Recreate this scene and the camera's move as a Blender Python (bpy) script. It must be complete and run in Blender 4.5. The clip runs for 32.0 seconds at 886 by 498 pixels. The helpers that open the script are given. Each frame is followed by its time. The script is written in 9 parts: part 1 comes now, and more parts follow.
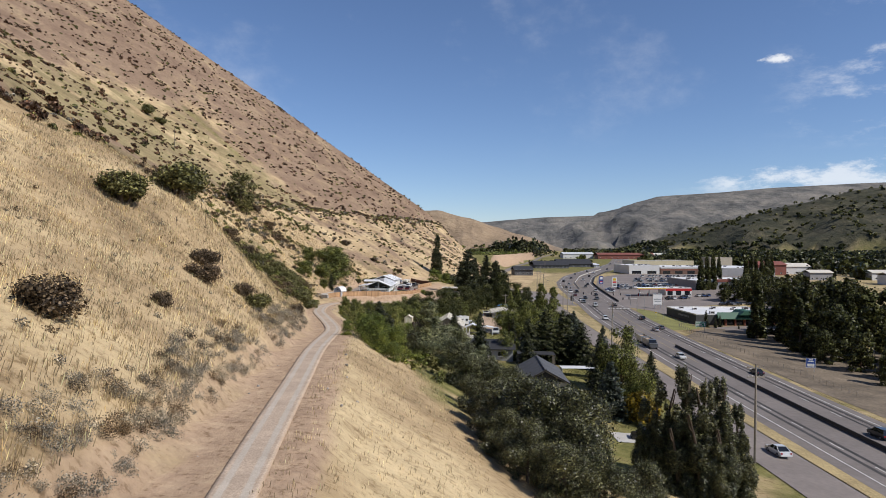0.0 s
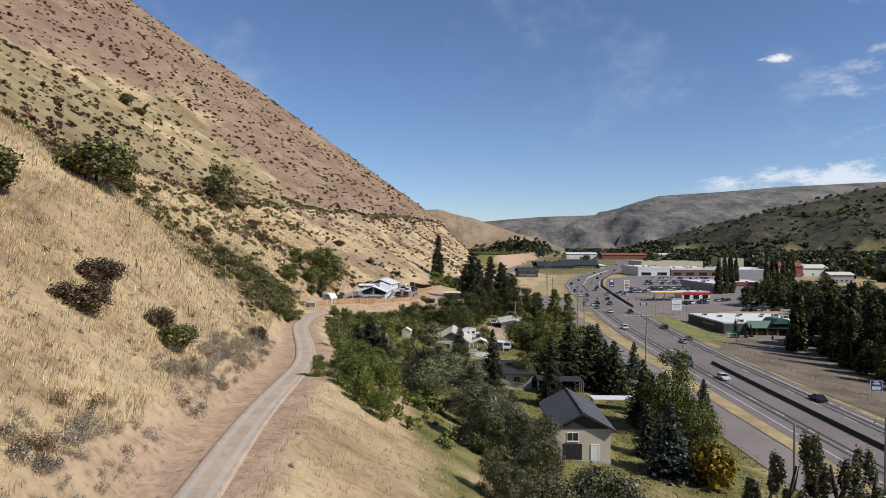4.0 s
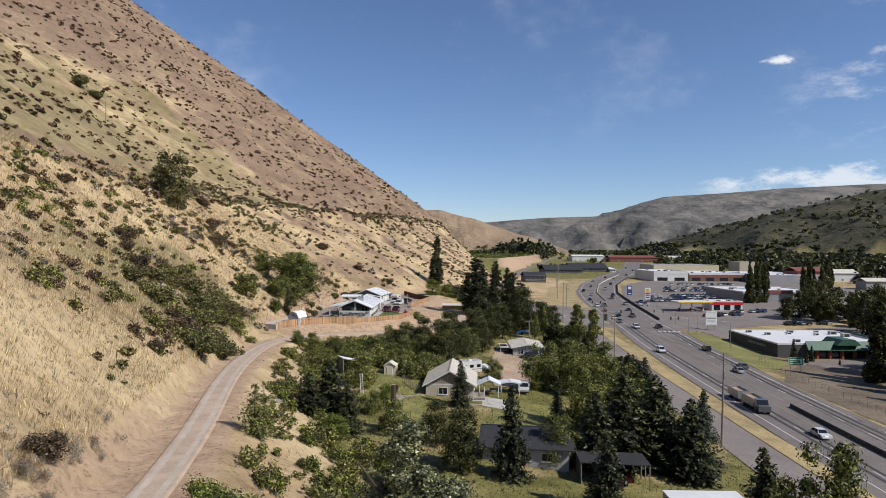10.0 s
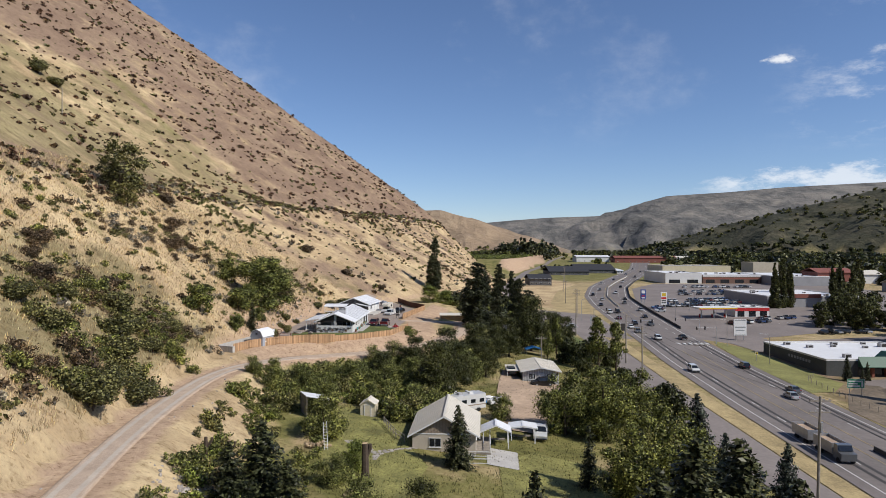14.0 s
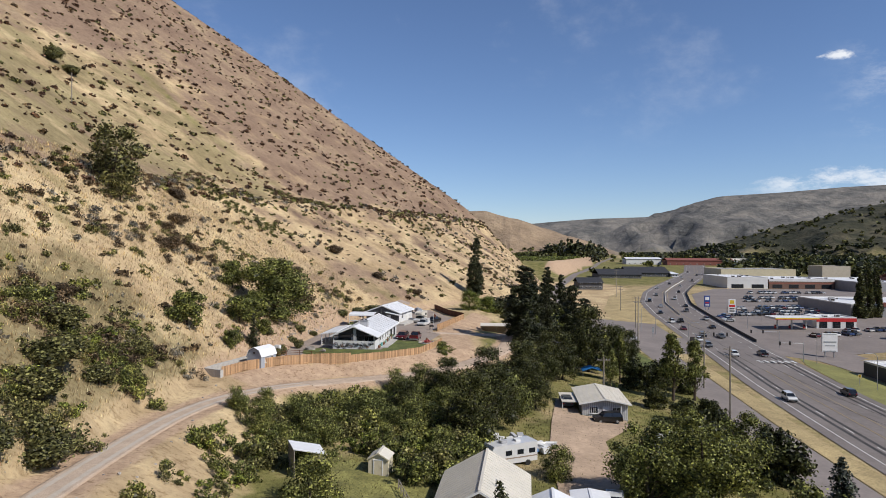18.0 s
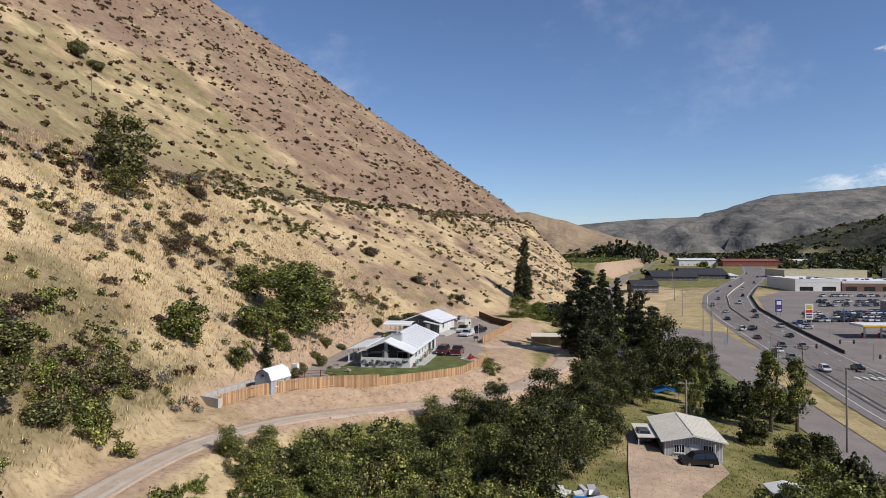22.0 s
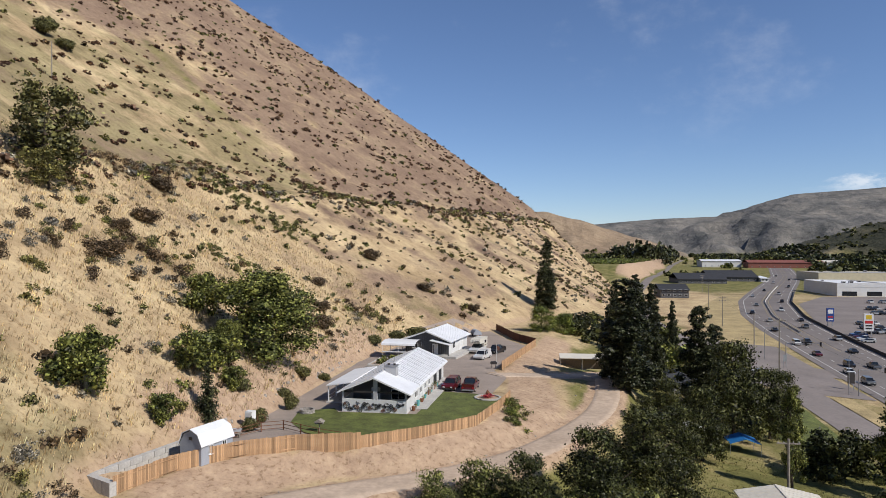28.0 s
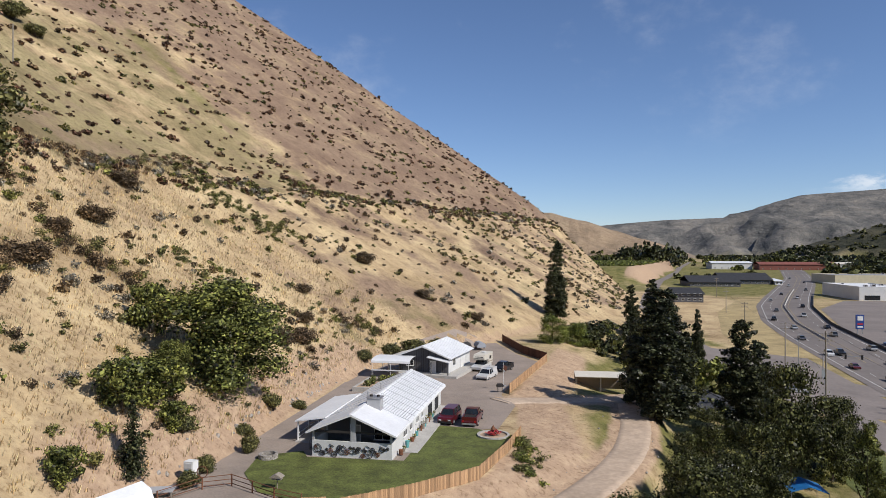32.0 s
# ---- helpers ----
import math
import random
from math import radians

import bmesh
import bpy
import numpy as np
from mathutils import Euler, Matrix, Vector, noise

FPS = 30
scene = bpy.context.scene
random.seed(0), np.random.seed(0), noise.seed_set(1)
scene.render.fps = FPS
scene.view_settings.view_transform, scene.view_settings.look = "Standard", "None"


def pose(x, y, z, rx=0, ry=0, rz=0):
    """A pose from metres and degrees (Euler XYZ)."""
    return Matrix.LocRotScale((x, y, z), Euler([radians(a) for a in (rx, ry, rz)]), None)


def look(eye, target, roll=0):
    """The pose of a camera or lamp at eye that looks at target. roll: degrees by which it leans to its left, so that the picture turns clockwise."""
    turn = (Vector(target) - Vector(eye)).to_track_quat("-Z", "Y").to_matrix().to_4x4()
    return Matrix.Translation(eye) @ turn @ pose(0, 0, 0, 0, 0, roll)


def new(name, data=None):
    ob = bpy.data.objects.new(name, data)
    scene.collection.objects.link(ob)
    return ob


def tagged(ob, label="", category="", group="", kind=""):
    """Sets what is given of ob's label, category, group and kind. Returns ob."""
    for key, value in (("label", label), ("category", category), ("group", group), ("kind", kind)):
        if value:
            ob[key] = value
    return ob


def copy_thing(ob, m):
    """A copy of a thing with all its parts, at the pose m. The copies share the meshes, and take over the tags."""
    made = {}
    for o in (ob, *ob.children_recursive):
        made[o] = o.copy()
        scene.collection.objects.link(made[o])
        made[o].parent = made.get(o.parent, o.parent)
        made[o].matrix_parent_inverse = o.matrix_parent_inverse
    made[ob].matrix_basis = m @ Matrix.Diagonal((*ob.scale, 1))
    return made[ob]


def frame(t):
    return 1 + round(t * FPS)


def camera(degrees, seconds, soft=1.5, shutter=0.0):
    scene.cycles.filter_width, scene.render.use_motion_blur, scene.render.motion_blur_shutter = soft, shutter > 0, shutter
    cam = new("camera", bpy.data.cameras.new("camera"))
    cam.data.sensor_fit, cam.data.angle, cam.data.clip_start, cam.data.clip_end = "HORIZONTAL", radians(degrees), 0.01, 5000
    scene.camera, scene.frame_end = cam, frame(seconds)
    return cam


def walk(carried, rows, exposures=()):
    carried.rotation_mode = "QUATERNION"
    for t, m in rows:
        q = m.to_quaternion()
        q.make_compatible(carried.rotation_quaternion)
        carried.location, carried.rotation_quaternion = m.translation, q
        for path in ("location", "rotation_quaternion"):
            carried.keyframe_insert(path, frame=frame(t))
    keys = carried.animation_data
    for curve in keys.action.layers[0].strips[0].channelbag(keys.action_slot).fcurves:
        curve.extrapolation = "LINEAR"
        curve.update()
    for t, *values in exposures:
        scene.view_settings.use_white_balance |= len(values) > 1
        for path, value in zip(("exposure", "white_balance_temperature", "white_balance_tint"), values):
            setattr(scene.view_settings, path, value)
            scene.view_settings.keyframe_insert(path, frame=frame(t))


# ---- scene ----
cam = camera(67.0, 32.0, 0.85)
PATH = [
    (0, (-1.464, -10.813, 27.845), (-1.435, -8.814, 27.839), 0.1),
    (3, (-1.979, 8.915, 28.372), (-1.95, 10.915, 28.364), 0.2),
    (6, (-1.876, 29.81, 29.07), (-1.845, 31.809, 29.062), 0.1),
    (9, (-0.852, 51.507, 29.707), (-0.823, 53.507, 29.701), 0.2),
    (12, (0.63, 73.141, 30.198), (0.65, 75.141, 30.193), 0.5),
    (14, (1.35, 87.572, 30.481), (1.372, 89.572, 30.477), 0.1),
    (16.5, (2.54, 105.156, 30.568), (2.56, 107.156, 30.568), 0.0),
    (17, (2.565, 108.481, 30.51), (2.533, 110.48, 30.508), 0.5),
    (17.5, (2.474, 111.548, 30.466), (2.363, 113.545, 30.465), 1.5),
    (18, (2.405, 114.391, 30.417), (2.295, 116.388, 30.416), 0.3),
    (18.5, (2.401, 117.108, 30.362), (2.29, 119.105, 30.363), -0.1),
    (19, (2.302, 119.76, 30.332), (2.179, 121.756, 30.333), 0.1),
    (19.5, (1.942, 122.323, 30.312), (1.765, 124.315, 30.314), 0.8),
    (20, (1.529, 124.847, 30.314), (1.297, 126.833, 30.317), 1.3),
    (20.5, (1.252, 127.336, 30.292), (1.016, 129.322, 30.295), 0.4),
    (21, (1.173, 129.808, 30.211), (0.935, 131.794, 30.215), 0.1),
    (21.5, (1.155, 132.266, 30.147), (0.917, 134.252, 30.153), -0.0),
    (22, (0.989, 134.717, 30.127), (0.748, 136.702, 30.133), -0.1),
    (23, (0.567, 139.878, 30.181), (0.308, 141.861, 30.188), 0.2),
    (24, (0.153, 144.673, 30.316), (-0.111, 146.655, 30.321), 0.2),
    (25, (-0.227, 149.342, 30.444), (-0.494, 151.324, 30.451), 0.2),
    (28, (-1.719, 163.191, 31.04), (-2.002, 165.171, 31.045), -0.0),
    (30, (-2.965, 171.774, 31.203), (-3.248, 173.754, 31.211), 0.2),
    (32, (-3.098, 180.273, 31.464), (-3.395, 182.251, 31.473), 0.0),
]
walk(cam, [(t, look(eye, target, roll)) for t, eye, target, roll in PATH])


# ---- world and sun ----
SUN_TO = Vector((0.80, -0.42, 0.80)).normalized()      # towards the sun
SUN_ELEV = math.asin(SUN_TO.z)
SUN_AZ = math.atan2(SUN_TO.x, SUN_TO.y)

world = bpy.data.worlds.new("sky")
scene.world = world
world.use_nodes = True
wn, wl = world.node_tree.nodes, world.node_tree.links
bg = wn["Background"]
sky = wn.new("ShaderNodeTexSky")
sky.sky_type, sky.sun_disc = "NISHITA", False
sky.sun_elevation, sky.sun_rotation = SUN_ELEV, SUN_AZ
sky.altitude, sky.air_density, sky.dust_density, sky.ozone_density = 1200, 1.0, 0.05, 5.0
bg.inputs["Strength"].default_value = 0.108
# thin cirrus high up and a bank of cumulus low over the far ridges
tc = wn.new("ShaderNodeTexCoord")
sep = wn.new("ShaderNodeSeparateXYZ")
wl.new(tc.outputs["Generated"], sep.inputs[0])


def wmath(op, a, b=0.0, clamp=False):
    n = wn.new("ShaderNodeMath")
    n.operation, n.use_clamp = op, clamp
    for k, v in enumerate((a, b)):
        if isinstance(v, (int, float)):
            n.inputs[k].default_value = v
        else:
            wl.new(v, n.inputs[k])
    return n.outputs[0]


def wnoise(scale, stretch, detail, rough, shift=(0, 0, 0)):
    m = wn.new("ShaderNodeMapping")
    m.inputs["Scale"].default_value, m.inputs["Location"].default_value = stretch, shift
    wl.new(tc.outputs["Generated"], m.inputs[0])
    n = wn.new("ShaderNodeTexNoise")
    n.inputs["Scale"].default_value, n.inputs["Detail"].default_value, n.inputs["Roughness"].default_value = scale, detail, rough
    wl.new(m.outputs[0], n.inputs["Vector"])
    return n.outputs[0]


def wramp(v, lo, hi):
    n = wn.new("ShaderNodeMapRange")
    n.interpolation_type = "SMOOTHSTEP"
    n.inputs[1].default_value, n.inputs[2].default_value = lo, hi
    wl.new(v, n.inputs[0])
    return n.outputs[0]


up = sep.outputs[2]
cirrus = wmath("MULTIPLY", wramp(wnoise(3.2, (1, 1, 1.5), 7, 0.62, (0.3, 0.1, 0.2)), 0.54, 0.80), wramp(up, 0.10, 0.22))
cirrus = wmath("MULTIPLY", cirrus, 0.26)
low = wmath("MULTIPLY", wramp(up, 0.066, 0.088), wmath("SUBTRACT", 1.0, wramp(up, 0.112, 0.15)))
heap = wmath("ADD", wnoise(13.0, (1, 1, 2.4), 10, 0.66, (1.7, 0.4, 0)), wmath("MULTIPLY", wmath("SUBTRACT", 0.098, up), 7.0))
heap = wmath("ADD", heap, wmath("MULTIPLY", wmath("SUBTRACT", sep.outputs[0], 0.46), 0.7))
cumulus = wmath("MULTIPLY", wramp(heap, 0.46, 0.64), low)
east = wramp(sep.outputs[0], 0.33, 0.42)
cumulus = wmath("MULTIPLY", wmath("MULTIPLY", cumulus, east), 0.60)
wisps = wmath("MULTIPLY", wramp(wnoise(9.0, (1, 1, 2.4), 9, 0.66, (0.9, 2.3, 0.4)), 0.50, 0.74), wmath("MULTIPLY", wramp(sep.outputs[0], 0.42, 0.56), wmath("SUBTRACT", 1.0, wramp(up, 0.24, 0.36))))
wisps = wmath("MULTIPLY", wmath("MULTIPLY", wisps, wramp(up, 0.12, 0.16)), 0.6)
# one small puff of cumulus
off = wn.new("ShaderNodeVectorMath")
off.operation = "SUBTRACT"
wl.new(tc.outputs["Generated"], off.inputs[0])
off.inputs[1].default_value = (0.447, 0.860, 0.2445)
flat = wn.new("ShaderNodeVectorMath")
flat.operation = "MULTIPLY"
wl.new(off.outputs[0], flat.inputs[0])
flat.inputs[1].default_value = (1, 1, 2.6)
span = wn.new("ShaderNodeVectorMath")
span.operation = "LENGTH"
wl.new(flat.outputs[0], span.inputs[0])
puff = wmath("SUBTRACT", 1.0, wramp(wmath("ADD", span.outputs["Value"], wmath("MULTIPLY", wmath("SUBTRACT", wnoise(42.0, (1, 1, 2), 6, 0.6), 0.5), 0.05)), 0.004, 0.019))
cumulus = wmath("ADD", cumulus, wmath("MULTIPLY", puff, 0.8), True)
cover = wmath("ADD", wmath("ADD", cirrus, cumulus, True), wisps, True)
cmix = wn.new("ShaderNodeMix")
cmix.data_type = "RGBA"
wl.new(cover, cmix.inputs["Factor"])
hue = wn.new("ShaderNodeMix")
hue.data_type, hue.blend_type = "RGBA", "MULTIPLY"
hue.inputs["Factor"].default_value = 1.0
hue.inputs[7].default_value = (1.0, 0.97, 1.03, 1)
wl.new(sky.outputs[0], hue.inputs[6])
wl.new(hue.outputs[2], cmix.inputs[6])
cmix.inputs[7].default_value = (9.2, 9.3, 9.5, 1)
wl.new(cmix.outputs[2], bg.inputs["Color"])

sun = new("sun", bpy.data.lights.new("sun", "SUN"))
sun.data.energy, sun.data.angle, sun.data.color = 5.0, radians(0.53), (1.0, 0.945, 0.87)
sun.matrix_world = look(SUN_TO * 300, (0, 0, 0))

# ---- materials ----
MATS = {}


def ramp_node(nt, stops):
    r = nt.nodes.new("ShaderNodeValToRGB")
    while len(r.color_ramp.elements) < len(stops):
        r.color_ramp.elements.new(0.5)
    for el, (p, c) in zip(r.color_ramp.elements, stops):
        el.position, el.color = p, (*c, 1)
    return r


def noise_node(nt, scale, detail=4, rough=0.55, coord="Object", stretch=None):
    tc_ = nt.nodes.new("ShaderNodeTexCoord")
    n = nt.nodes.new("ShaderNodeTexNoise")
    n.inputs["Scale"].default_value, n.inputs["Detail"].default_value, n.inputs["Roughness"].default_value = scale, detail, rough
    src = tc_.outputs[coord]
    if stretch:
        m = nt.nodes.new("ShaderNodeMapping")
        m.inputs["Scale"].default_value = stretch
        nt.links.new(src, m.inputs[0])
        src = m.outputs[0]
    nt.links.new(src, n.inputs["Vector"])
    return n.outputs[0]


def mix_rgb(nt, fac, a, b, blend="MIX"):
    m = nt.nodes.new("ShaderNodeMix")
    m.data_type, m.blend_type = "RGBA", blend
    for sock, v in ((m.inputs["Factor"], fac), (m.inputs[6], a), (m.inputs[7], b)):
        if isinstance(v, (int, float)):
            sock.default_value = v
        elif isinstance(v, tuple):
            sock.default_value = (*v, 1)
        else:
            nt.links.new(v, sock)
    return m.outputs[2]


def shade(c, k):
    return tuple(min(1.0, v * k) for v in c)


def mat(name, color, rough=0.8, metal=0.0, grain=3.0, vary=0.25, fine=25.0, fine_vary=0.15, bump=0.0, tint=None, per_object=0.0, spec=0.4,
        stretch=None, coat=0.0):
    """A procedural surface: base colour with stains (grain) and fine grain, both as scales in 1/m."""
    color = shade(color, 0.88)
    m = bpy.data.materials.new(name)
    m.use_nodes = True
    nt = m.node_tree
    b = nt.nodes["Principled BSDF"]
    b.inputs["Roughness"].default_value, b.inputs["Metallic"].default_value = rough, metal
    b.inputs["Specular IOR Level"].default_value = spec
    b.inputs["Coat Weight"].default_value = coat
    r = ramp_node(nt, [(0.3, shade(color, 1 - vary)), (0.7, tint or shade(color, 1 + vary))])
    nt.links.new(noise_node(nt, grain, 5, 0.6, stretch=stretch), r.inputs[0])
    f = noise_node(nt, fine, 3, 0.6, stretch=stretch)
    r2 = ramp_node(nt, [(0.3, (1 - fine_vary,) * 3), (0.7, (1 + fine_vary,) * 3)])
    nt.links.new(f, r2.inputs[0])
    c = mix_rgb(nt, 1.0, r.outputs[0], r2.outputs[0], "MULTIPLY")
    if per_object:
        oi = nt.nodes.new("ShaderNodeObjectInfo")
        r3 = ramp_node(nt, [(0.0, (1 - per_object,) * 3), (1.0, (1 + per_object,) * 3)])
        nt.links.new(oi.outputs["Random"], r3.inputs[0])
        c = mix_rgb(nt, 1.0, c, r3.outputs[0], "MULTIPLY")
    nt.links.new(c, b.inputs["Base Color"])
    if bump:
        bn = nt.nodes.new("ShaderNodeBump")
        bn.inputs["Strength"].default_value, bn.inputs["Distance"].default_value = min(1.0, bump), 0.05
        nt.links.new(f, bn.inputs["Height"])
        nt.links.new(bn.outputs[0], b.inputs["Normal"])
    MATS[name] = m
    return m


def leaf_mat(name, dark, light, back=0.16, per_object=0.16, gloss=0.2):
    """Foliage: varied leaf by leaf, a little light passes through."""
    m = bpy.data.materials.new(name)
    m.use_nodes = True
    nt = m.node_tree
    b = nt.nodes["Principled BSDF"]
    b.inputs["Roughness"].default_value, b.inputs["Specular IOR Level"].default_value = 0.45, gloss
    geo, oi = nt.nodes.new("ShaderNodeNewGeometry"), nt.nodes.new("ShaderNodeObjectInfo")
    r = ramp_node(nt, [(0.0, shade(dark, 0.6)), (0.48, shade(light, 0.42)), (0.82, shade(light, 1.15)), (1.0, shade(light, 1.8))])
    nt.links.new(geo.outputs["Random Per Island"], r.inputs[0])
    r3 = ramp_node(nt, [(0.0, (1 - per_object,) * 3), (1.0, (1 + per_object, 1 + per_object * 0.6, 1))])
    nt.links.new(oi.outputs["Random"], r3.inputs[0])
    c = mix_rgb(nt, 1.0, r.outputs[0], r3.outputs[0], "MULTIPLY")
    r4 = ramp_node(nt, [(0.36, (0.62, 0.66, 0.7)), (0.5, (1.0, 1.0, 1.0)), (0.64, (1.32, 1.26, 1.1))])
    nt.links.new(noise_node(nt, 0.32, 3, 0.6), r4.inputs[0])
    c = mix_rgb(nt, 1.0, c, r4.outputs[0], "MULTIPLY")
    nt.links.new(c, b.inputs["Base Color"])
    tr = nt.nodes.new("ShaderNodeBsdfTranslucent")
    nt.links.new(c, tr.inputs[0])
    mx = nt.nodes.new("ShaderNodeMixShader")
    mx.inputs[0].default_value = back
    nt.links.new(b.outputs[0], mx.inputs[1])
    nt.links.new(tr.outputs[0], mx.inputs[2])
    nt.links.new(mx.outputs[0], nt.nodes["Material Output"].inputs[0])
    MATS[name] = m
    return m


mat("asphalt", (0.175, 0.152, 0.14), 0.85, grain=0.06, vary=0.18, fine=0.9, fine_vary=0.12)
mat("lot_asphalt", (0.21, 0.18, 0.165), 0.9, grain=0.08, vary=0.16, fine=1.2, fine_vary=0.1)
mat("tyre_track", (0.05, 0.045, 0.043), 0.8, grain=0.2, vary=0.3, fine=2.0, fine_vary=0.25)
mat("gravel", (0.47, 0.365, 0.275), 0.95, grain=0.5, vary=0.16, fine=9, fine_vary=0.22, bump=0.6)
mat("pad_gravel", (0.30, 0.245, 0.205), 0.95, grain=0.25, vary=0.15, fine=6, fine_vary=0.16, bump=0.4)
mat("dirt", (0.41, 0.30, 0.21), 0.95, grain=0.15, vary=0.26, fine=1.3, fine_vary=0.14, bump=0.25)
mat("lane_earth", (0.465, 0.36, 0.27), 0.95, grain=0.2, vary=0.16, fine=1.6, fine_vary=0.12, bump=0.3)
mat("lawn", (0.10, 0.116, 0.027), 0.9, grain=0.5, vary=0.45, fine=5, fine_vary=0.4, bump=0.7)
mat("lawn_shade", (0.20, 0.19, 0.058), 0.9, grain=0.3, vary=0.45, fine=4, fine_vary=0.4, bump=0.7)
mat("verge_green", (0.195, 0.19, 0.06), 0.9, grain=0.12, vary=0.3, fine=3, fine_vary=0.3, bump=0.5)
mat("verge_straw", (0.37, 0.285, 0.14), 0.9, grain=0.15, vary=0.3, fine=3, fine_vary=0.3, bump=0.5)
mat("field_earth", (0.165, 0.13, 0.092), 0.95, grain=0.12, vary=0.4, fine=1.4, fine_vary=0.3, bump=0.5)
mat("line_white", (0.62, 0.62, 0.6), 0.7, grain=1.0, vary=0.15, fine=6, fine_vary=0.2)
mat("line_yellow", (0.33, 0.25, 0.12), 0.7, grain=1.0, vary=0.15, fine=6, fine_vary=0.2)
mat("concrete", (0.45, 0.43, 0.40), 0.85, grain=0.5, vary=0.15, fine=6, fine_vary=0.12, bump=0.3)
mat("dark_concrete", (0.055, 0.052, 0.05), 0.85, grain=0.4, vary=0.3, fine=3, fine_vary=0.2)
leaf_mat("leaf_dark", (0.014, 0.018, 0.006), (0.095, 0.104, 0.036))
leaf_mat("leaf_mid", (0.022, 0.03, 0.009), (0.205, 0.225, 0.064))
leaf_mat("leaf_bright", (0.03, 0.045, 0.010), (0.24, 0.285, 0.065), back=0.2)
leaf_mat("leaf_poplar", (0.014, 0.018, 0.007), (0.118, 0.124, 0.055), gloss=0.5)
leaf_mat("leaf_silver", (0.018, 0.024, 0.010), (0.235, 0.255, 0.125), gloss=0.6)
leaf_mat("leaf_conifer", (0.013, 0.018, 0.009), (0.058, 0.066, 0.03), back=0.05)
leaf_mat("leaf_spruce", (0.016, 0.024, 0.018), (0.072, 0.088, 0.066), back=0.05)
leaf_mat("leaf_sage", (0.17, 0.155, 0.127), (0.33, 0.302, 0.248), back=0.15)
leaf_mat("leaf_scrub", (0.055, 0.038, 0.024), (0.165, 0.118, 0.072), back=0.15)
leaf_mat("leaf_scrub_brown", (0.058, 0.032, 0.022), (0.15, 0.088, 0.058), back=0.15)
leaf_mat("leaf_scrub_green", (0.045, 0.046, 0.017), (0.20, 0.195, 0.075), back=0.15)
leaf_mat("leaf_yellow", (0.10, 0.08, 0.01), (0.32, 0.23, 0.03))
leaf_mat("lawn_blade", (0.075, 0.075, 0.025), (0.20, 0.175, 0.07), back=0.25)
leaf_mat("grass_blade", (0.50, 0.385, 0.22), (0.68, 0.535, 0.33), back=0.45)
leaf_mat("leaf_bush", (0.03, 0.04, 0.012), (0.245, 0.262, 0.08), back=0.2)
mat("bark", (0.075, 0.055, 0.04), 0.95, grain=2, vary=0.3, fine=14, fine_vary=0.3)

# ---- the lie of the land ----
def lerp_rows(v, rows):
    a = np.array(rows, float)
    return np.interp(v, a[:, 0], a[:, 1])


def smooth(v, lo, hi):
    t = np.clip((v - lo) / (hi - lo), 0, 1)
    return t * t * (3 - 2 * t)


# foot of the hillside, its 60 m contour, and the level of the bench at its foot, by y
FOOT = [(-300, -8), (0, -12), (45, -16.2), (62, -17.6), (97, -21.5), (119, -25.8), (145, -31), (163, -34.5), (187, -38), (214, -39.5), (225, -38.5), (245, -36), (263, -36.5),
        (288, -37), (315, -34), (340, -18), (378, 0), (433, 27), (520, 39), (600, 48), (680, 42), (800, -10), (1000, -200), (2000, -1500)]
HIGH = [(-300, -75), (0, -80), (100, -88), (200, -103), (325, -109), (360, -102), (430, -74), (600, -8), (690, -10), (800, -75), (1000, -270), (2000, -1600)]
BENCH = [(-300, 21), (0, 18.4), (45, 17.3), (62, 16.8), (97, 14.6), (119, 13.3), (145, 12.2), (163, 11.2), (187, 10.4), (205, 10.2), (214, 10.6), (232, 10.3), (280, 9.7),
         (320, 8.9), (346, 9.4), (378, 10), (433, 8), (520, 6), (700, 5), (1000, 5)]
EDGE = [(-300, -3), (0, -7.2), (45, -10), (62, -11.2), (97, -14), (119, -18.4), (145, -24.4), (163, -28), (187, -31), (205, -31), (214, -36.2), (222, -34.2), (226.7, -30.8),
        (229.7, -26.5), (232, -19.8), (237, -13.8), (243, -8.3), (252, -6.2), (259, -4.8), (284, -7.0), (300, -4.8), (321, -1.4), (346, 1), (378, 5), (433, 29), (520, 40), (600, 49),
        (800, 0), (2000, -1500)]
GRAVEL_ROAD = [(-5.6, -40, 19.6), (-7.6, 0, 18.4), (-10.4, 25, 17.8), (-12.5, 45, 17.2), (-14.4, 62, 16.7), (-17.3, 97, 14.5), (-21.6, 119, 13.2), (-27.5, 145, 12.1), (-31.2, 163, 11.1),
               (-33.8, 183, 10.3), (-34.4, 197, 9.9), (-32.4, 208, 9.5), (-28.5, 216, 9.0), (-24, 221, 8.7), (-18.5, 225.5, 8.3), (-12.5, 230.2, 8.0), (-5.5, 235.6, 7.9), (-1.2, 243, 7.9),
               (2.6, 250, 7.9), (6, 258, 7.8), (8.5, 268, 7.7), (10, 280, 7.6), (10.5, 290, 7.6)]
YARD_LANE = [(-9.5, 277.5, 9.8), (-3.7, 283.5, 8.9), (3.6, 287.3, 8.1), (9.3, 290.5, 7.6), (14, 297, 7.2), (17, 310, 6.4)]
HIGHWAY = [(69, -300), (69.5, 60), (71, 120), (73, 170), (75.5, 225), (79, 275), (85, 325), (89.5, 370), (95, 430), (103.5, 485), (122, 555), (150, 630), (200, 760), (248, 890),
           (300, 1060), (345, 1230), (360, 1400), (330, 1600)]
SIDE_EDGE = [(345, 52), (400, 44), (450, 42), (517, 46), (617, 62), (823, 103), (1000, 150), (1150, 185), (1500, 270)]
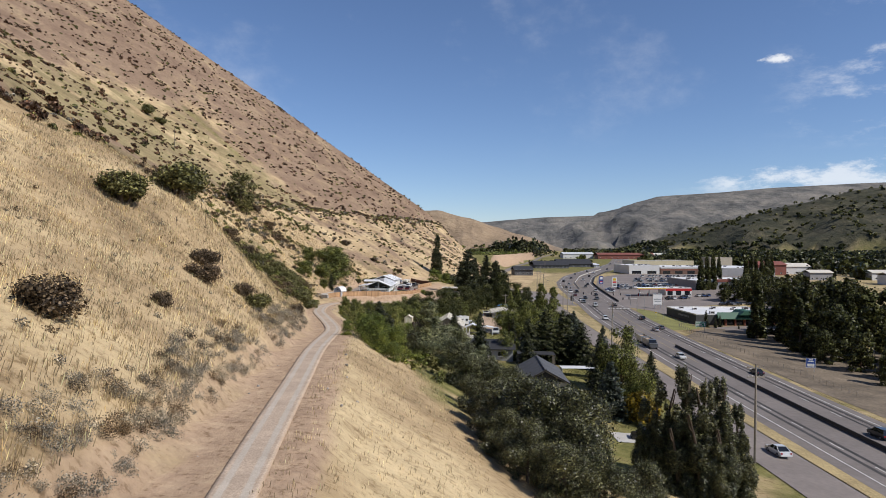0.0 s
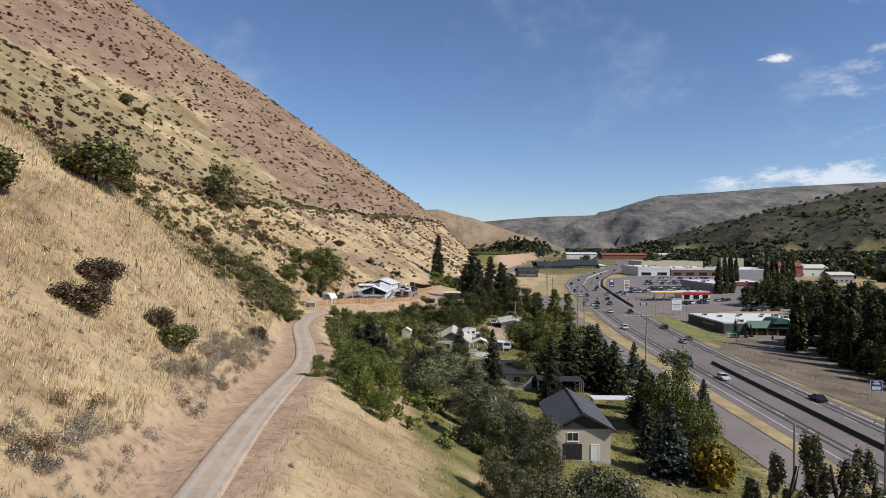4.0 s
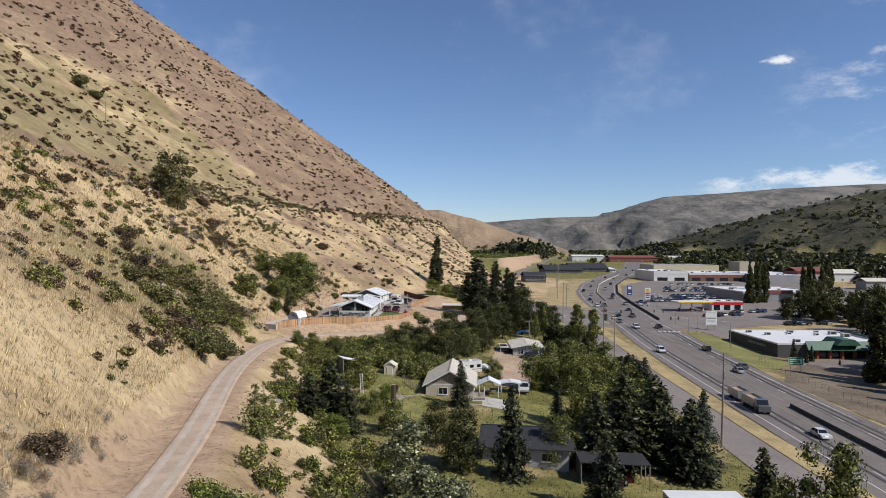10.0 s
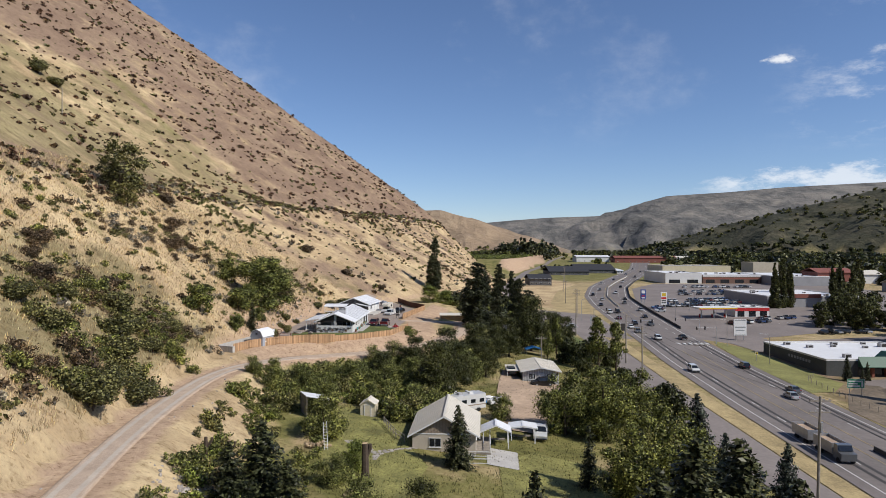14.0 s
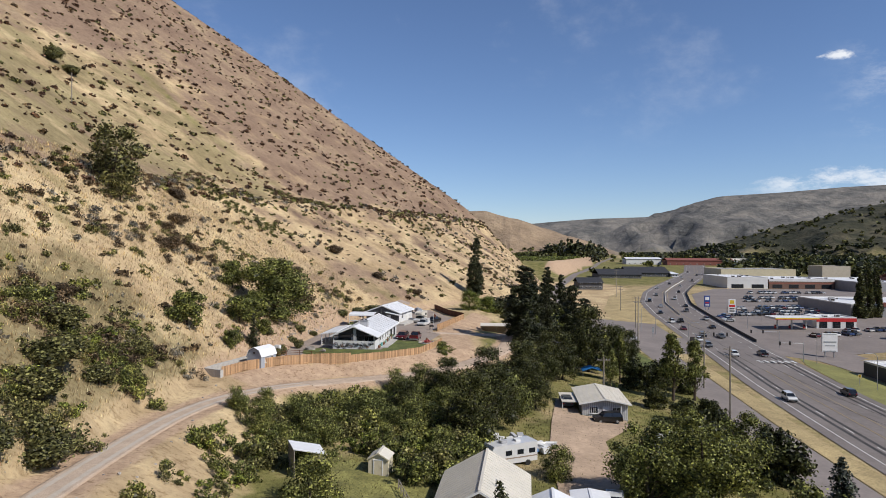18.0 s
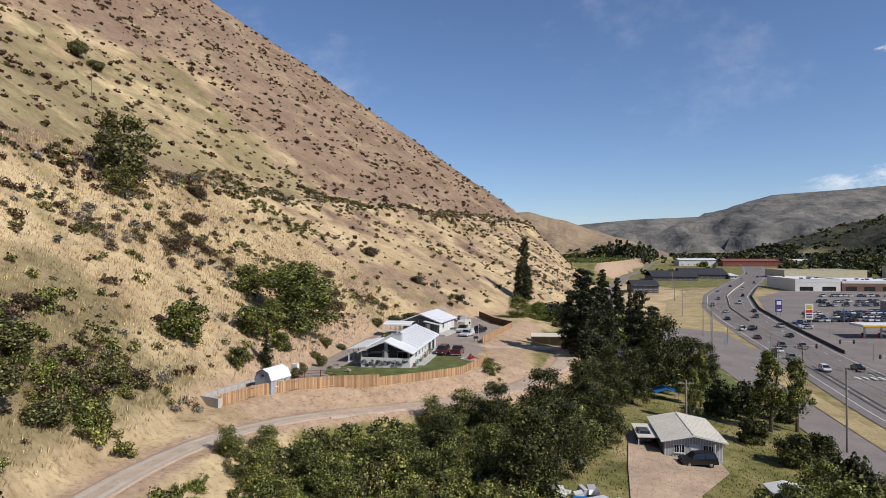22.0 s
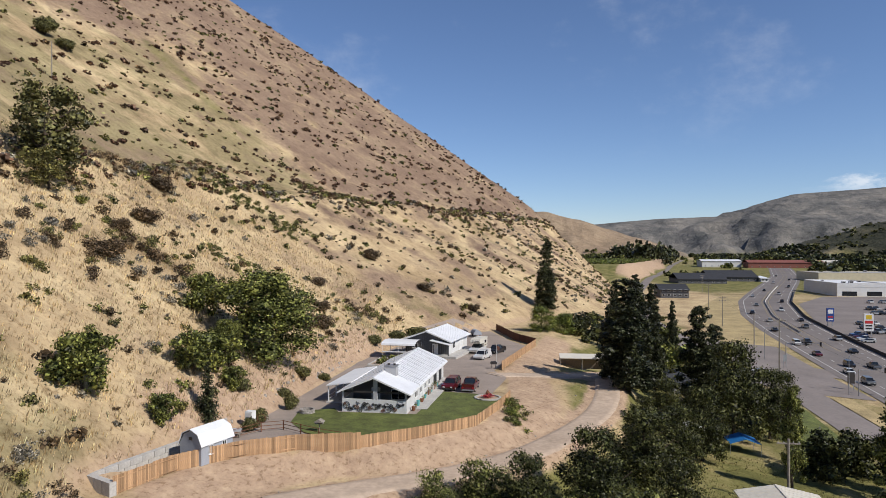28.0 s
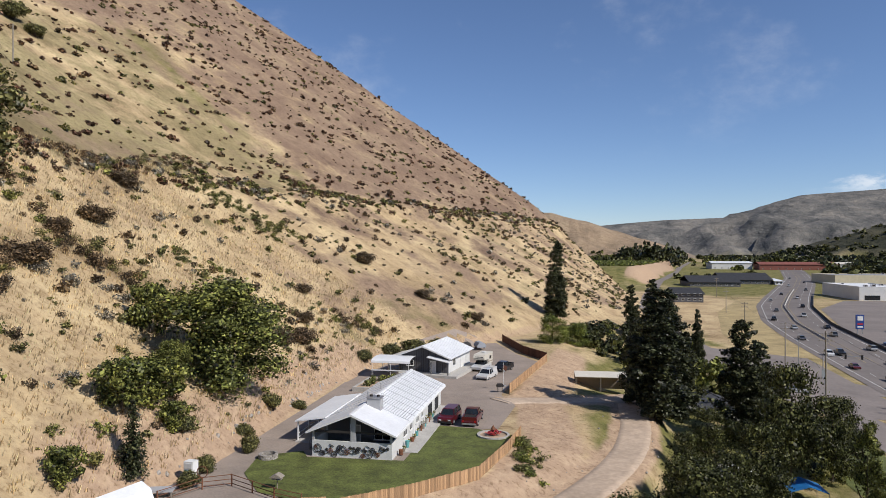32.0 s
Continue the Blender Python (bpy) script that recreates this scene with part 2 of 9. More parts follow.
FRONTAGE = [(48, -300), (49, 100), (50.5, 190), (51.5, 240), (54, 290), (55, 322), (50, 352)]
# crests of the far hills: x, y, height
CRESTS = [([(-500, 2300, 240), (-54, 2290, 160), (11, 2290, 162), (104, 2290, 138), (197, 2290, 108), (290, 2290, 80), (420, 2250, 10)], 0.42),
          ([(250, 3700, 170), (412, 3690, 182), (600, 3690, 197), (960, 3690, 209), (1150, 3690, 246), (1255, 3690, 316), (1570, 3690, 336), (1880, 3690, 364), (2390, 3690, 392),
            (3200, 3400, 420)], 0.33),
          ([(640, 2100, 16), (700, 2000, 62), (812, 1990, 95), (940, 1980, 122), (1053, 1970, 158), (1149, 1960, 178), (1258, 1950, 203), (1600, 1800, 250), (1900, 1000, 270),
            (1900, -300, 270)], 0.36)]


def polyline(pts, step):
    """Points every step metres along a smoothed line through pts."""
    p = np.array(pts, float)
    d = np.r_[0, np.cumsum(np.linalg.norm(np.diff(p[:, :2], axis=0), axis=1))]
    s = np.arange(0, d[-1], step)
    q = np.stack([np.interp(s, d, p[:, k]) for k in range(p.shape[1])], 1)
    n = max(1, int(9 / step))
    pad = np.pad(q, ((n, n), (0, 0)), "edge")
    ker = np.ones(2 * n + 1) / (2 * n + 1)
    out = np.stack([np.convolve(pad[:, k], ker, "valid") for k in range(q.shape[1])], 1)
    out[0], out[-1] = q[0], q[-1]
    return out


WAVE_TURNS = {}


def waves(x, y, size, seed):
    """Smooth noise from a few turned sine waves, about -1 to 1."""
    if seed not in WAVE_TURNS:
        WAVE_TURNS[seed] = np.random.RandomState(seed).uniform(0, 6.28, (7, 2)).tolist()
    total = 0
    for k, (a, ph) in enumerate(WAVE_TURNS[seed]):
        f = (0.6 + 0.5 * k) / size
        total = total + np.sin((x * np.cos(a) + y * np.sin(a)) * 6.28 * f + ph + 1.5 * np.sin((x * np.sin(a) - y * np.cos(a)) * 2.1 * f + ph)) / (1 + 0.55 * k)
    return total / 2.6


def valley(x, y):
    base = lerp_rows(y, [(-400, -11), (164, -2.6), (315, 0), (550, 3), (900, 5), (1150, 10), (1600, 13), (5000, 17)])
    fade = lerp_rows(y, [(0, 1), (350, 1), (430, 0.4), (600, 0)])
    return base - 0.08 * np.clip(x - 55, 0, 60) * fade


ROAD_LINE, LANE_LINE = polyline(GRAVEL_ROAD, 1.0), polyline(YARD_LANE, 1.0)


def road_gap(x, y):
    """Distance to the gravel road's middle and its level there."""
    x, y = np.asarray(x, float), np.asarray(y, float)
    best, level = np.full(x.shape, 1e9), np.zeros(x.shape)
    near = (x > -60) & (x < 30) & (y > -60) & (y < 300)
    px, py = x[near], y[near]
    b, l = np.full(px.shape, 1e9), np.zeros(px.shape)
    for qx, qy, qz in np.concatenate([ROAD_LINE, LANE_LINE]):
        d = (px - qx) ** 2 + (py - qy) ** 2
        w = d < b
        b[w], l[w] = d[w], qz
    best[near], level[near] = np.sqrt(b), l
    return best, level


def far_hills(x, y):
    h = np.full(x.shape, -1e3)
    out = (y > 1000) | (x > 420)
    if not out.any():
        return h
    h[out] = crest_height(x[out], y[out])
    return h


def crest_height(x, y):
    h = np.full(x.shape, -1e3)
    broad, small = waves(x, y, 420, 5), waves(x, y, 130, 9) + 0.5 * waves(x, y, 60, 19)
    for pts, fall in CRESTS:
        p = np.array(pts, float)
        for a, b in zip(p[:-1], p[1:]):
            ab = b - a
            t = np.clip(((x - a[0]) * ab[0] + (y - a[1]) * ab[1]) / (ab[0] ** 2 + ab[1] ** 2), 0, 1)
            d = np.hypot(x - a[0] - t * ab[0], y - a[1] - t * ab[1])
            crest = a[2] + t * ab[2]
            rough = 0.09 * d * broad + 0.045 * d * small
            h = np.maximum(h, crest - fall * d - np.clip(rough, -40, 60) * smooth(d, 0, 120))
    return h


def land(x, y, carve=True):
    """The ground's height."""
    x, y = np.broadcast_arrays(np.asarray(x, float), np.asarray(y, float))
    foot, high, bench, edge = (lerp_rows(y, rows) for rows in (FOOT, HIGH, BENCH, EDGE))
    low_yard = valley(x, y) + 0.11 * np.clip(55 - x, 0, 75) * smooth(y, -400, -100)
    fall = lerp_rows(y, [(0, 0.52), (200, 0.5), (216, 0.3), (240, 0.42), (300, 0.4), (346, 0.25), (433, 0.5), (600, 0.5)])
    z = np.maximum(low_yard, bench - fall * np.clip(x - edge, 0, None))
    z = np.where(x < edge, bench, z)
    # the earth slope between the yard's fence and the lower drive
    drive = lerp_rows(y, [(q[1], q[0]) for q in GRAVEL_ROAD[15:]])
    u = np.clip((x - edge) / np.maximum(drive - edge, 2), 0, 1)
    ease = bench + (7.7 - bench) * u - 0.85 * np.clip(x - drive - 2, 0, None)
    z = np.where((x > edge) & (ease > z), z + (ease - z) * smooth(y, 236, 250) * smooth(y, 306, 294), z)
    # the hillside
    s = foot - x
    rise = (60 - bench) / np.maximum(foot - high, 5)
    hill = np.where(x > high, bench + rise * s, 60 + 0.704 * (high - x))
    cut = 1.2 * smooth(s, 0, 1.8) * smooth(y, 380, 340)
    gully = waves(x * 0.5, y, 60, 3) * 1.25 * smooth(s, 4, 40) + waves(x * 0.6, y, 19, 4) * 0.22 * smooth(s, 2, 12)
    rib = 6.2 * np.exp(-((y - 100) / 30) ** 2) * smooth(s, 4, 20) * smooth(s, 85, 35)
    terrace = 1.6 * np.exp(-((hill - 47) / 3.0) ** 2) * smooth(s, 10, 30)
    hill = np.minimum(hill, 330 + 0.1 * hill) + cut + gully + terrace + rib
    z = np.where(s > 0, hill, z)
    z = np.where(y > 900, np.maximum(np.minimum(z, 60 + 0 * z), valley(x, y)), z)
    # an orchard bench above the side road
    side = lerp_rows(y, SIDE_EDGE)
    k = smooth(side - 8 - x, 0, 16) * smooth(y, 720, 820) * smooth(y, 1900, 1500)
    z = np.maximum(z, z * (1 - k) + 18 * k)
    z = np.maximum(z, far_hills(x, y))
    if carve:
        d, level = road_gap(x, y)
        k = smooth(d, 5.0, 2.4)
        z = z * (1 - k) + level * k
    return z


def ground_z(x, y):
    return float(land(np.array([x]), np.array([y]))[0])


def grid_lines(stops):
    out = [stops[0][0]]
    for (a, step), (b, _) in zip(stops[:-1], stops[1:]):
        out.extend(np.linspace(a, b, max(1, round((b - a) / step)) + 1)[1:])
    return np.array(out)


def sheet(name, verts, faces, material, smooth_faces=True):
    me = bpy.data.meshes.new(name)
    me.from_pydata(verts, [], faces)
    me.materials.append(material)
    if smooth_faces:
        me.polygons.foreach_set("use_smooth", [True] * len(me.polygons))
    me.update()
    return me


gx = grid_lines([(-2400, 160), (-800, 50), (-300, 10), (-180, 4), (-70, 1.5), (30, 3), (130, 12), (300, 40), (1000, 60), (2000, 120), (4000, 0)])
gy = grid_lines([(-700, 60), (-100, 8), (-20, 2), (350, 4), (620, 14), (900, 40), (4600, 0)])
GX, GY = np.meshgrid(gx, gy)
GZ = land(GX, GY)
nx, ny = len(gx), len(gy)
gv = np.stack([GX.ravel(), GY.ravel(), GZ.ravel()], 1)
ii = np.arange(nx * ny).reshape(ny, nx)
gf = np.stack([ii[:-1, :-1].ravel(), ii[:-1, 1:].ravel(), ii[1:, 1:].ravel(), ii[1:, :-1].ravel()], 1)


def zone_weights(x, y, z):
    """How far each place is scree slope, green growth, bare earth, and far hill."""
    foot, edge = lerp_rows(y, FOOT), lerp_rows(y, EDGE)
    on_hill = smooth(foot - x, 0, 3) * smooth(y, 1000, 850)
    ragged = waves(x, y, 34, 11) * 3.5 + waves(x, y, 9, 12) * 1.6
    # pinkish scree: the far end of the slope and its top; a straw-green meadow lies between
    bound = lerp_rows(z, [(50, 382), (60, 394), (90, 404), (113, 426), (183, 508)]) + 2.2 * ragged
    high_ground = smooth(z + ragged, 46, 53)
    stony = np.maximum(smooth(y - bound, -45, 40), smooth(z + 1.5 * ragged, 95, 135))
    bare_patch = np.exp(-((y - 232) / 34) ** 2 - ((z - 51.5) / 5.0) ** 2)
    streaks = waves(x * 0.32, y, 62, 17) + 0.4 * waves(x * 0.4, y, 21, 18)
    scree = on_hill * high_ground * np.clip(np.maximum(0.82 * stony + 0.2 * streaks, 0.22 + 0.25 * streaks), 0, 1)
    scree = np.maximum(scree, on_hill * 0.9 * bare_patch)
    scree = np.maximum(scree, on_hill * (1 - high_ground) * np.clip(0.10 + 0.3 * smooth(y, 288, 345) + 0.30 * waves(x * 0.6, y, 27, 81), 0, 1) * smooth(y, 100, 150))
    scree = np.maximum(scree, 0.95 * smooth(x, 90, 98) * smooth(x, 150, 120) * smooth(y, 340, 300))
    meadow = on_hill * np.clip(high_ground * (1 - stony) * (0.75 + 0.4 * streaks) + 0.5 * smooth(waves(x * 0.7, y, 38, 21), 0.0, 0.9) * smooth(y, 40, 120), 0, 1)
    meadow = np.maximum(meadow, on_hill * 0.85 * smooth(y, 138, 165) * smooth(y, 232, 208) * smooth(foot - x, 42, 18))
    streak_green = np.exp(-((y - (398 + 0.55 * (z - 85))) / 5.0) ** 2) * smooth(z, 76, 84) * smooth(z, 126, 112)
    yard = smooth(x - edge, 5, 11) * smooth(x, 60, 45) * smooth(y, 40, 75) * smooth(y, 420, 330)
    east = smooth(x, 92, 108) * smooth(y, 1500, 900)
    plain = smooth(y, 600, 700) * (1 - on_hill)
    green = np.clip(yard * (0.75 + 0.35 * waves(x, y, 16, 13)) + east * 0.45 + plain * (0.6 + 0.35 * waves(x, y, 160, 14)), 0, 1)
    green = np.maximum(green, on_hill * 0.42 * smooth(waves(x * 0.6, y, 34, 15) + 0.35 * waves(x, y, 8, 16), 0.15, 0.9) * smooth(z, 95, 50) * smooth(y, 60, 150))
    green = np.maximum(green, on_hill * 0.6 * streak_green)
    low_ground = smooth(x - foot, 2, 10) * smooth(y, 305, 330) * smooth(y, 720, 620) * smooth(x, 62, 50)
    green = np.maximum(green, low_ground * (0.45 + 0.4 * waves(x, y, 16, 13)))
    green = np.maximum(green, 0.5 * smooth(x, 44, 50) * smooth(x, 110, 96) * smooth(y, 480, 380))
    d, _ = road_gap(x, y)
    earth = smooth(d, 4.4, 2.2)
    side = lerp_rows(y, SIDE_EDGE)
    earth = np.maximum(earth, smooth(side - x, 5, 9) * smooth(side - x, 32, 24) * smooth(y, 740, 790) * smooth(y, 1500, 1300))
    earth = np.maximum(earth, 0.85 * smooth(foot - x, -2, 0) * smooth(foot - x, 9, 4) * smooth(y, 222, 232) * smooth(y, 320, 300))
    earth = np.maximum(earth, 0.6 * smooth(foot - x, -2, 0) * smooth(foot - x, 3.5, 1.0) * smooth(y, 420, 360) * (1 - 0.85 * smooth(y, 120, 140) * smooth(y, 216, 205)))
    earth = np.maximum(earth, smooth(y, 212, 218) * smooth(y, 345, 330) * smooth(x - edge, 9, 4) * smooth(edge - x, 1.5, 0))
    far = np.maximum(smooth(far_hills(x, y) - z, -2.0, -0.5), smooth(y, 2600, 3200))
    dark = smooth(x, 520, 700) * smooth(y, 2700, 2400)
    tan = smooth(x, 470, 380) * smooth(y, 3000, 2700)
    return np.stack([scree, green, earth, far], -1), np.stack([meadow, tan, 0 * tan, dark], -1)


mg = bpy.data.materials.new("hill_ground")
mg.use_nodes = True
nt = mg.node_tree
bsdf = nt.nodes["Principled BSDF"]
bsdf.inputs["Roughness"].default_value, bsdf.inputs["Specular IOR Level"].default_value = 0.95, 0.15
att = nt.nodes.new("ShaderNodeVertexColor")
att.layer_name = "zones"
sepc = nt.nodes.new("ShaderNodeSeparateColor")
nt.links.new(att.outputs["Color"], sepc.inputs[0])


def patchy(stops, scale, detail=6, rough=0.65, stretch=None):
    r = ramp_node(nt, stops)
    nt.links.new(noise_node(nt, scale, detail, rough, stretch=stretch), r.inputs[0])
    return r.outputs[0]


def fray(weight, scale, amount):
    """A zone's weight with a ragged edge."""
    n = noise_node(nt, scale, 6, 0.7)
    a = nt.nodes.new("ShaderNodeMath")
    a.operation = "MULTIPLY_ADD"
    nt.links.new(n, a.inputs[0])
    a.inputs[1].default_value = amount
    nt.links.new(weight, a.inputs[2])
    r = nt.nodes.new("ShaderNodeMapRange")
    r.interpolation_type = "SMOOTHSTEP"
    r.inputs[1].default_value, r.inputs[2].default_value = amount * 0.5 + 0.25, amount * 0.5 + 0.75
    nt.links.new(a.outputs[0], r.inputs[0])
    return r.outputs[0]


grass_c = patchy([(0.27, (0.22, 0.158, 0.10)), (0.38, (0.315, 0.235, 0.14)), (0.46, (0.40, 0.302, 0.184)), (0.56, (0.48, 0.375, 0.23)), (0.72, (0.58, 0.465, 0.29))], 0.05, 9, 0.66)
streak = patchy([(0.33, (0.62, 0.57, 0.52)), (0.45, (0.95, 0.94, 0.92)), (0.62, (1.10, 1.08, 1.04))], 0.5, 8, 0.74, (0.5, 1.0, 0.5))
grass_c = mix_rgb(nt, 1.0, grass_c, streak, "MULTIPLY")
meadow_c = patchy([(0.30, (0.145, 0.115, 0.064)), (0.42, (0.20, 0.163, 0.089)), (0.52, (0.26, 0.213, 0.119)), (0.62, (0.30, 0.254, 0.139)), (0.74, (0.375, 0.308, 0.182))], 0.05, 10, 0.72)
meadow_c = mix_rgb(nt, 1.0, meadow_c, streak, "MULTIPLY")
scree_c = patchy([(0.3, (0.15, 0.103, 0.075)), (0.43, (0.205, 0.14, 0.10)), (0.54, (0.252, 0.178, 0.126)), (0.62, (0.295, 0.22, 0.146)), (0.74, (0.37, 0.288, 0.182))], 0.035, 10, 0.7)
scree_c = mix_rgb(nt, 1.0, scree_c, patchy([(0.32, (0.58, 0.57, 0.55)), (0.46, (0.94, 0.94, 0.94)), (0.66, (1.1, 1.1, 1.08))], 0.5, 8, 0.76), "MULTIPLY")
green_c = patchy([(0.3, (0.075, 0.076, 0.025)), (0.5, (0.16, 0.152, 0.052)), (0.7, (0.29, 0.24, 0.11))], 0.16, 8, 0.7)
earth_c = patchy([(0.3, (0.28, 0.195, 0.135)), (0.5, (0.40, 0.285, 0.195)), (0.7, (0.50, 0.375, 0.255))], 0.5, 9, 0.75)
strata = patchy([(0.36, (0.74, 0.74, 0.74)), (0.48, (1.0, 1.0, 1.0)), (0.64, (1.1, 1.09, 1.06))], 0.012, 9, 0.74, (0.6, 0.6, 5.0))
far_c = patchy([(0.34, (0.068, 0.070, 0.068)), (0.46, (0.125, 0.121, 0.114)), (0.56, (0.175, 0.163, 0.147)), (0.70, (0.245, 0.222, 0.19))], 0.008, 12, 0.72)
far_c = mix_rgb(nt, 1.0, far_c, strata, "MULTIPLY")
tan_c = patchy([(0.3, (0.15, 0.115, 0.08)), (0.48, (0.255, 0.187, 0.125)), (0.66, (0.33, 0.25, 0.165))], 0.014, 11, 0.72)
dark_c = patchy([(0.32, (0.018, 0.021, 0.014)), (0.46, (0.05, 0.050, 0.032)), (0.58, (0.088, 0.080, 0.052)), (0.70, (0.135, 0.116, 0.078))], 0.013, 12, 0.74)
dark_c = mix_rgb(nt, 1.0, dark_c, strata, "MULTIPLY")
tone = nt.nodes.new("ShaderNodeVertexColor")
tone.layer_name = "tones"
sept = nt.nodes.new("ShaderNodeSeparateColor")
nt.links.new(tone.outputs["Color"], sept.inputs[0])
far_c = mix_rgb(nt, tone.outputs["Alpha"], mix_rgb(nt, sept.outputs[1], far_c, tan_c), dark_c)
out_c = mix_rgb(nt, fray(sept.outputs[0], 0.07, 1.8), grass_c, meadow_c)
out_c = mix_rgb(nt, fray(sepc.outputs[0], 0.075, 1.9), out_c, scree_c)
out_c = mix_rgb(nt, fray(sepc.outputs[1], 0.15, 0.8), out_c, green_c)
out_c = mix_rgb(nt, fray(sepc.outputs[2], 0.3, 0.6), out_c, earth_c)
tuft = patchy([(0.36, (0.66, 0.62, 0.56)), (0.45, (0.97, 0.96, 0.95)), (0.64, (1.08, 1.08, 1.06))], 1.7, 5, 0.7)
out_c = mix_rgb(nt, 1.0, out_c, tuft, "MULTIPLY")
out_c = mix_rgb(nt, att.outputs["Alpha"], out_c, far_c)
nt.links.new(out_c, bsdf.inputs["Base Color"])
# relief: clods and tufts close by, ravines on the far hills
ravine = nt.nodes.new("ShaderNodeMath")
ravine.operation = "MULTIPLY"
nt.links.new(noise_node(nt, 0.0075, 9, 0.62), ravine.inputs[0])
nt.links.new(att.outputs["Alpha"], ravine.inputs[1])
relief = nt.nodes.new("ShaderNodeMath")
relief.operation = "MULTIPLY_ADD"
nt.links.new(ravine.outputs[0], relief.inputs[0])
relief.inputs[1].default_value = 130.0
nt.links.new(noise_node(nt, 1.3, 7, 0.72), relief.inputs[2])
bmp = nt.nodes.new("ShaderNodeBump")
bmp.inputs["Strength"].default_value, bmp.inputs["Distance"].default_value = 0.65, 0.38
nt.links.new(relief.outputs[0], bmp.inputs["Height"])
nt.links.new(bmp.outputs[0], bsdf.inputs["Normal"])
gme = sheet("ground", gv.tolist(), gf.tolist(), mg)
for nm, w in zip(("zones", "tones"), zone_weights(GX.ravel(), GY.ravel(), GZ.ravel())):
    gme.color_attributes.new(nm, "FLOAT_COLOR", "POINT").data.foreach_set("color", w.astype(np.float32).ravel())
tagged(new("ground", gme), "dry grassy hillside falling to a green valley floor", "ground", kind="structure")


# ---- roads ----
def ribbon(name, line, left, right, material, lift, label, category="road", z_from=None, cross=4, step=None, kind="structure", parent=None, gaps=None, widen=None, tuck=0.0):
    """A strip along a line from left to right of it (metres, right is positive), lying on the ground."""
    p = polyline(line, step or 4.0) if not isinstance(line, np.ndarray) else line
    t = np.gradient(p[:, :2], axis=0)
    t /= np.linalg.norm(t, axis=1)[:, None]
    nrm = np.stack([t[:, 1], -t[:, 0]], 1)
    verts, faces = [], []
    offs = np.linspace(left, right, cross + 1)
    wide = np.ones(len(p)) if widen is None else widen(p[:, 1])
    xy = p[:, None, :2] + (offs[None, :] * wide[:, None])[:, :, None] * nrm[:, None, :]
    z = (np.repeat(p[:, 2:3], len(offs), 1) if p.shape[1] > 2 else land(xy[..., 0], xy[..., 1])) + lift
    z[:, 0] -= tuck
    z[:, -1] -= tuck
    verts = np.concatenate([xy, z[..., None]], 2).reshape(-1, 3).tolist()
    for k in range(len(p) - 1):
        if gaps and gaps(k):
            continue
        for j in range(cross):
            a = k * (cross + 1) + j
            faces.append((a, a + 1, a + cross + 2, a + cross + 1))
    ob = new(name, sheet(name, verts, faces, material))
    if parent:
        ob.parent = parent
        if label:
            ob["label"] = label
    else:
        tagged(ob, label, category, kind=kind)
    return ob


HW = polyline(HIGHWAY, 4.0)
road = ribbon("road_highway", HW, -13.5, 13.5, MATS["asphalt"], 0.12, "wide grey asphalt highway with painted lanes")
FR = polyline(FRONTAGE, 4.0)
ribbon("road_frontage", FR, -4.6, 4.6, MATS["lot_asphalt"], 0.10, "pale grey asphalt frontage road beside the highway")
DRIVE = ROAD_LINE[ROAD_LINE.shape[0] - 84:]
def track_width(y):
    return lerp_rows(y, [(0, 0.62), (60, 0.75), (120, 0.94), (165, 1.08), (210, 1.12)])


track = ribbon("road_gravel", ROAD_LINE, -1.7, 1.7, MATS["gravel"], 0.12, "pale gravel track along the hillside", cross=14, widen=track_width, tuck=0.4)
ribbon("driveway", DRIVE, -2.5, 2.5, MATS["lane_earth"], 0.13, "pinkish earth driveway below the board fence", cross=8, tuck=0.5)
ribbon("driveway", LANE_LINE, -2.6, 2.6, MATS["lane_earth"], 0.12, "earth lane leading out of the yard past the open shed", cross=8, tuck=0.5)
ROAD_N = 14
wear = np.tile(np.linspace(-1, 1, ROAD_N + 1), len(ROAD_LINE))
wear = np.stack([np.exp(-((np.abs(wear) - 0.46) / 0.17) ** 2), smooth(np.abs(wear), 0.72, 1.0), 0 * wear, 0 * wear + 1], 1)
track.data.color_attributes.new("wear", "FLOAT_COLOR", "POINT").data.foreach_set("color", wear.astype(np.float32).ravel())
mr = MATS["gravel"]
rb = mr.node_tree.nodes["Principled BSDF"]
loose_c = rb.inputs["Base Color"].links[0].from_socket
wa, ws = mr.node_tree.nodes.new("ShaderNodeVertexColor"), mr.node_tree.nodes.new("ShaderNodeSeparateColor")
wa.layer_name = "wear"
mr.node_tree.links.new(wa.outputs["Color"], ws.inputs[0])
nt = mr.node_tree
packed = mix_rgb(nt, 1.0, patchy([(0.3, (0.40, 0.345, 0.285)), (0.55, (0.45, 0.39, 0.325)), (0.7, (0.50, 0.435, 0.36))], 0.45, 6, 0.6), patchy([(0.3, (0.9, 0.9, 0.9)), (0.7, (1.08, 1.08, 1.08))], 7.0, 4), "MULTIPLY")
loose_c = mix_rgb(nt, fray(ws.outputs[0], 0.9, 0.7), loose_c, packed)
loose_c = mix_rgb(nt, fray(ws.outputs[1], 1.4, 1.0), loose_c, patchy([(0.3, (0.27, 0.19, 0.13)), (0.5, (0.38, 0.275, 0.19)), (0.7, (0.48, 0.36, 0.245))], 0.7, 8, 0.7))
nt.links.new(loose_c, rb.inputs["Base Color"])

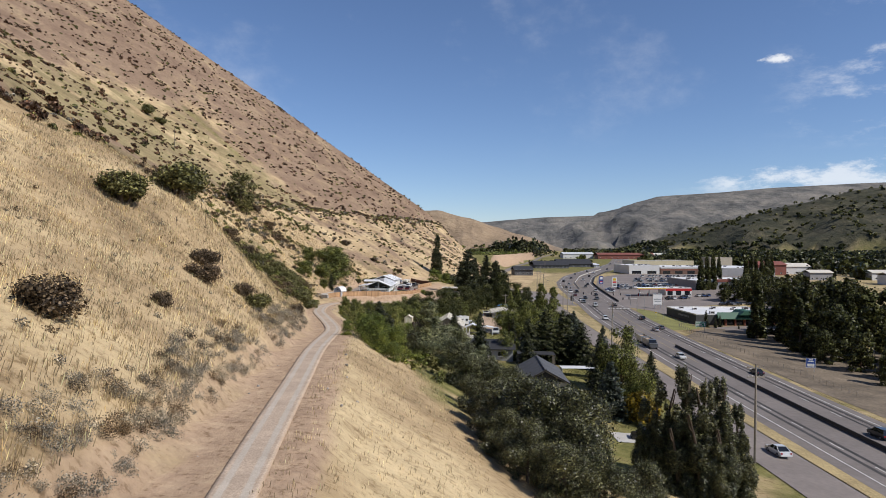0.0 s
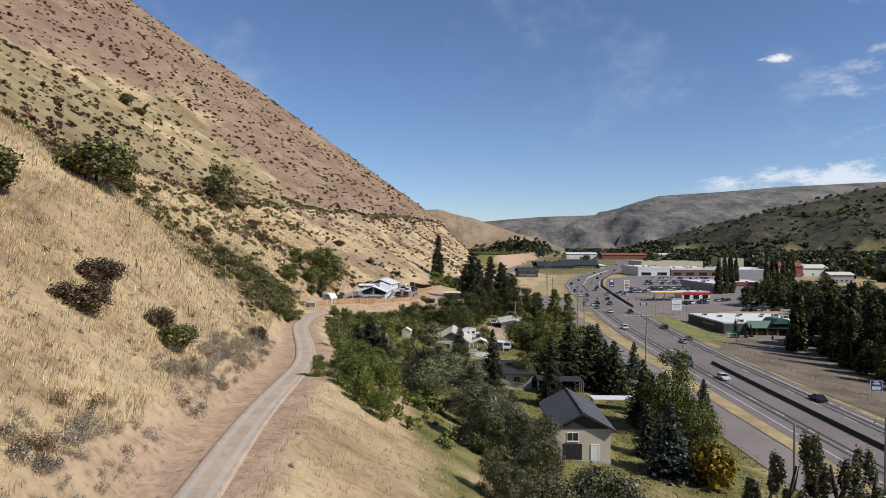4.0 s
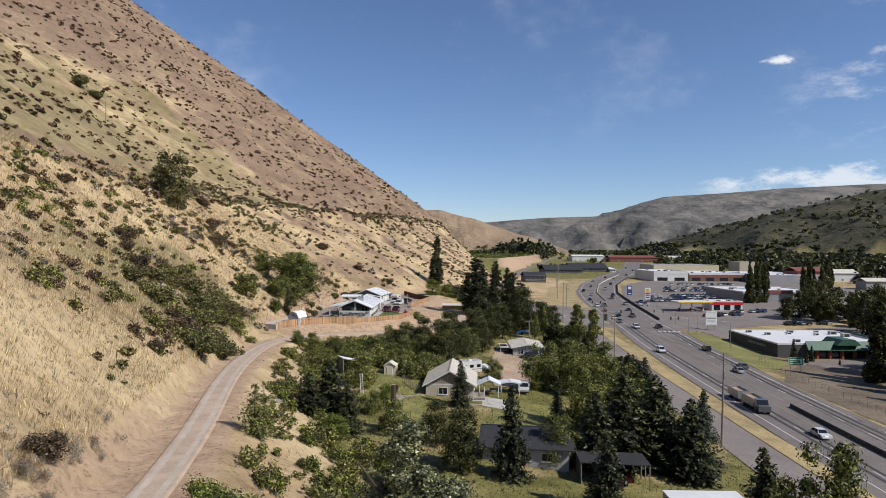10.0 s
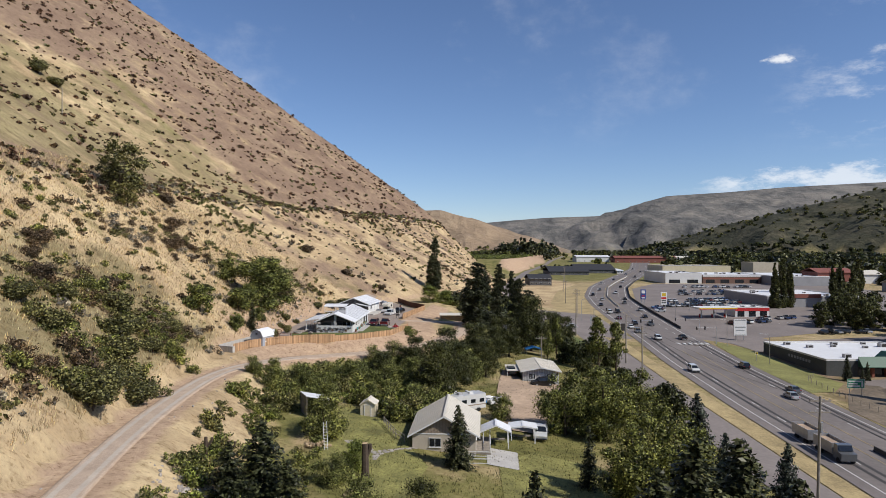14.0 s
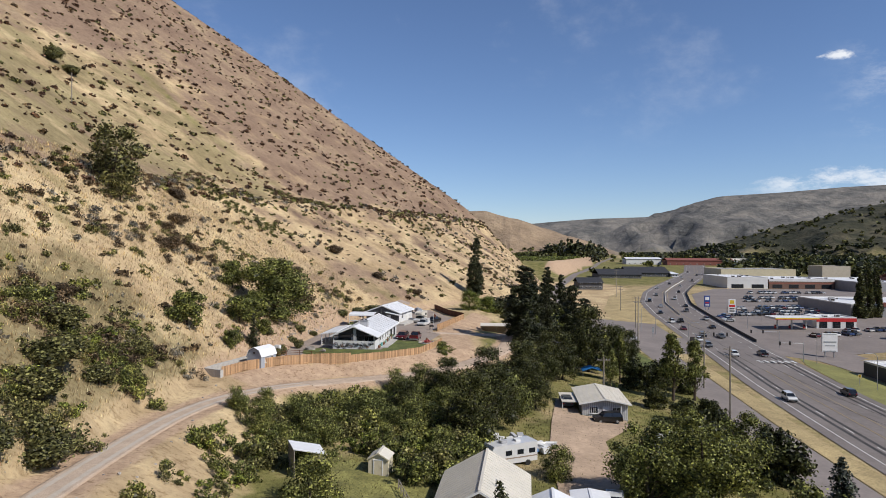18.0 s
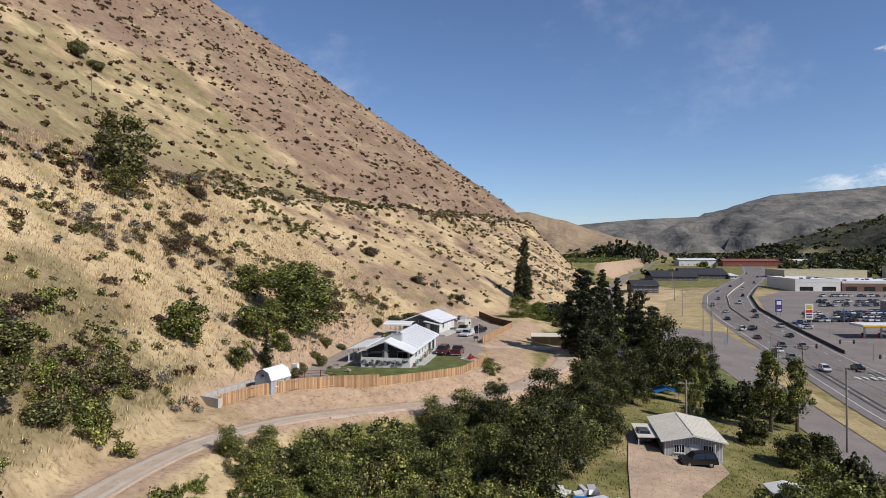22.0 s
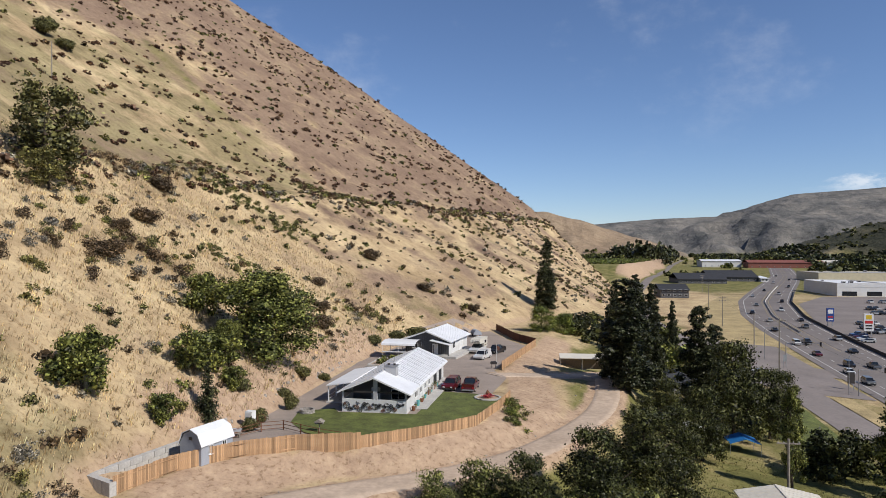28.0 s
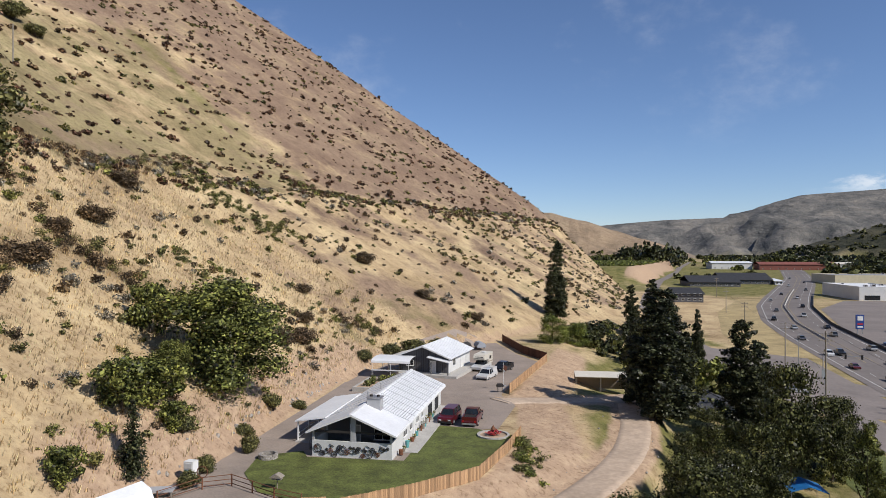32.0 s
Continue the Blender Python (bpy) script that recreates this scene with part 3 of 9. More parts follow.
# ---- mesh helpers ----
def quads_mesh(name, v, material, smooth_faces=False):
    """A mesh of loose quads from an array of 4n corners."""
    v = np.asarray(v, np.float32).reshape(-1, 3)
    n = len(v) // 4
    me = bpy.data.meshes.new(name)
    me.vertices.add(4 * n)
    me.vertices.foreach_set("co", v.ravel())
    me.loops.add(4 * n)
    me.loops.foreach_set("vertex_index", np.arange(4 * n, dtype=np.int32))
    me.polygons.add(n)
    me.polygons.foreach_set("loop_start", np.arange(0, 4 * n, 4, dtype=np.int32))
    me.materials.append(material)
    me.update(calc_edges=True)
    return me


class Shape:
    """Collects boxes, prisms and tubes into one mesh."""

    def __init__(self):
        self.v, self.f = [], []

    def add(self, verts, faces):
        k = len(self.v)
        self.v += [tuple(p) for p in verts]
        self.f += [tuple(k + i for i in f) for f in faces]
        return self

    def box(self, x0, x1, y0, y1, z0, z1):
        p = [(x, y, z) for z in (z0, z1) for x, y in ((x0, y0), (x1, y0), (x1, y1), (x0, y1))]
        return self.add(p, [(3, 2, 1, 0), (4, 5, 6, 7), (0, 1, 5, 4), (1, 2, 6, 5), (2, 3, 7, 6), (3, 0, 4, 7)])

    def prism(self, outline, a, b, axis="y"):
        """An outline in the plane across an axis, drawn out from a to b along it."""
        put = {"y": lambda u, w, s: (u, s, w), "x": lambda u, w, s: (s, u, w), "z": lambda u, w, s: (u, w, s)}[axis]
        n = len(outline)
        p = [put(u, w, s) for s in (a, b) for u, w in outline]
        return self.add(p, [tuple(range(n)), tuple(range(2 * n - 1, n - 1, -1))] + [(i, i + n, (i + 1) % n + n, (i + 1) % n) for i in range(n)])

    def tube(self, path, radii, sides=6, cap=True):
        rings = []
        path = [Vector([float(c) for c in p]) for p in path]
        for k, (p, r) in enumerate(zip(path, radii)):
            d = (path[min(k + 1, len(path) - 1)] - path[max(k - 1, 0)]).normalized()
            u = d.orthogonal().normalized()
            w = d.cross(u)
            rings.append([p + float(r) * (math.cos(a) * u + math.sin(a) * w) for a in [6.2832 * i / sides for i in range(sides)]])
        f = [(k * sides + i, k * sides + (i + 1) % sides, (k + 1) * sides + (i + 1) % sides, (k + 1) * sides + i) for k in range(len(rings) - 1) for i in range(sides)]
        if cap:
            f += [tuple(range(sides - 1, -1, -1)), tuple(range((len(rings) - 1) * sides, len(rings) * sides))]
        return self.add([p for r in rings for p in r], f)

    def ring(self, c, r, t, axis="y", sides=12):
        """A flat hoop of thickness t about a centre."""
        pts = []
        for k in range(sides + 1):
            a = 6.2832 * k / sides
            u, w = r * math.cos(a), r * math.sin(a)
            pts.append({"y": (c[0] + u, c[1], c[2] + w), "z": (c[0] + u, c[1] + w, c[2]), "x": (c[0], c[1] + u, c[2] + w)}[axis])
        return self.tube(pts, [t] * len(pts), 4, False)

    def mesh(self, name, material, smooth_faces=False):
        return sheet(name, self.v, self.f, material, smooth_faces)


def thing(name, label, category, group="", x=0, y=0, z=None, rz=0.0, s=1.0):
    ob = new(name)
    ob.empty_display_size = 0.3
    ob.matrix_world = Matrix.Translation((x, y, ground_z(x, y) if z is None else z)) @ Matrix.Rotation(radians(rz), 4, "Z") @ Matrix.Scale(s, 4)
    return tagged(ob, label, category, group)


def part(name, data, material, parent, label=""):
    """One mesh under a thing or a part."""
    me = data.mesh(name, material) if isinstance(data, Shape) else data
    ob = new(name, me)
    ob.parent = parent
    if label:
        ob["label"] = label
    return ob


def placed(x, y, rz=0.0, s=1.0, z=None, sz=None):
    return (Matrix.Translation((x, y, ground_z(x, y) if z is None else z)) @ Matrix.Rotation(radians(rz), 4, "Z")
            @ Matrix.Diagonal((s, s, sz if sz else s, 1)))


def place_copies(proto, spots, size, label=None):
    """Sets a built thing at the first spot and copies of it at the others. A spot: x, y, height, width factor."""
    out = []
    for k, (x, y, h, wide) in enumerate(spots):
        s = h / size
        m = placed(x, y, RNG.uniform(0, 360), s * wide, sz=s)
        m.translation.z -= 0.15
        if k == 0:
            first = m
            out.append(proto)
        else:
            out.append(copy_thing(proto, m))
    proto.matrix_basis = first
    return out


RNG = np.random.RandomState(7)

# ---- plants ----
def leaf_quads(centers, outward, size, r, droop=0.0, long=1.5):
    """Small bent leaf clumps, one quad each, facing mostly outward."""
    n = len(centers)
    nrm = outward + r.normal(0, 0.55, (n, 3))
    nrm /= np.linalg.norm(nrm, axis=1)[:, None] + 1e-9
    a = np.cross(nrm, r.normal(0, 1, (n, 3)))
    a /= np.linalg.norm(a, axis=1)[:, None] + 1e-9
    b = np.cross(nrm, a)
    s = size * r.uniform(0.6, 1.35, (n, 1))
    a, b = a * s * long * 0.5, b * s * 0.5
    q = np.stack([centers - a * 0.9 - b * 0.35, centers - b, centers + a + b * 0.2, centers + b * 1.05], 1)
    q[:, :, 2] -= droop * s * np.array([0, 0.3, 1, 0.3])
    return q


def on_ball(n, r):
    d = r.normal(0, 1, (n, 3))
    return d / np.linalg.norm(d, axis=1)[:, None]


def crown_cloud(blobs, leaves, size, r, deep=0.35, core=False):
    """Leaves over a heap of rounded clumps (x, y, z, radius, flatness)."""
    vol = np.array([b[3] ** 2 for b in blobs])
    out = []
    for b, share in zip(blobs, vol / vol.sum()):
        n = max(8, int(leaves * share))
        d = on_ball(n, r)
        rad = b[3] * (1 - deep * r.uniform(0, 1, (n, 1)) ** 1.5) * (1 + 0.14 * r.normal(0, 1, (n, 1)))
        c = d * rad * np.array([1, 1, b[4]]) + np.array(b[:3])
        out.append(leaf_quads(c, d, size, r))
        if core:
            # coarser foliage deep inside, which closes the crown
            m = max(6, n // 9)
            d = on_ball(m, r)
            out.append(leaf_quads(d * b[3] * r.uniform(0.35, 0.68, (m, 1)) * np.array([1, 1, b[4]]) + np.array(b[:3]), d, size * 2.1, r))
    return np.concatenate(out)


def limbs(r, height, top, spread, count, base_r, lean=0.03):
    s = Shape()
    bend = r.uniform(-lean, lean, 2)
    trunk = [(bend[0] * h * h / height * 6, bend[1] * h * h / height * 6, h) for h in np.linspace(-0.3, height * top, 6)]
    s.tube(trunk, np.linspace(base_r, base_r * 0.3, 6), 7)
    for k in range(count):
        f = r.uniform(0.25, 0.85)
        p = np.array(trunk[min(4, int(f * 5))])
        a = r.uniform(0, 6.28)
        out = spread * r.uniform(0.5, 0.9)
        q = p + np.array([math.cos(a) * out, math.sin(a) * out, height * r.uniform(0.12, 0.3)])
        m = (p + q) / 2 + np.array([0, 0, -0.05 * height])
        s.tube([p, m, q], [base_r * 0.45, base_r * 0.3, base_r * 0.1], 5)
    return s


def plant(name, label, category, group, wood, bark, crown, leaf):
    t = tagged(new(name), label, category, group)
    part("trunk", wood, MATS[bark], t)
    part("crown", quads_mesh("crown", crown, MATS[leaf]), None, t)
    return t


def broadleaf(seed, leaf, label, leaves=5200, height=10.0, radius=4.2, size=0.3, group="broadleaf trees", sparse=0.3, kind="tree", low=0.2, cone=0.0):
    r = np.random.RandomState(seed)
    blobs = []
    for k in range(34):
        a, f = r.uniform(0, 6.28), r.uniform(low, 0.95)
        wide = radius * (math.sin(math.pi * min(1, f * 0.92 + 0.08)) ** 0.6) * (1 - cone * f) * r.uniform(0.3, 0.88)
        blobs.append((math.cos(a) * wide, math.sin(a) * wide, height * f, radius * r.uniform(0.16, 0.42) * (1 - 0.7 * cone * f), r.uniform(0.65, 1.05)))
    blobs.append((0, 0, height * (0.52 - 0.14 * cone), radius * 0.7, height / radius * (0.45 - 0.1 * cone)))
    return plant(kind, label, kind, group, limbs(r, height, 0.75, radius, 7, height * 0.026), "bark", crown_cloud(blobs, leaves, size, r, 0.35 + sparse * 0.5, True), leaf)


def poplar(seed, label="tall columnar poplar with dark green leaves", leaf="leaf_dark", height=20.0, radius=2.4, leaves=5200, size=0.42):
    r = np.random.RandomState(seed)
    blobs = []
    for k in range(44):
        f = r.uniform(0.03, 0.97)
        wide = radius * (1 - f) ** 0.7 * min(1, f * 5 + 0.55)
        a = r.uniform(0, 6.28)
        blobs.append((math.cos(a) * wide * 0.75, math.sin(a) * wide * 0.75, height * f, radius * r.uniform(0.26, 0.5) * (1.2 - 0.92 * f), r.uniform(2.0, 3.6)))
    return plant("tree", label, "tree", "poplars", limbs(r, height, 0.8, radius * 0.5, 6, 0.35), "bark", crown_cloud(blobs, leaves, size, r, 0.4, True), leaf)


def pine(seed, label, leaf="leaf_conifer", height=22.0, radius=4.2, leaves=24000, size=0.24):
    """A broad, irregular pine: shelves of needle clumps on drooping boughs, gaps between them."""
    r = np.random.RandomState(seed)
    blobs = []
    wood = Shape().tube([(0, 0, -0.3), (0.1, 0, height * 0.5), (0, 0.1, height * 0.97)], [height * 0.018, height * 0.012, 0.04], 7)
    for k in range(190):
        f = r.uniform(0.08, 0.98)
        reach = radius * (1 - f) ** 0.40 * min(1, 0.7 + f) * r.uniform(0.15, 0.92)
        a = r.uniform(0, 6.28)
        p = (math.cos(a) * reach, math.sin(a) * reach, height * f - 0.12 * reach)
        blobs.append((*p, (0.6 + 0.26 * radius * (1 - f)) * r.uniform(0.6, 1.15), r.uniform(0.55, 0.95)))
        if k % 3 == 0:
            wood.tube([(0, 0, height * f), p], [0.08, 0.03], 4)
    return plant("conifer", label, "tree", "conifers", wood, "bark", crown_cloud(blobs, leaves, size, r, 0.75, True), leaf)


def conifer(seed, label, leaf, height=12.0, radius=3.2, levels=26, per=11, size=0.42, ragged=0.25, bare=0.06, full=0.8):
    r = np.random.RandomState(seed)
    cs, outs = [], []
    for k in range(levels):
        f = bare + (1 - bare) * k / levels
        reach = radius * (1 - f) ** full * (1 + ragged * r.uniform(-1, 1)) + 0.12
        for j in range(max(6, int(1.7 * per * (1 - 0.5 * f)))):
            a = r.uniform(0, 6.28)
            ln = reach * r.uniform(0.65, 1.1)
            m = max(4, int(ln * 9))
            u = np.linspace(0.15, 1, m)
            drop = -0.28 * ln * u + 0.16 * ln * u * u
            p = np.stack([np.cos(a) * ln * u, np.sin(a) * ln * u, height * f + drop + r.normal(0, 0.1, m)], 1)
            cs.append(p + r.normal(0, 0.11 * (1 - 0.4 * f), p.shape))
            outs.append(np.tile([math.cos(a) * 0.5, math.sin(a) * 0.5, 0.9], (m, 1)))
    q = leaf_quads(np.concatenate(cs), np.concatenate(outs), size * 0.52, r, droop=0.5, long=2.0)
    wood = Shape().tube([(0, 0, -0.3), (0, 0, height * 0.5), (0, 0, height * 0.98)], [height * 0.02, height * 0.012, 0.03], 7)
    return plant("conifer", label, "tree", "conifers", wood, "bark", q, leaf)


def shrub(seed, leaf, label, leaves=5200, size=0.052, group="hillside shrubs", name="shrub"):
    """About 1 m across and 0.8 m high."""
    r = np.random.RandomState(seed)
    blobs = [(r.uniform(-0.28, 0.28), r.uniform(-0.28, 0.28), r.uniform(0.2, 0.55), r.uniform(0.14, 0.3), 0.85) for _ in range(14)]
    wood = Shape()
    for k in range(6):
        a = r.uniform(0, 6.28)
        wood.tube([(0, 0, -0.15), (0.15 * math.cos(a), 0.15 * math.sin(a), 0.3), (0.35 * math.cos(a), 0.35 * math.sin(a), 0.6)], [0.03, 0.02, 0.008], 4)
    return plant(name, label, "bush", group, wood, "bark", crown_cloud(blobs, leaves, size * 0.75, r, 0.5), leaf)


# pines and spruces
place_copies(pine(1, "tall dark pine standing on the slope", height=24, radius=4.0), [(0.8, 384, 24.5, 1.0)], 24)
place_copies(pine(2, "tall shaggy dark pine beside the lane", height=22, radius=4.6),
             [(13.5, 281, 20, 1.45), (26, 285, 19.5, 1.15), (30, 291, 16, 1.1), (21, 300, 15, 0.9), (33.8, 350, 15.5, 0.6), (11.5, 289, 14, 1.1), (31, 400, 20, 1.1), (24, 396, 17, 1.0), (38, 410, 17, 1.0)], 22)
SPRUCES = place_copies(conifer(3, "dense dark green spruce in a yard", "leaf_conifer", 12, 3.6, 26, 13, 0.45, 0.2),
             [(9, 139, 11.5, 0.9), (21, 146.5, 10.5, 1.45), (25.5, 149, 13, 1.55), (30, 150, 13, 1.5), (33.5, 146, 11, 1.45), (32.4, 124.5, 11.2, 1.1), (27.8, 108, 7.5, 1.15), (35.5, 130, 7, 1.0), (-14.3, 147.8, 8.6, 1.5), (-11.6, 146, 6.6, 1.5), (-16.5, 145.5, 5.8, 1.5), (4.2, 171, 8, 1.0),
              (45, 131, 8, 1.0), (36.5, 164, 8, 1.1), (18.5, 131, 9, 1.2)], 12)
place_copies(conifer(4, "blue-green spruce near the frontage road", "leaf_spruce", 11, 3.4, 24, 13, 0.45, 0.15),
             [(40, 186, 10, 1.05), (44, 168, 8.5, 1.0), (39, 174, 7.5, 1.0), (28.2, 100.5, 9.8, 1.3)], 11)
place_copies(conifer(5, "young feathery green tree at the edge of the track", "leaf_bush", 6, 2.1, 18, 13, 0.24, 0.35), [(-16.9, 121, 5.2, 1.15)], 6)
place_copies(conifer(6, "slim dark columnar cypress tree", "leaf_conifer", 8, 1.5, 22, 12, 0.32, 0.1, 0.02), [(20, 168.5, 8, 1.0), (-38.7, 234.3, 6.5, 1.25), (31, 183, 4.5, 1.2), (33.5, 184, 4.2, 1.2)], 8)

# broad-leaved trees
place_copies(broadleaf(11, "leaf_mid", "large dense dark green shade tree on the slope above the house", 16000, 12, 5.6, 0.21, low=0.08), [(-42, 257, 13, 1.4), (-43.6, 248.5, 5.2, 1.0)], 12)
place_copies(broadleaf(12, "leaf_silver", "silvery green cottonwood below the track", 36000, 12.5, 4.8, 0.12, low=0.02, sparse=0.35, cone=0.75),
             [(-2, 101.5, 11.0, 1.5), (3.2, 99, 9.0, 1.4), (7, 104, 8.5, 1.3), (9.5, 112, 6.5, 1.2), (12.0, 96, 5.6, 1.1)], 12.5)
place_copies(broadleaf(13, "leaf_mid", "broad green tree among the houses", 12000, 10, 4.6, 0.165, low=0.08),
             [(21.5, 191, 10, 1.1), (27.5, 191, 11, 1.15), (35, 200, 10, 1.05), (24.5, 163, 11, 1.05), (31, 171, 11, 1.0), (30, 206, 8.5, 1.0), (16, 146, 7, 1.0), (35, 118, 14, 0.75), (36.2, 111.5, 8.5, 0.85)], 10)
place_copies(broadleaf(14, "leaf_dark", "leafy dark tree in the hollow below the track", 10500, 9, 4.2, 0.15, low=0.08),
             [(1.3, 205, 10, 1.05), (5, 215, 9, 1.1), (3.7, 232, 9, 1.1), (10, 241, 9.5, 1.1), (-3, 225.5, 7.5, 1.0), (12, 229, 8, 1.0), (10.5, 250, 7, 1.0), (27.5, 270, 15, 0.85), (34, 274, 11, 0.8), (40, 286, 9, 0.9),
              (16, 252, 8, 1.0), (20, 257, 10, 0.9), (-8, 212, 6, 1.1), (0, 149, 6, 1.0), (3, 140, 7.5, 1.0), (18, 271, 8, 0.9), (13.5, 262, 6.5, 1.0)], 9)
place_copies(broadleaf(15, "leaf_bush", "low leafy thicket tree on the bank", 8000, 6, 3.6, 0.13, low=0.06),
             [(-13.4, 177, 6.2, 1.0), (-25, 197, 4.2, 1.1), (-21, 202, 4.6, 1.1), (-13.6, 206, 5, 1.1), (-7.5, 204, 5.5, 1.1), (-17, 197, 4.6, 1.0), (-29, 200, 3.2, 1.0), (-7, 227.5, 6, 1.0),
              (-11, 224.5, 5, 0.9), (-10, 161, 3.6, 1.1), (-6, 152, 4.8, 1.0), (-18, 190, 3.6, 1.0), (-2, 195, 4.5, 1.0), (-9.5, 196, 4, 1.0), (-12, 212, 4.2, 1.1),
              (-16, 207, 4, 1.1), (12, 195.5, 4.6, 0.9), (-3, 214, 5.5, 1.1), (0, 178, 2.6, 0.9), (8, 222, 7, 1.0), (-9, 218, 5, 1.0), (-27, 205, 3, 1.1),
              (-4, 207, 5, 1.0), (2, 222, 6, 1.0), (-22, 195, 3.2, 1.1)], 6)
place_copies(broadleaf(16, "leaf_bright", "bright green bushy sapling beside the track", 8500, 5, 2.8, 0.105, low=0.06),
             [(-11.2, 86, 3.6, 1.0), (-9.6, 82, 3.8, 1.0), (-12.4, 94, 3.4, 1.0), (-10.5, 92, 4.4, 1.0), (-8.4, 78.5, 3.0, 1.0), (-6.6, 76, 2.6, 1.0), (-7.4, 103, 3.0, 1.0),
              (-4.6, 126, 4.6, 1.0), (-8, 166, 3.5, 1.0), (-1, 345, 6.5, 1.2), (5.2, 348, 5.5, 1.2), (-12, 138, 3, 1.1), (-13.6, 84, 2.2, 1.0), (-7, 88, 4.2, 1.0)], 5)
place_copies(broadleaf(17, "leaf_poplar", "tall leafy tree below the dry bank", 17000, 11, 4.8, 0.145, low=0.05),
             [(7, 49, 8.2, 1.25), (11, 48.5, 9.5, 1.15), (4.2, 56, 5.6, 1.2), (9, 57, 8, 1.1), (3.5, 61, 4.6, 0.9), (9.5, 66, 6.2, 1.0), (2.8, 67, 4.0, 0.9), (14, 60, 6.5, 1.0), (14, 72, 6, 0.9),
              (8, 78, 5.4, 1.0), (6, 42, 5.0, 1.1), (4.6, 45, 4.6, 1.2), (8.5, 38.8, 5.5, 1.2), (3.9, 50.5, 4.8, 1.1), (10, 44, 7, 1.1), (12, 41, 6.2, 1.1), (17, 47, 6, 1.0), (21, 56, 3.6, 1.0), (6.5, 84, 6.5, 1.0), (9.5, 88, 7, 1.0), (3.2, 85, 7.5, 1.1)], 11)
place_copies(broadleaf(18, "leaf_mid", "thin-leaved olive tree beside the frontage road", 7500, 13, 3.2, 0.19, sparse=0.6, cone=0.3),
             [(41, 250, 13.5, 1.0), (46, 252.5, 12.5, 0.95), (28.5, 249, 9, 0.8), (33, 262, 11, 0.8)], 13)
place_copies(broadleaf(19, "leaf_dark", "rounded dark bush beside the frontage road", 3400, 5, 3.0, 0.24, low=0.1),
             [(35, 257, 6, 1.0), (41, 262, 5.5, 1.1), (46, 259, 5, 1.0), (38, 232, 4.5, 1.1), (42, 206, 6.5, 1.1), (47.0, 221, 4, 1.0), (44, 238, 3.6, 1.2), (36, 213, 7, 1.0), (35, 241, 4, 1.0)], 5)
place_copies(broadleaf(20, "leaf_scrub_green", "old half-bare tree on the hillside", 3800, 11, 4.6, 0.26, sparse=0.8, low=0.1), [(-79, 258.5, 15, 1.15), (-75.5, 255.5, 6.5, 1.3), (-83, 262, 8, 1.1)], 11)
place_copies(broadleaf(21, "leaf_mid", "small dark rounded tree on the grassy slope", 3600, 5, 2.7, 0.2, low=0.08),
             [(-46.3, 223.5, 6.0, 1.1), (-43.2, 239.4, 5.4, 1.1), (-40.3, 227.9, 3.4, 0.95), (-42.4, 244, 5.2, 1.2), (-51, 256.5, 6.4, 0.85), (-39.6, 242.5, 3.2, 1.0)], 5)
place_copies(broadleaf(22, "leaf_yellow", "yellow-flowering bush beside the spruce", 1800, 4, 2.3, 0.3), [(32.5, 98, 5.2, 1.0), (34.2, 100, 4.2, 1.0)], 4)
place_copies(poplar(31, "tall silvery poplar beside the frontage road", "leaf_poplar", 18, 2.0, 26000, 0.16),
             [(28.5, 69, 17, 1.1), (31, 68, 15.5, 1.1), (26.3, 70, 14.5, 1.1), (33.4, 70, 15.8, 1.1), (24.6, 71, 11.5, 1.2), (35.4, 69.5, 12.5, 1.2), (29.6, 66.2, 12.5, 1.3), (32.4, 66, 11, 1.4), (30, 70.5, 14, 1.4), (27.4, 67.5, 10, 1.6), (33, 68, 13, 1.4), (35, 67.2, 9, 1.6), (25.6, 68.8, 8, 1.6), (31, 65, 8, 1.6)], 18)
place_copies(poplar(32), [(200, 468, 25, 1.0), (205, 470, 23, 0.9), (226, 442, 26, 1.1), (233, 450, 25, 1.0), (220, 446, 23, 1.0), (120, 238, 23, 1.3), (126, 228, 25, 1.4), (136, 234, 24, 1.4),
                          (131, 215, 22, 1.4), (120, 209, 18, 1.5), (145, 224, 24, 1.4), (124, 220, 21, 1.4), (141, 243, 23, 1.4), (176, 430, 24, 1.0), (181, 433, 25, 1.0), (186, 435, 24, 1.0), (206, 430, 23, 1.0), (211, 433, 25, 1.0), (217, 431, 23, 1.0)], 20)
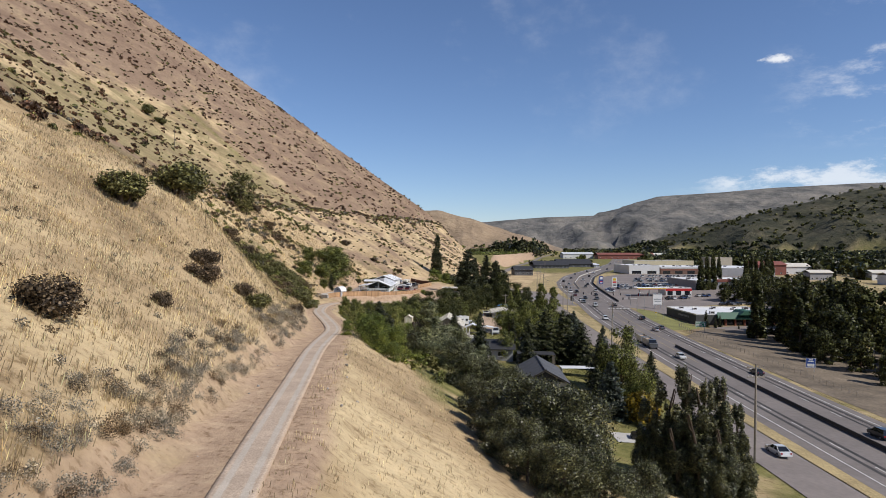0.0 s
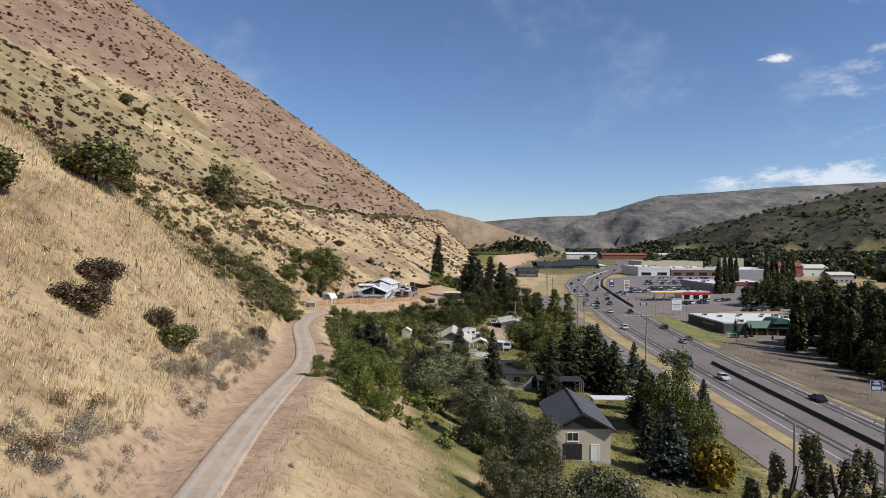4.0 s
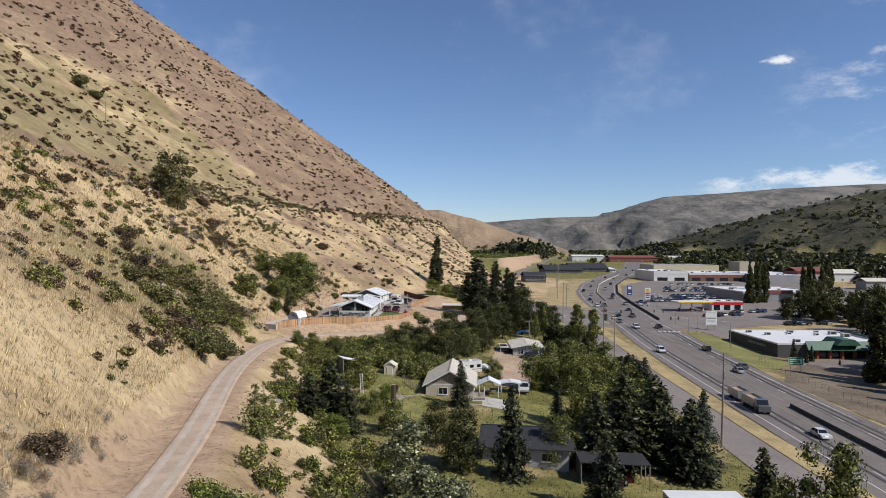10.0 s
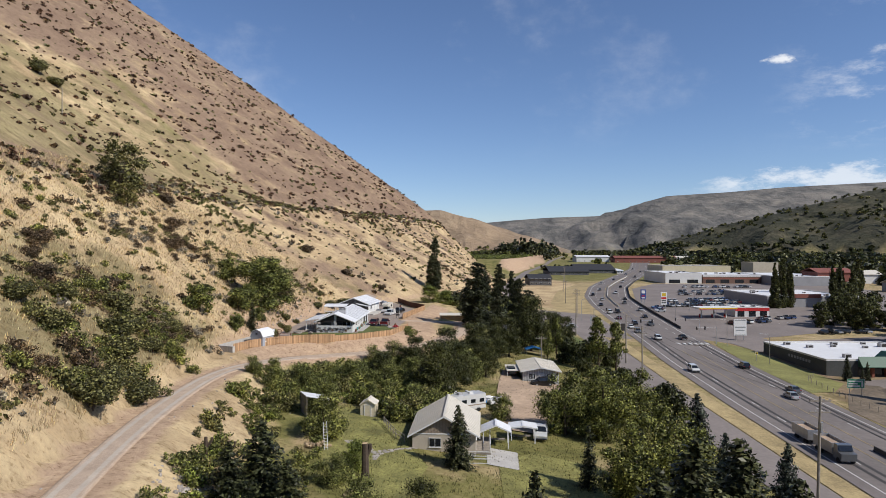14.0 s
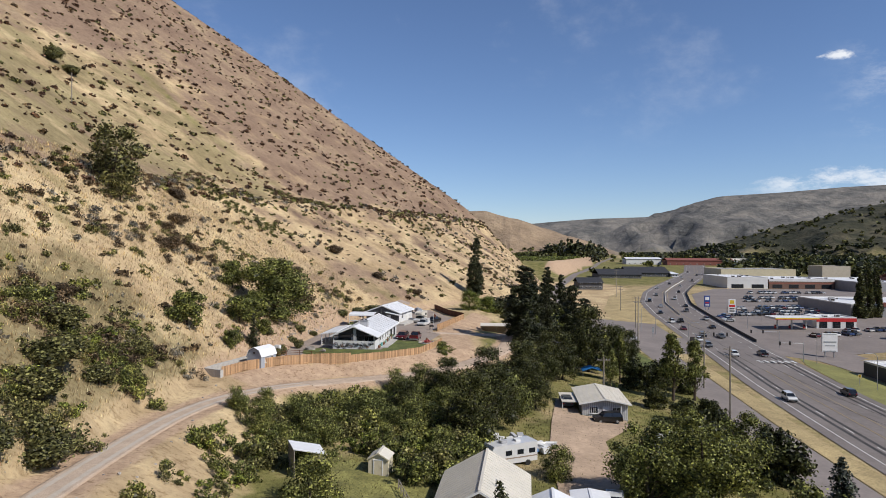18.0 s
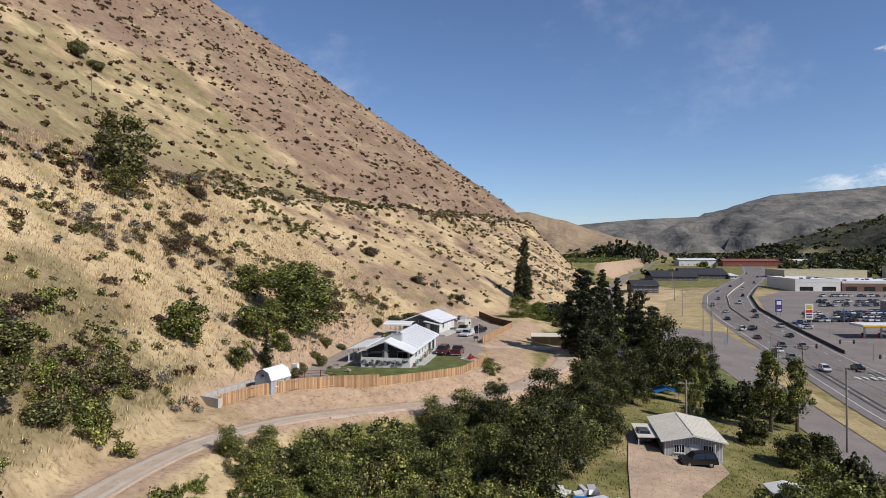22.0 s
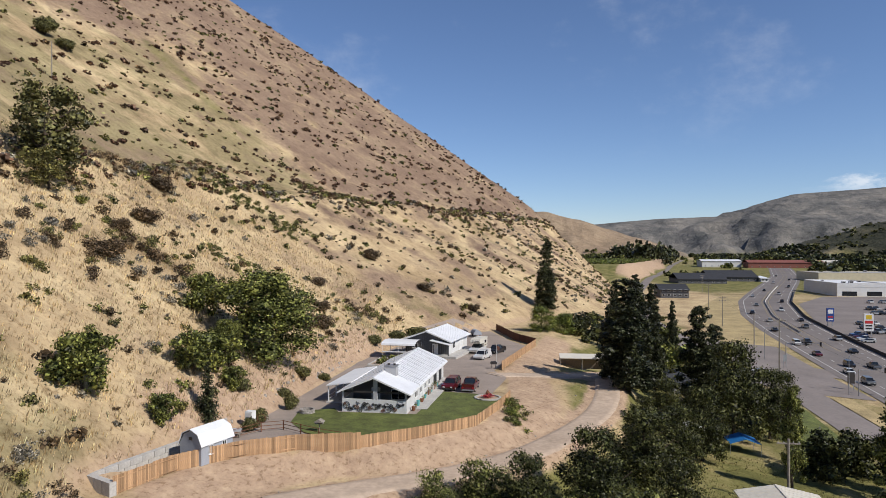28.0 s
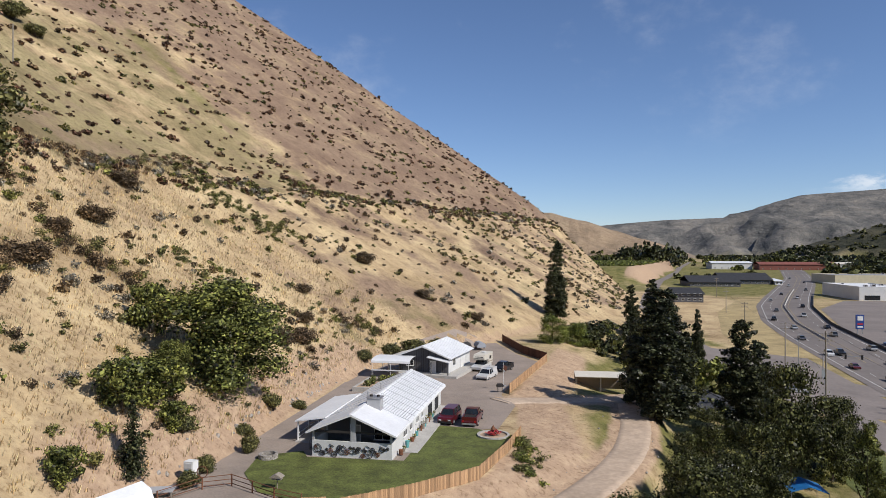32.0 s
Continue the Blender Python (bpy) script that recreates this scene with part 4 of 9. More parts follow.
place_copies(broadleaf(33, "leaf_dark", "big dark cottonwood across the highway", 3000, 18, 7.2, 0.62, group="cottonwoods", low=0.04),
             [(134, 246, 19, 1.0), (150, 240, 21, 1.0), (152, 262, 19, 1.0), (163, 286, 18, 1.0), (168, 312, 16, 1.0), (178, 334, 17, 1.0), (150, 204, 19, 1.0), (125, 193, 14, 1.0), (140, 184, 18, 1.0),
              (156, 178, 20, 1.0), (119, 176, 11, 1.0), (128, 160, 13, 1.0), (150, 155, 18, 1.0), (114, 158, 8, 0.9), (172, 262, 20, 1.0), (185, 300, 19, 1.0), (196, 345, 17, 1.0), (170, 225, 21, 1.0),
              (190, 395, 14, 1.0), (205, 415, 15, 1.0), (116, 188, 10, 0.9), (180, 365, 13, 1.0), (215, 380, 16, 1.0), (142, 252, 16, 1.0), (160, 252, 18, 1.0), (138, 200, 17, 1.0), (132, 174, 15, 1.0),
              (162, 200, 20, 1.0), (172, 240, 19, 1.0), (158, 272, 15, 1.0), (176, 285, 17, 1.0), (122, 166, 10, 1.0), (140, 168, 16, 1.0), (129, 203, 16, 1.0), (155, 228, 20, 1.0), (118, 199, 10, 0.9),
              (122, 148, 10, 1.0), (136, 146, 14, 1.0), (124, 134, 9, 1.0), (138, 130, 12, 1.0), (172, 300, 14, 1.0), (188, 318, 16, 1.0), (166, 372, 11, 1.0), (174, 376, 13, 1.0), (183, 380, 14, 1.0), (178, 366, 11, 1.0), (188, 372, 13, 1.0), (196, 384, 14, 1.0), (192, 362, 14, 1.0), (200, 372, 14, 1.0)], 18)

# bushes that stand out on the hillside
place_copies(shrub(41, "leaf_scrub_green", "rounded green bush on the dry slope"),
             [(-39, 71, 5.0, 1.35), (-41, 93, 6.4, 1.3), (-22.7, 70.3, 2.6, 1.4), (-35.2, 159, 4.2, 1.3), (-37, 165, 3.4, 1.5), (-36, 172, 3.6, 1.6), (-41, 178, 4.0, 1.6), (-45, 186, 4.2, 1.6), (-49.5, 195, 4.0, 1.5), (-46, 171, 3.2, 1.6),
              (-38, 163, 2.6, 1.7), (-52, 183, 3, 1.6), (-51, 172, 2.8, 1.8), (-42, 190, 2.6, 1.6), (-44.5, 203, 2.8, 1.5), (-157, 355, 6.5, 1.1), (-149, 355, 5, 1.2), (-40.5, 196, 2.4, 1.3), (-48, 113, 3.4, 1.5),
              (-31, 321, 3.6, 1.6), (-34, 316, 3.4, 1.5), (-36.5, 303, 2.6, 1.4), (-27, 327, 3, 1.5), (-37.5, 262, 2.4, 1.2), (-35.5, 240.5, 2.2, 1.0), (-34.2, 248, 2.4, 0.9), (-36, 268, 1.8, 1.2),
              (-34.5, 236.5, 2.1, 1.0), (-36.5, 252, 2.2, 1.1), (-39, 243, 2.2, 1.1)], 0.85)
place_copies(shrub(42, "leaf_scrub", "dark woody bush on the dry slope"),
             [(-22.6, 26.4, 2.6, 1.2), (-23.2, 43.2, 1.5, 1.0), (-25.1, 72.3, 2.0, 1.1), (-24, 100, 1.9, 1.2), (-35, 142, 1.5, 1.2), (-56, 185, 2.8, 1.3), (-65, 200, 2.8, 1.6), (-55, 204, 2.2, 1.5), (-62, 250, 3.2, 1.6), (-71.5, 274, 3.2, 1.5),
              (-84, 300, 3.4, 1.5), (-68, 262, 2.5, 1.5), (-27, 64, 2.4, 1.5), (-29.5, 71, 2.4, 1.4), (-80, 203.5, 2.4, 1.6), (-61, 191, 2.2, 1.3), (-47, 300, 2.6, 1.4), (-44, 290, 3.2, 1.3), (-45, 283, 3.4, 1.2),
              (-53, 315, 2.4, 1.4), (-48, 345, 3.6, 1.2), (-33, 345, 2.6, 1.3), (-20, 350, 2.4, 1.3)], 0.85)


# ---- scrub, sage, tall grass and far woods, too many to count ----
def strew(name, kinds, xs, ys, sizes, material_names, label, leaves, leaf_size, seed, flat=0.75, sink=0.1, category="bushes", fine=0.0):
    """Many low bushes as one mesh for each leaf colour."""
    r = np.random.RandomState(seed)
    zs = land(xs, ys)
    pick = r.randint(0, len(material_names), len(xs))
    for k, mname in enumerate(material_names):
        protos = []
        for j in range(5):
            rj = np.random.RandomState(seed * 17 + j + 31 * k)
            blobs = [(rj.uniform(-0.3, 0.3), rj.uniform(-0.3, 0.3), rj.uniform(0.12, 0.5) * flat, rj.uniform(0.18, 0.32), 0.8) for _ in range(6)]
            protos.append(crown_cloud(blobs, leaves, leaf_size, rj, 0.5))
        if fine:
            # large bushes: more clumps and smaller leaves
            for j in range(5):
                rj = np.random.RandomState(seed * 17 + j + 31 * k + 7)
                blobs = [(rj.uniform(-0.34, 0.34), rj.uniform(-0.34, 0.34), rj.uniform(0.1, 0.62) * flat, rj.uniform(0.1, 0.24), 0.85) for _ in range(13)]
                protos.append(crown_cloud(blobs, int(leaves * 2.6), leaf_size * 0.56, rj, 0.5))
        got = []
        for i in np.where(pick == k)[0]:
            q = protos[i % 5 + (5 if fine and sizes[i] > fine else 0)] * sizes[i]
            a = r.uniform(0, 6.28)
            c, s = math.cos(a), math.sin(a)
            w = q.copy()
            w[..., 0], w[..., 1] = q[..., 0] * c - q[..., 1] * s + xs[i], q[..., 0] * s + q[..., 1] * c + ys[i]
            w[..., 2] += zs[i] - sink * sizes[i]
            got.append(w)
        if got:
            tagged(new(name, quads_mesh(name, np.concatenate(got), MATS[mname])), label, category, kind="stuff")


def scatter(n, x0, x1, y0, y1, keep, r):
    xs, ys = r.uniform(x0, x1, n), r.uniform(y0, y1, n)
    k = keep(xs, ys, r.uniform(0, 1, n))
    return xs[k], ys[k]


r_ = np.random.RandomState(51)


def upslope(x, y):
    return lerp_rows(y, FOOT) - x


def heavy(n, lo, hi, r, power=2.2):
    """Many small, few large."""
    return lo + (hi - lo) * r.uniform(0, 1, n) ** power


xs, ys = scatter(36000, -330, 40, 40, 660, lambda x, y, u: (upslope(x, y) > 8) & (land(x, y, False) > 44) & (u < 0.15 + 0.5 * smooth(waves(x, y, 40, 61) + 0.5 * waves(x * 0.5, y, 16, 69), -0.1, 0.9)), r_)
strew("hillside_scrub", 0, xs, ys, heavy(len(xs), 0.9, 3.4, r_, 1.8), ["leaf_scrub_brown", "leaf_scrub_brown", "leaf_scrub", "leaf_scrub_green"], "low brown and olive scrub dotted over the upper slope", 40, 0.24, 52, 0.65)
xs, ys = scatter(15000, -120, 45, 120, 620, lambda x, y, u: (upslope(x, y) > 3) & (land(x, y, False) < 50) & (u < 0.16 + 0.7 * smooth(waves(x * 0.8, y, 30, 15), -0.2, 0.8)), r_)
strew("grassy_scrub", 0, xs, ys, heavy(len(xs), 0.7, 3.0, r_, 1.7), ["leaf_scrub_green", "leaf_scrub", "leaf_scrub", "leaf_sage", "leaf_scrub_green"], "mixed green and grey scrub on the lower slope", 90, 0.14, 53)
xs, ys = scatter(26000, -135, 30, 60, 620, lambda x, y, u: (np.abs(land(x, y, False) - 47.5 - 2.5 * waves(x, y, 30, 62)) < 2.6) & (u < 1.0 * smooth(waves(x, y, 26, 70), -0.9, 0.2)), r_)
strew("ditch_scrub", 0, xs, ys, heavy(len(xs), 0.9, 3.3, r_, 1.4), ["leaf_scrub_green", "leaf_scrub", "leaf_scrub_brown", "leaf_bush", "leaf_sage"], "band of green and grey scrub along an old ditch", 80, 0.16, 54)
# green bushes crowding the gully that comes down to the bend in the track
xs, ys = scatter(2300, -62, -33, 142, 210, lambda x, y, u: (upslope(x, y) > 1.4) & (u < 0.27 * smooth(waves(x, y, 13, 77) + 0.32 - 0.07 * np.abs(upslope(x, y) - 6) - 0.5 * smooth(y, 158, 146), -0.15, 0.8)), r_)
strew("gully_bushes", 0, xs, ys, heavy(len(xs), 0.9, 4.2, r_, 1.5), ["leaf_bush", "leaf_scrub_green", "leaf_bright", "leaf_mid", "leaf_scrub"], "dense green bushes crowding the gully above the track", 230, 0.115, 78, 0.95, fine=1.5)


def clump_line(points, n, seed, spread):
    """Places strewn loosely along a line of world points."""
    r = np.random.RandomState(seed)
    p = np.array(points, float)
    t = r.uniform(0, len(p) - 1, n)
    i = np.arange(len(p))
    return np.interp(t, i, p[:, 0]) + r.normal(0, spread, n), np.interp(t, i, p[:, 1]) + r.normal(0, spread, n)


for k, (points, n, spread, lo, hi, kinds, label) in enumerate([
        ([(-83.8, 329), (-73, 331), (-62.3, 333.6)], 90, 2.6, 0.9, 2.6, ["leaf_bush", "leaf_scrub_green"], "green brush running down a crease of the slope"),
        ([(-82, 378), (-68, 392), (-53.7, 405.8)], 80, 2.4, 1.0, 3.0, ["leaf_bush", "leaf_scrub_green", "leaf_scrub_brown"], "dark green brush below the old ditch"),
        ([(-87, 280), (-91, 315), (-95, 351)], 120, 2.2, 0.9, 2.8, ["leaf_scrub", "leaf_scrub_brown", "leaf_sage", "leaf_scrub_green"], "grey and brown brush along the old ditch"),
        ([(-67, 259), (-63, 262), (-59, 264)], 26, 2.0, 1.4, 3.6, ["leaf_scrub", "leaf_scrub_green"], "dark brush in a hollow of the grassy slope"),
        ([(-70, 230), (-65, 237), (-63.7, 250)], 46, 3.0, 1.2, 3.2, ["leaf_scrub_green", "leaf_scrub", "leaf_sage"], "loose brush scattered over the grassy slope"),
        ([(-66, 284), (-62.6, 290), (-60, 297)], 40, 2.2, 0.8, 2.0, ["leaf_scrub_green", "leaf_bush"], "low green brush on the grassy slope"),
        ([(-47, 312), (-42, 316.6), (-38, 320)], 34, 1.5, 1.2, 3.0, ["leaf_scrub_green", "leaf_bush", "leaf_scrub"], "brush in a gully above the workshop"),
        ([(-60, 205), (-53, 193), (-47, 195), (-43, 197)], 60, 2.4, 1.4, 3.8, ["leaf_bush", "leaf_scrub_green", "leaf_scrub"], "dark green bushes stepping down to the track"),
        ([(-49, 206), (-46, 205), (-42, 207), (-40.5, 212)], 30, 1.4, 1.2, 3.0, ["leaf_scrub", "leaf_scrub_green", "leaf_sage"], "brown and olive bushes above the bend"),
        ([(-43, 196), (-40, 194), (-38.8, 197.5)], 18, 1.2, 1.6, 3.6, ["leaf_bush", "leaf_mid"], "tall leafy green bushes at the edge of the track"),
        ([(-48, 170), (-41, 172), (-38, 177)], 26, 1.8, 1.6, 4.4, ["leaf_bush", "leaf_scrub_green"], "large leafy bushes crowding the cut bank"),
        ([(-6.0, 257.5), (-4.8, 252), (-4.4, 247)], 34, 0.8, 0.6, 1.9, ["leaf_bright", "leaf_bush", "leaf_scrub_green"], "leafy weeds outside the board fence"),
        ([(-46, 95), (-48, 110), (-52, 125)], 40, 3.0, 0.8, 2.4, ["leaf_scrub", "leaf_sage", "leaf_scrub_brown"], "grey brush along the brow of the slope")]):
    xs, ys = clump_line(points, n, 400 + k, spread)
    strew("brush", 0, xs, ys, heavy(n, lo, hi, r_, 1.4), kinds, label, 190, 0.105, 420 + k, 0.9, fine=1.5)
xs, ys = scatter(900, -80, -40, 120, 262, lambda x, y, u: (upslope(x, y) > 12) & (np.abs(waves(x * 0.45, y, 34, 79)) < 0.2) & (u < 0.8), r_)
strew("slope_bushes", 0, xs, ys, heavy(len(xs), 0.8, 3.6, r_, 1.8), ["leaf_bush", "leaf_scrub_green", "leaf_scrub"], "lines of green bushes running down the slope", 130, 0.14, 80, fine=1.5)
xs, ys = scatter(620, -62, -30, 228, 330, lambda x, y, u: (upslope(x, y) > 2) & (upslope(x, y) < 22) & (u < 0.35 + 0.4 * smooth(waves(x, y, 12, 92), -0.2, 0.6)), r_)
strew("cut_bank_shrubs", 0, xs, ys, heavy(len(xs), 0.5, 2.4, r_, 1.7), ["leaf_bush", "leaf_scrub_green", "leaf_scrub", "leaf_sage"], "scattered shrubs on the cut bank above the house", 110, 0.14, 93, fine=1.2)
n = 640
ys = r_.uniform(-6, 112, n)
up = 0.5 + 3.6 * r_.uniform(0, 1, n) ** 1.4
xs = lerp_rows(ys, FOOT) - up
k = waves(xs * 0.4, ys, 10, 63) + 0.6 * smooth(up, 4.2, 1.4) > 0.2
xs, ys = xs[k], ys[k]
strew("sagebrush", 0, xs, ys, heavy(len(xs), 0.6, 1.6, r_, 1.0), ["leaf_sage", "leaf_sage", "leaf_sage", "leaf_scrub"], "grey-green sagebrush crowding the cut bank above the track", 560, 0.034, 55, 1.0)
xs, ys = scatter(1500, -60, -12, -5, 215, lambda x, y, u: (upslope(x, y) > 2) & (u < 0.5), r_)
strew("slope_tussocks", 0, xs, ys, heavy(len(xs), 0.35, 1.2, r_), ["leaf_scrub", "leaf_sage"], "small woody tussocks in the dry grass", 110, 0.08, 56)
xs, ys = scatter(2600, -36, 4, 78, 262, lambda x, y, u: (x - lerp_rows(y, [(q[1], q[0]) for q in GRAVEL_ROAD[:20]]) > 3.2 + 2.5 * smooth(y, 195, 205)) & (x - lerp_rows(y, EDGE) > 2.2) & (x - lerp_rows(y, EDGE) < 11 + 6 * u) & (road_gap(x, y)[0] > 4) & (waves(x, y, 11, 64) > -0.2), r_)
strew("bank_thicket", 0, xs, ys, heavy(len(xs), 0.8, 2.8, r_, 1.3), ["leaf_mid", "leaf_bright", "leaf_bush", "leaf_scrub_green", "leaf_scrub_green"], "green thicket on the bank below the track", 170, 0.13, 57, 1.1, fine=1.2)


xs, ys = scatter(420, -24, 4, 186, 236, lambda x, y, u: (x - lerp_rows(y, [(q[1], q[0]) for q in GRAVEL_ROAD[:20]]) > 6) & (road_gap(x, y)[0] > 6) & (u < 0.9) & ~((x > -20) & (x < -6) & (y < 193)), r_)
strew("hollow_thicket", 0, xs, ys, heavy(len(xs), 1.6, 4.6, r_, 1.3), ["leaf_bush", "leaf_mid", "leaf_bright", "leaf_scrub_green", "leaf_bush", "leaf_scrub_green", "leaf_mid"], "dense mixed thicket in the hollow below the bend", 330, 0.1, 85, 1.1, fine=2.0)


def tall_grass(n, x0, x1, y0, y1, keep, seed, tall=0.6, lean=0.35, wide=0.055, mname="grass_blade", label="tall dry golden grass", name="dry_grass"):
    r = np.random.RandomState(seed)
    xs, ys = scatter(n, x0, x1, y0, y1, keep, r)
    zs = land(xs, ys)
    m = len(xs)
    got = []
    for k in range(3):
        a, h = r.uniform(0, 6.28, m), tall * r.uniform(0.5, 1.25, m)
        bx, by = xs + r.normal(0, 0.14, m), ys + r.normal(0, 0.14, m)
        dx, dy = np.cos(a) * wide, np.sin(a) * wide
        la = r.normal(0.6, 1.0, m)
        tx, ty = bx + lean * h * np.cos(la), by + lean * h * np.sin(la)
        got.append(np.stack([np.stack([bx - dx, by - dy, zs - 0.05], 1), np.stack([bx + dx, by + dy, zs - 0.05], 1), np.stack([tx + dx * 0.5, ty + dy * 0.5, zs + h], 1),
                             np.stack([tx - dx * 0.5, ty - dy * 0.5, zs + h * 0.96], 1)], 1))
    tagged(new(name, quads_mesh(name, np.concatenate(got), MATS[mname])), label, "grass", kind="stuff")


tall_grass(26000, -16, 46, 92, 262, lambda x, y, u: (x > lerp_rows(y, EDGE) + 9) & (road_gap(x, y)[0] > 5) & (waves(x, y, 13, 91) > -0.5), 74, 0.22, wide=0.03, mname="lawn_blade", label="rough green and dry yard grass", name="yard_grass")
tall_grass(70000, -58, -10, -8, 150, lambda x, y, u: (upslope(x, y) > 1.5) & (u < 0.3 + 0.6 * smooth(waves(x, y, 12, 65), -0.6, 0.6)) & (upslope(x, y) < 40), 71, 0.4, wide=0.02)
tall_grass(9000, -14, 14, -8, 125, lambda x, y, u: (x > lerp_rows(y, EDGE) - 0.5) & (x < lerp_rows(y, EDGE) + 12) & (u < 0.8), 72, 0.22, wide=0.016)
tall_grass(34000, -95, -34, 150, 330, lambda x, y, u: (upslope(x, y) > 0.8) & (u < 0.75), 73, 0.5, wide=0.035)

# far woods on the valley floor
xs, ys = scatter(9500, 150, 1500, 430, 2100, lambda x, y, u: (land(x, y, False) < 40) & (x > 190 + 0.13 * (y - 430)) & ((x > 340) | (y > 800)) & (u < 0.4 + 0.6 * smooth(waves(x, y, 170, 66), -0.7, 0.2))
                 & (np.abs(x - lerp_rows(y, [(p[1], p[0]) for p in HIGHWAY])) > 30), r_)
strew("far_woods", 0, xs, ys, r_.uniform(8, 17, len(xs)), ["leaf_dark", "leaf_conifer", "leaf_dark"], "far dark woods along the valley floor", 24, 0.28, 58, 1.2, category="trees")
xs, ys = scatter(2200, -120, 340, 640, 2000, lambda x, y, u: (land(x, y, False) < 40) & (x < lerp_rows(y, [(p[1], p[0]) for p in HIGHWAY]) - 38) & (waves(x, y, 90, 67) > np.where(x > lerp_rows(y, SIDE_EDGE), 0.35, 0.15)) & (y > 760) & ((x > lerp_rows(y, SIDE_EDGE) + 12) | (x < lerp_rows(y, SIDE_EDGE) - 30 - 70 * smooth(y, 1150, 1050))), r_)
strew("orchard_woods", 0, xs, ys, r_.uniform(5, 14, len(xs)), ["leaf_dark", "leaf_mid"], "far trees and orchards beyond the hill", 46, 0.24, 59, 1.2, category="trees")
xs, ys = scatter(2600, 560, 1500, 1200, 2050, lambda x, y, u: (land(x, y, False) > 28) & (u < 0.25 + 0.75 * smooth(waves(x, y, 140, 68), 0.0, 0.8)), r_)
strew("slope_woods", 0, xs, ys, r_.uniform(6, 15, len(xs)), ["leaf_dark", "leaf_scrub_green"], "patches of dark wood on the far slope", 40, 0.26, 60, 0.9, category="trees")

# tall dark conifers and an orchard on the bench above the side road
xs, ys = scatter(260, 60, 300, 1120, 1420, lambda x, y, u: (np.abs(x - lerp_rows(y, SIDE_EDGE) + 45) < 40) & (u < 0.75), r_)
strew("far_pines", 0, xs, ys, r_.uniform(18, 30, len(xs)), ["leaf_conifer"], "row of tall dark conifers on the far bench", 60, 0.16, 82, 1.7, category="trees")
ox, oy = np.meshgrid(np.arange(20, 190, 5.5), np.arange(830, 1120, 4.5))
ox, oy = ox.ravel() + r_.normal(0, 0.4, ox.size), oy.ravel() + r_.normal(0, 0.4, ox.size)
k = (ox < lerp_rows(oy, SIDE_EDGE) - 26) & (land(ox, oy, False) < 19)
strew("orchard", 0, ox[k], oy[k], r_.uniform(3.4, 4.6, k.sum()), ["leaf_mid", "leaf_bright"], "rows of green orchard trees on the bench", 34, 0.26, 83, 0.9, category="trees")
# trees between the lane, the side road and the frontage road
xs, ys = scatter(170, 6, 50, 300, 470, lambda x, y, u: (x > lerp_rows(y, FOOT) + 9) & ((x < lerp_rows(y, SIDE_EDGE) - 6) | ((x > lerp_rows(y, SIDE_EDGE) + 6) & (x < lerp_rows(y, SIDE_EDGE) + 12) & (y > 400))) & (u < 0.75) & ((y > 335) | (x > 18)), r_)
strew("lane_thicket", 0, xs, ys, r_.uniform(3, 8.5, len(xs)), ["leaf_dark", "leaf_mid", "leaf_conifer"], "dense trees and bushes along the side road", 420, 0.1, 84, 1.25, category="trees")


def mullein(seed, label="dead brown mullein stalk standing in the dry grass"):
    """About 1 m high: a stiff stem with a clubbed seed head, some with a side spike."""
    r = np.random.RandomState(seed)
    t = tagged(new("mullein"), label, "plant", "dead mulleins")
    part("stem", Shape().tube([(0, 0, -0.1), (0.02, 0.01, 0.5)], [0.03, 0.022], 6), MATS["bark"], t)
    part("seed_head", Shape().tube([(0.02, 0.01, 0.48), (0.025, 0.0, 0.7), (0.03, 0.01, 0.9), (0.04, 0.02, 1.0)], [0.025, 0.05, 0.042, 0.012], 7), MATS["bark"], t)
    if seed % 2:
        part("side_spike", Shape().tube([(0.02, 0, 0.5), (0.12, 0.03, 0.66), (0.13, 0.03, 0.86)], [0.02, 0.035, 0.01], 6), MATS["bark"], t)
    return t


spots = [(r_.uniform(-44, -22), r_.uniform(72, 150)) for _ in range(70)]
spots = [(x, y, r_.uniform(1.0, 1.8), r_.uniform(0.4, 0.6)) for x, y in spots if 4 < upslope(x, y) < 24 and waves(x, y, 15, 86) > -0.15]
place_copies(mullein(1), spots[::2], 1.0)
place_copies(mullein(2), spots[1::2], 1.0)

# ---- materials of the buildings ----
mat("white_paint", (0.72, 0.72, 0.71), 0.6, grain=0.4, vary=0.06, fine=5, fine_vary=0.04)
mat("roof_white", (0.74, 0.75, 0.77), 0.45, grain=0.3, vary=0.07, fine=3, fine_vary=0.05)
mat("roof_ribbed", (0.55, 0.56, 0.58), 0.4, metal=0.25, grain=0.6, vary=0.18, fine=4, fine_vary=0.1)
mat("roof_cream", (0.62, 0.58, 0.50), 0.55, grain=0.3, vary=0.07, fine=3, fine_vary=0.06)
mat("roof_slate", (0.085, 0.088, 0.098), 0.85, grain=0.5, vary=0.2, fine=6, fine_vary=0.25, bump=0.4)
mat("roof_dark", (0.032, 0.033, 0.038), 0.85, grain=0.5, vary=0.25, fine=6, fine_vary=0.25)
mat("siding_grey", (0.40, 0.40, 0.41), 0.75, grain=0.5, vary=0.08, fine=6, fine_vary=0.06)
mat("siding_dark", (0.105, 0.105, 0.112), 0.8, grain=0.5, vary=0.12, fine=6, fine_vary=0.1)
mat("siding_tan", (0.50, 0.44, 0.36), 0.8, grain=0.5, vary=0.08, fine=6, fine_vary=0.06)
mat("siding_brown", (0.30, 0.235, 0.18), 0.8, grain=0.5, vary=0.12, fine=6, fine_vary=0.1)
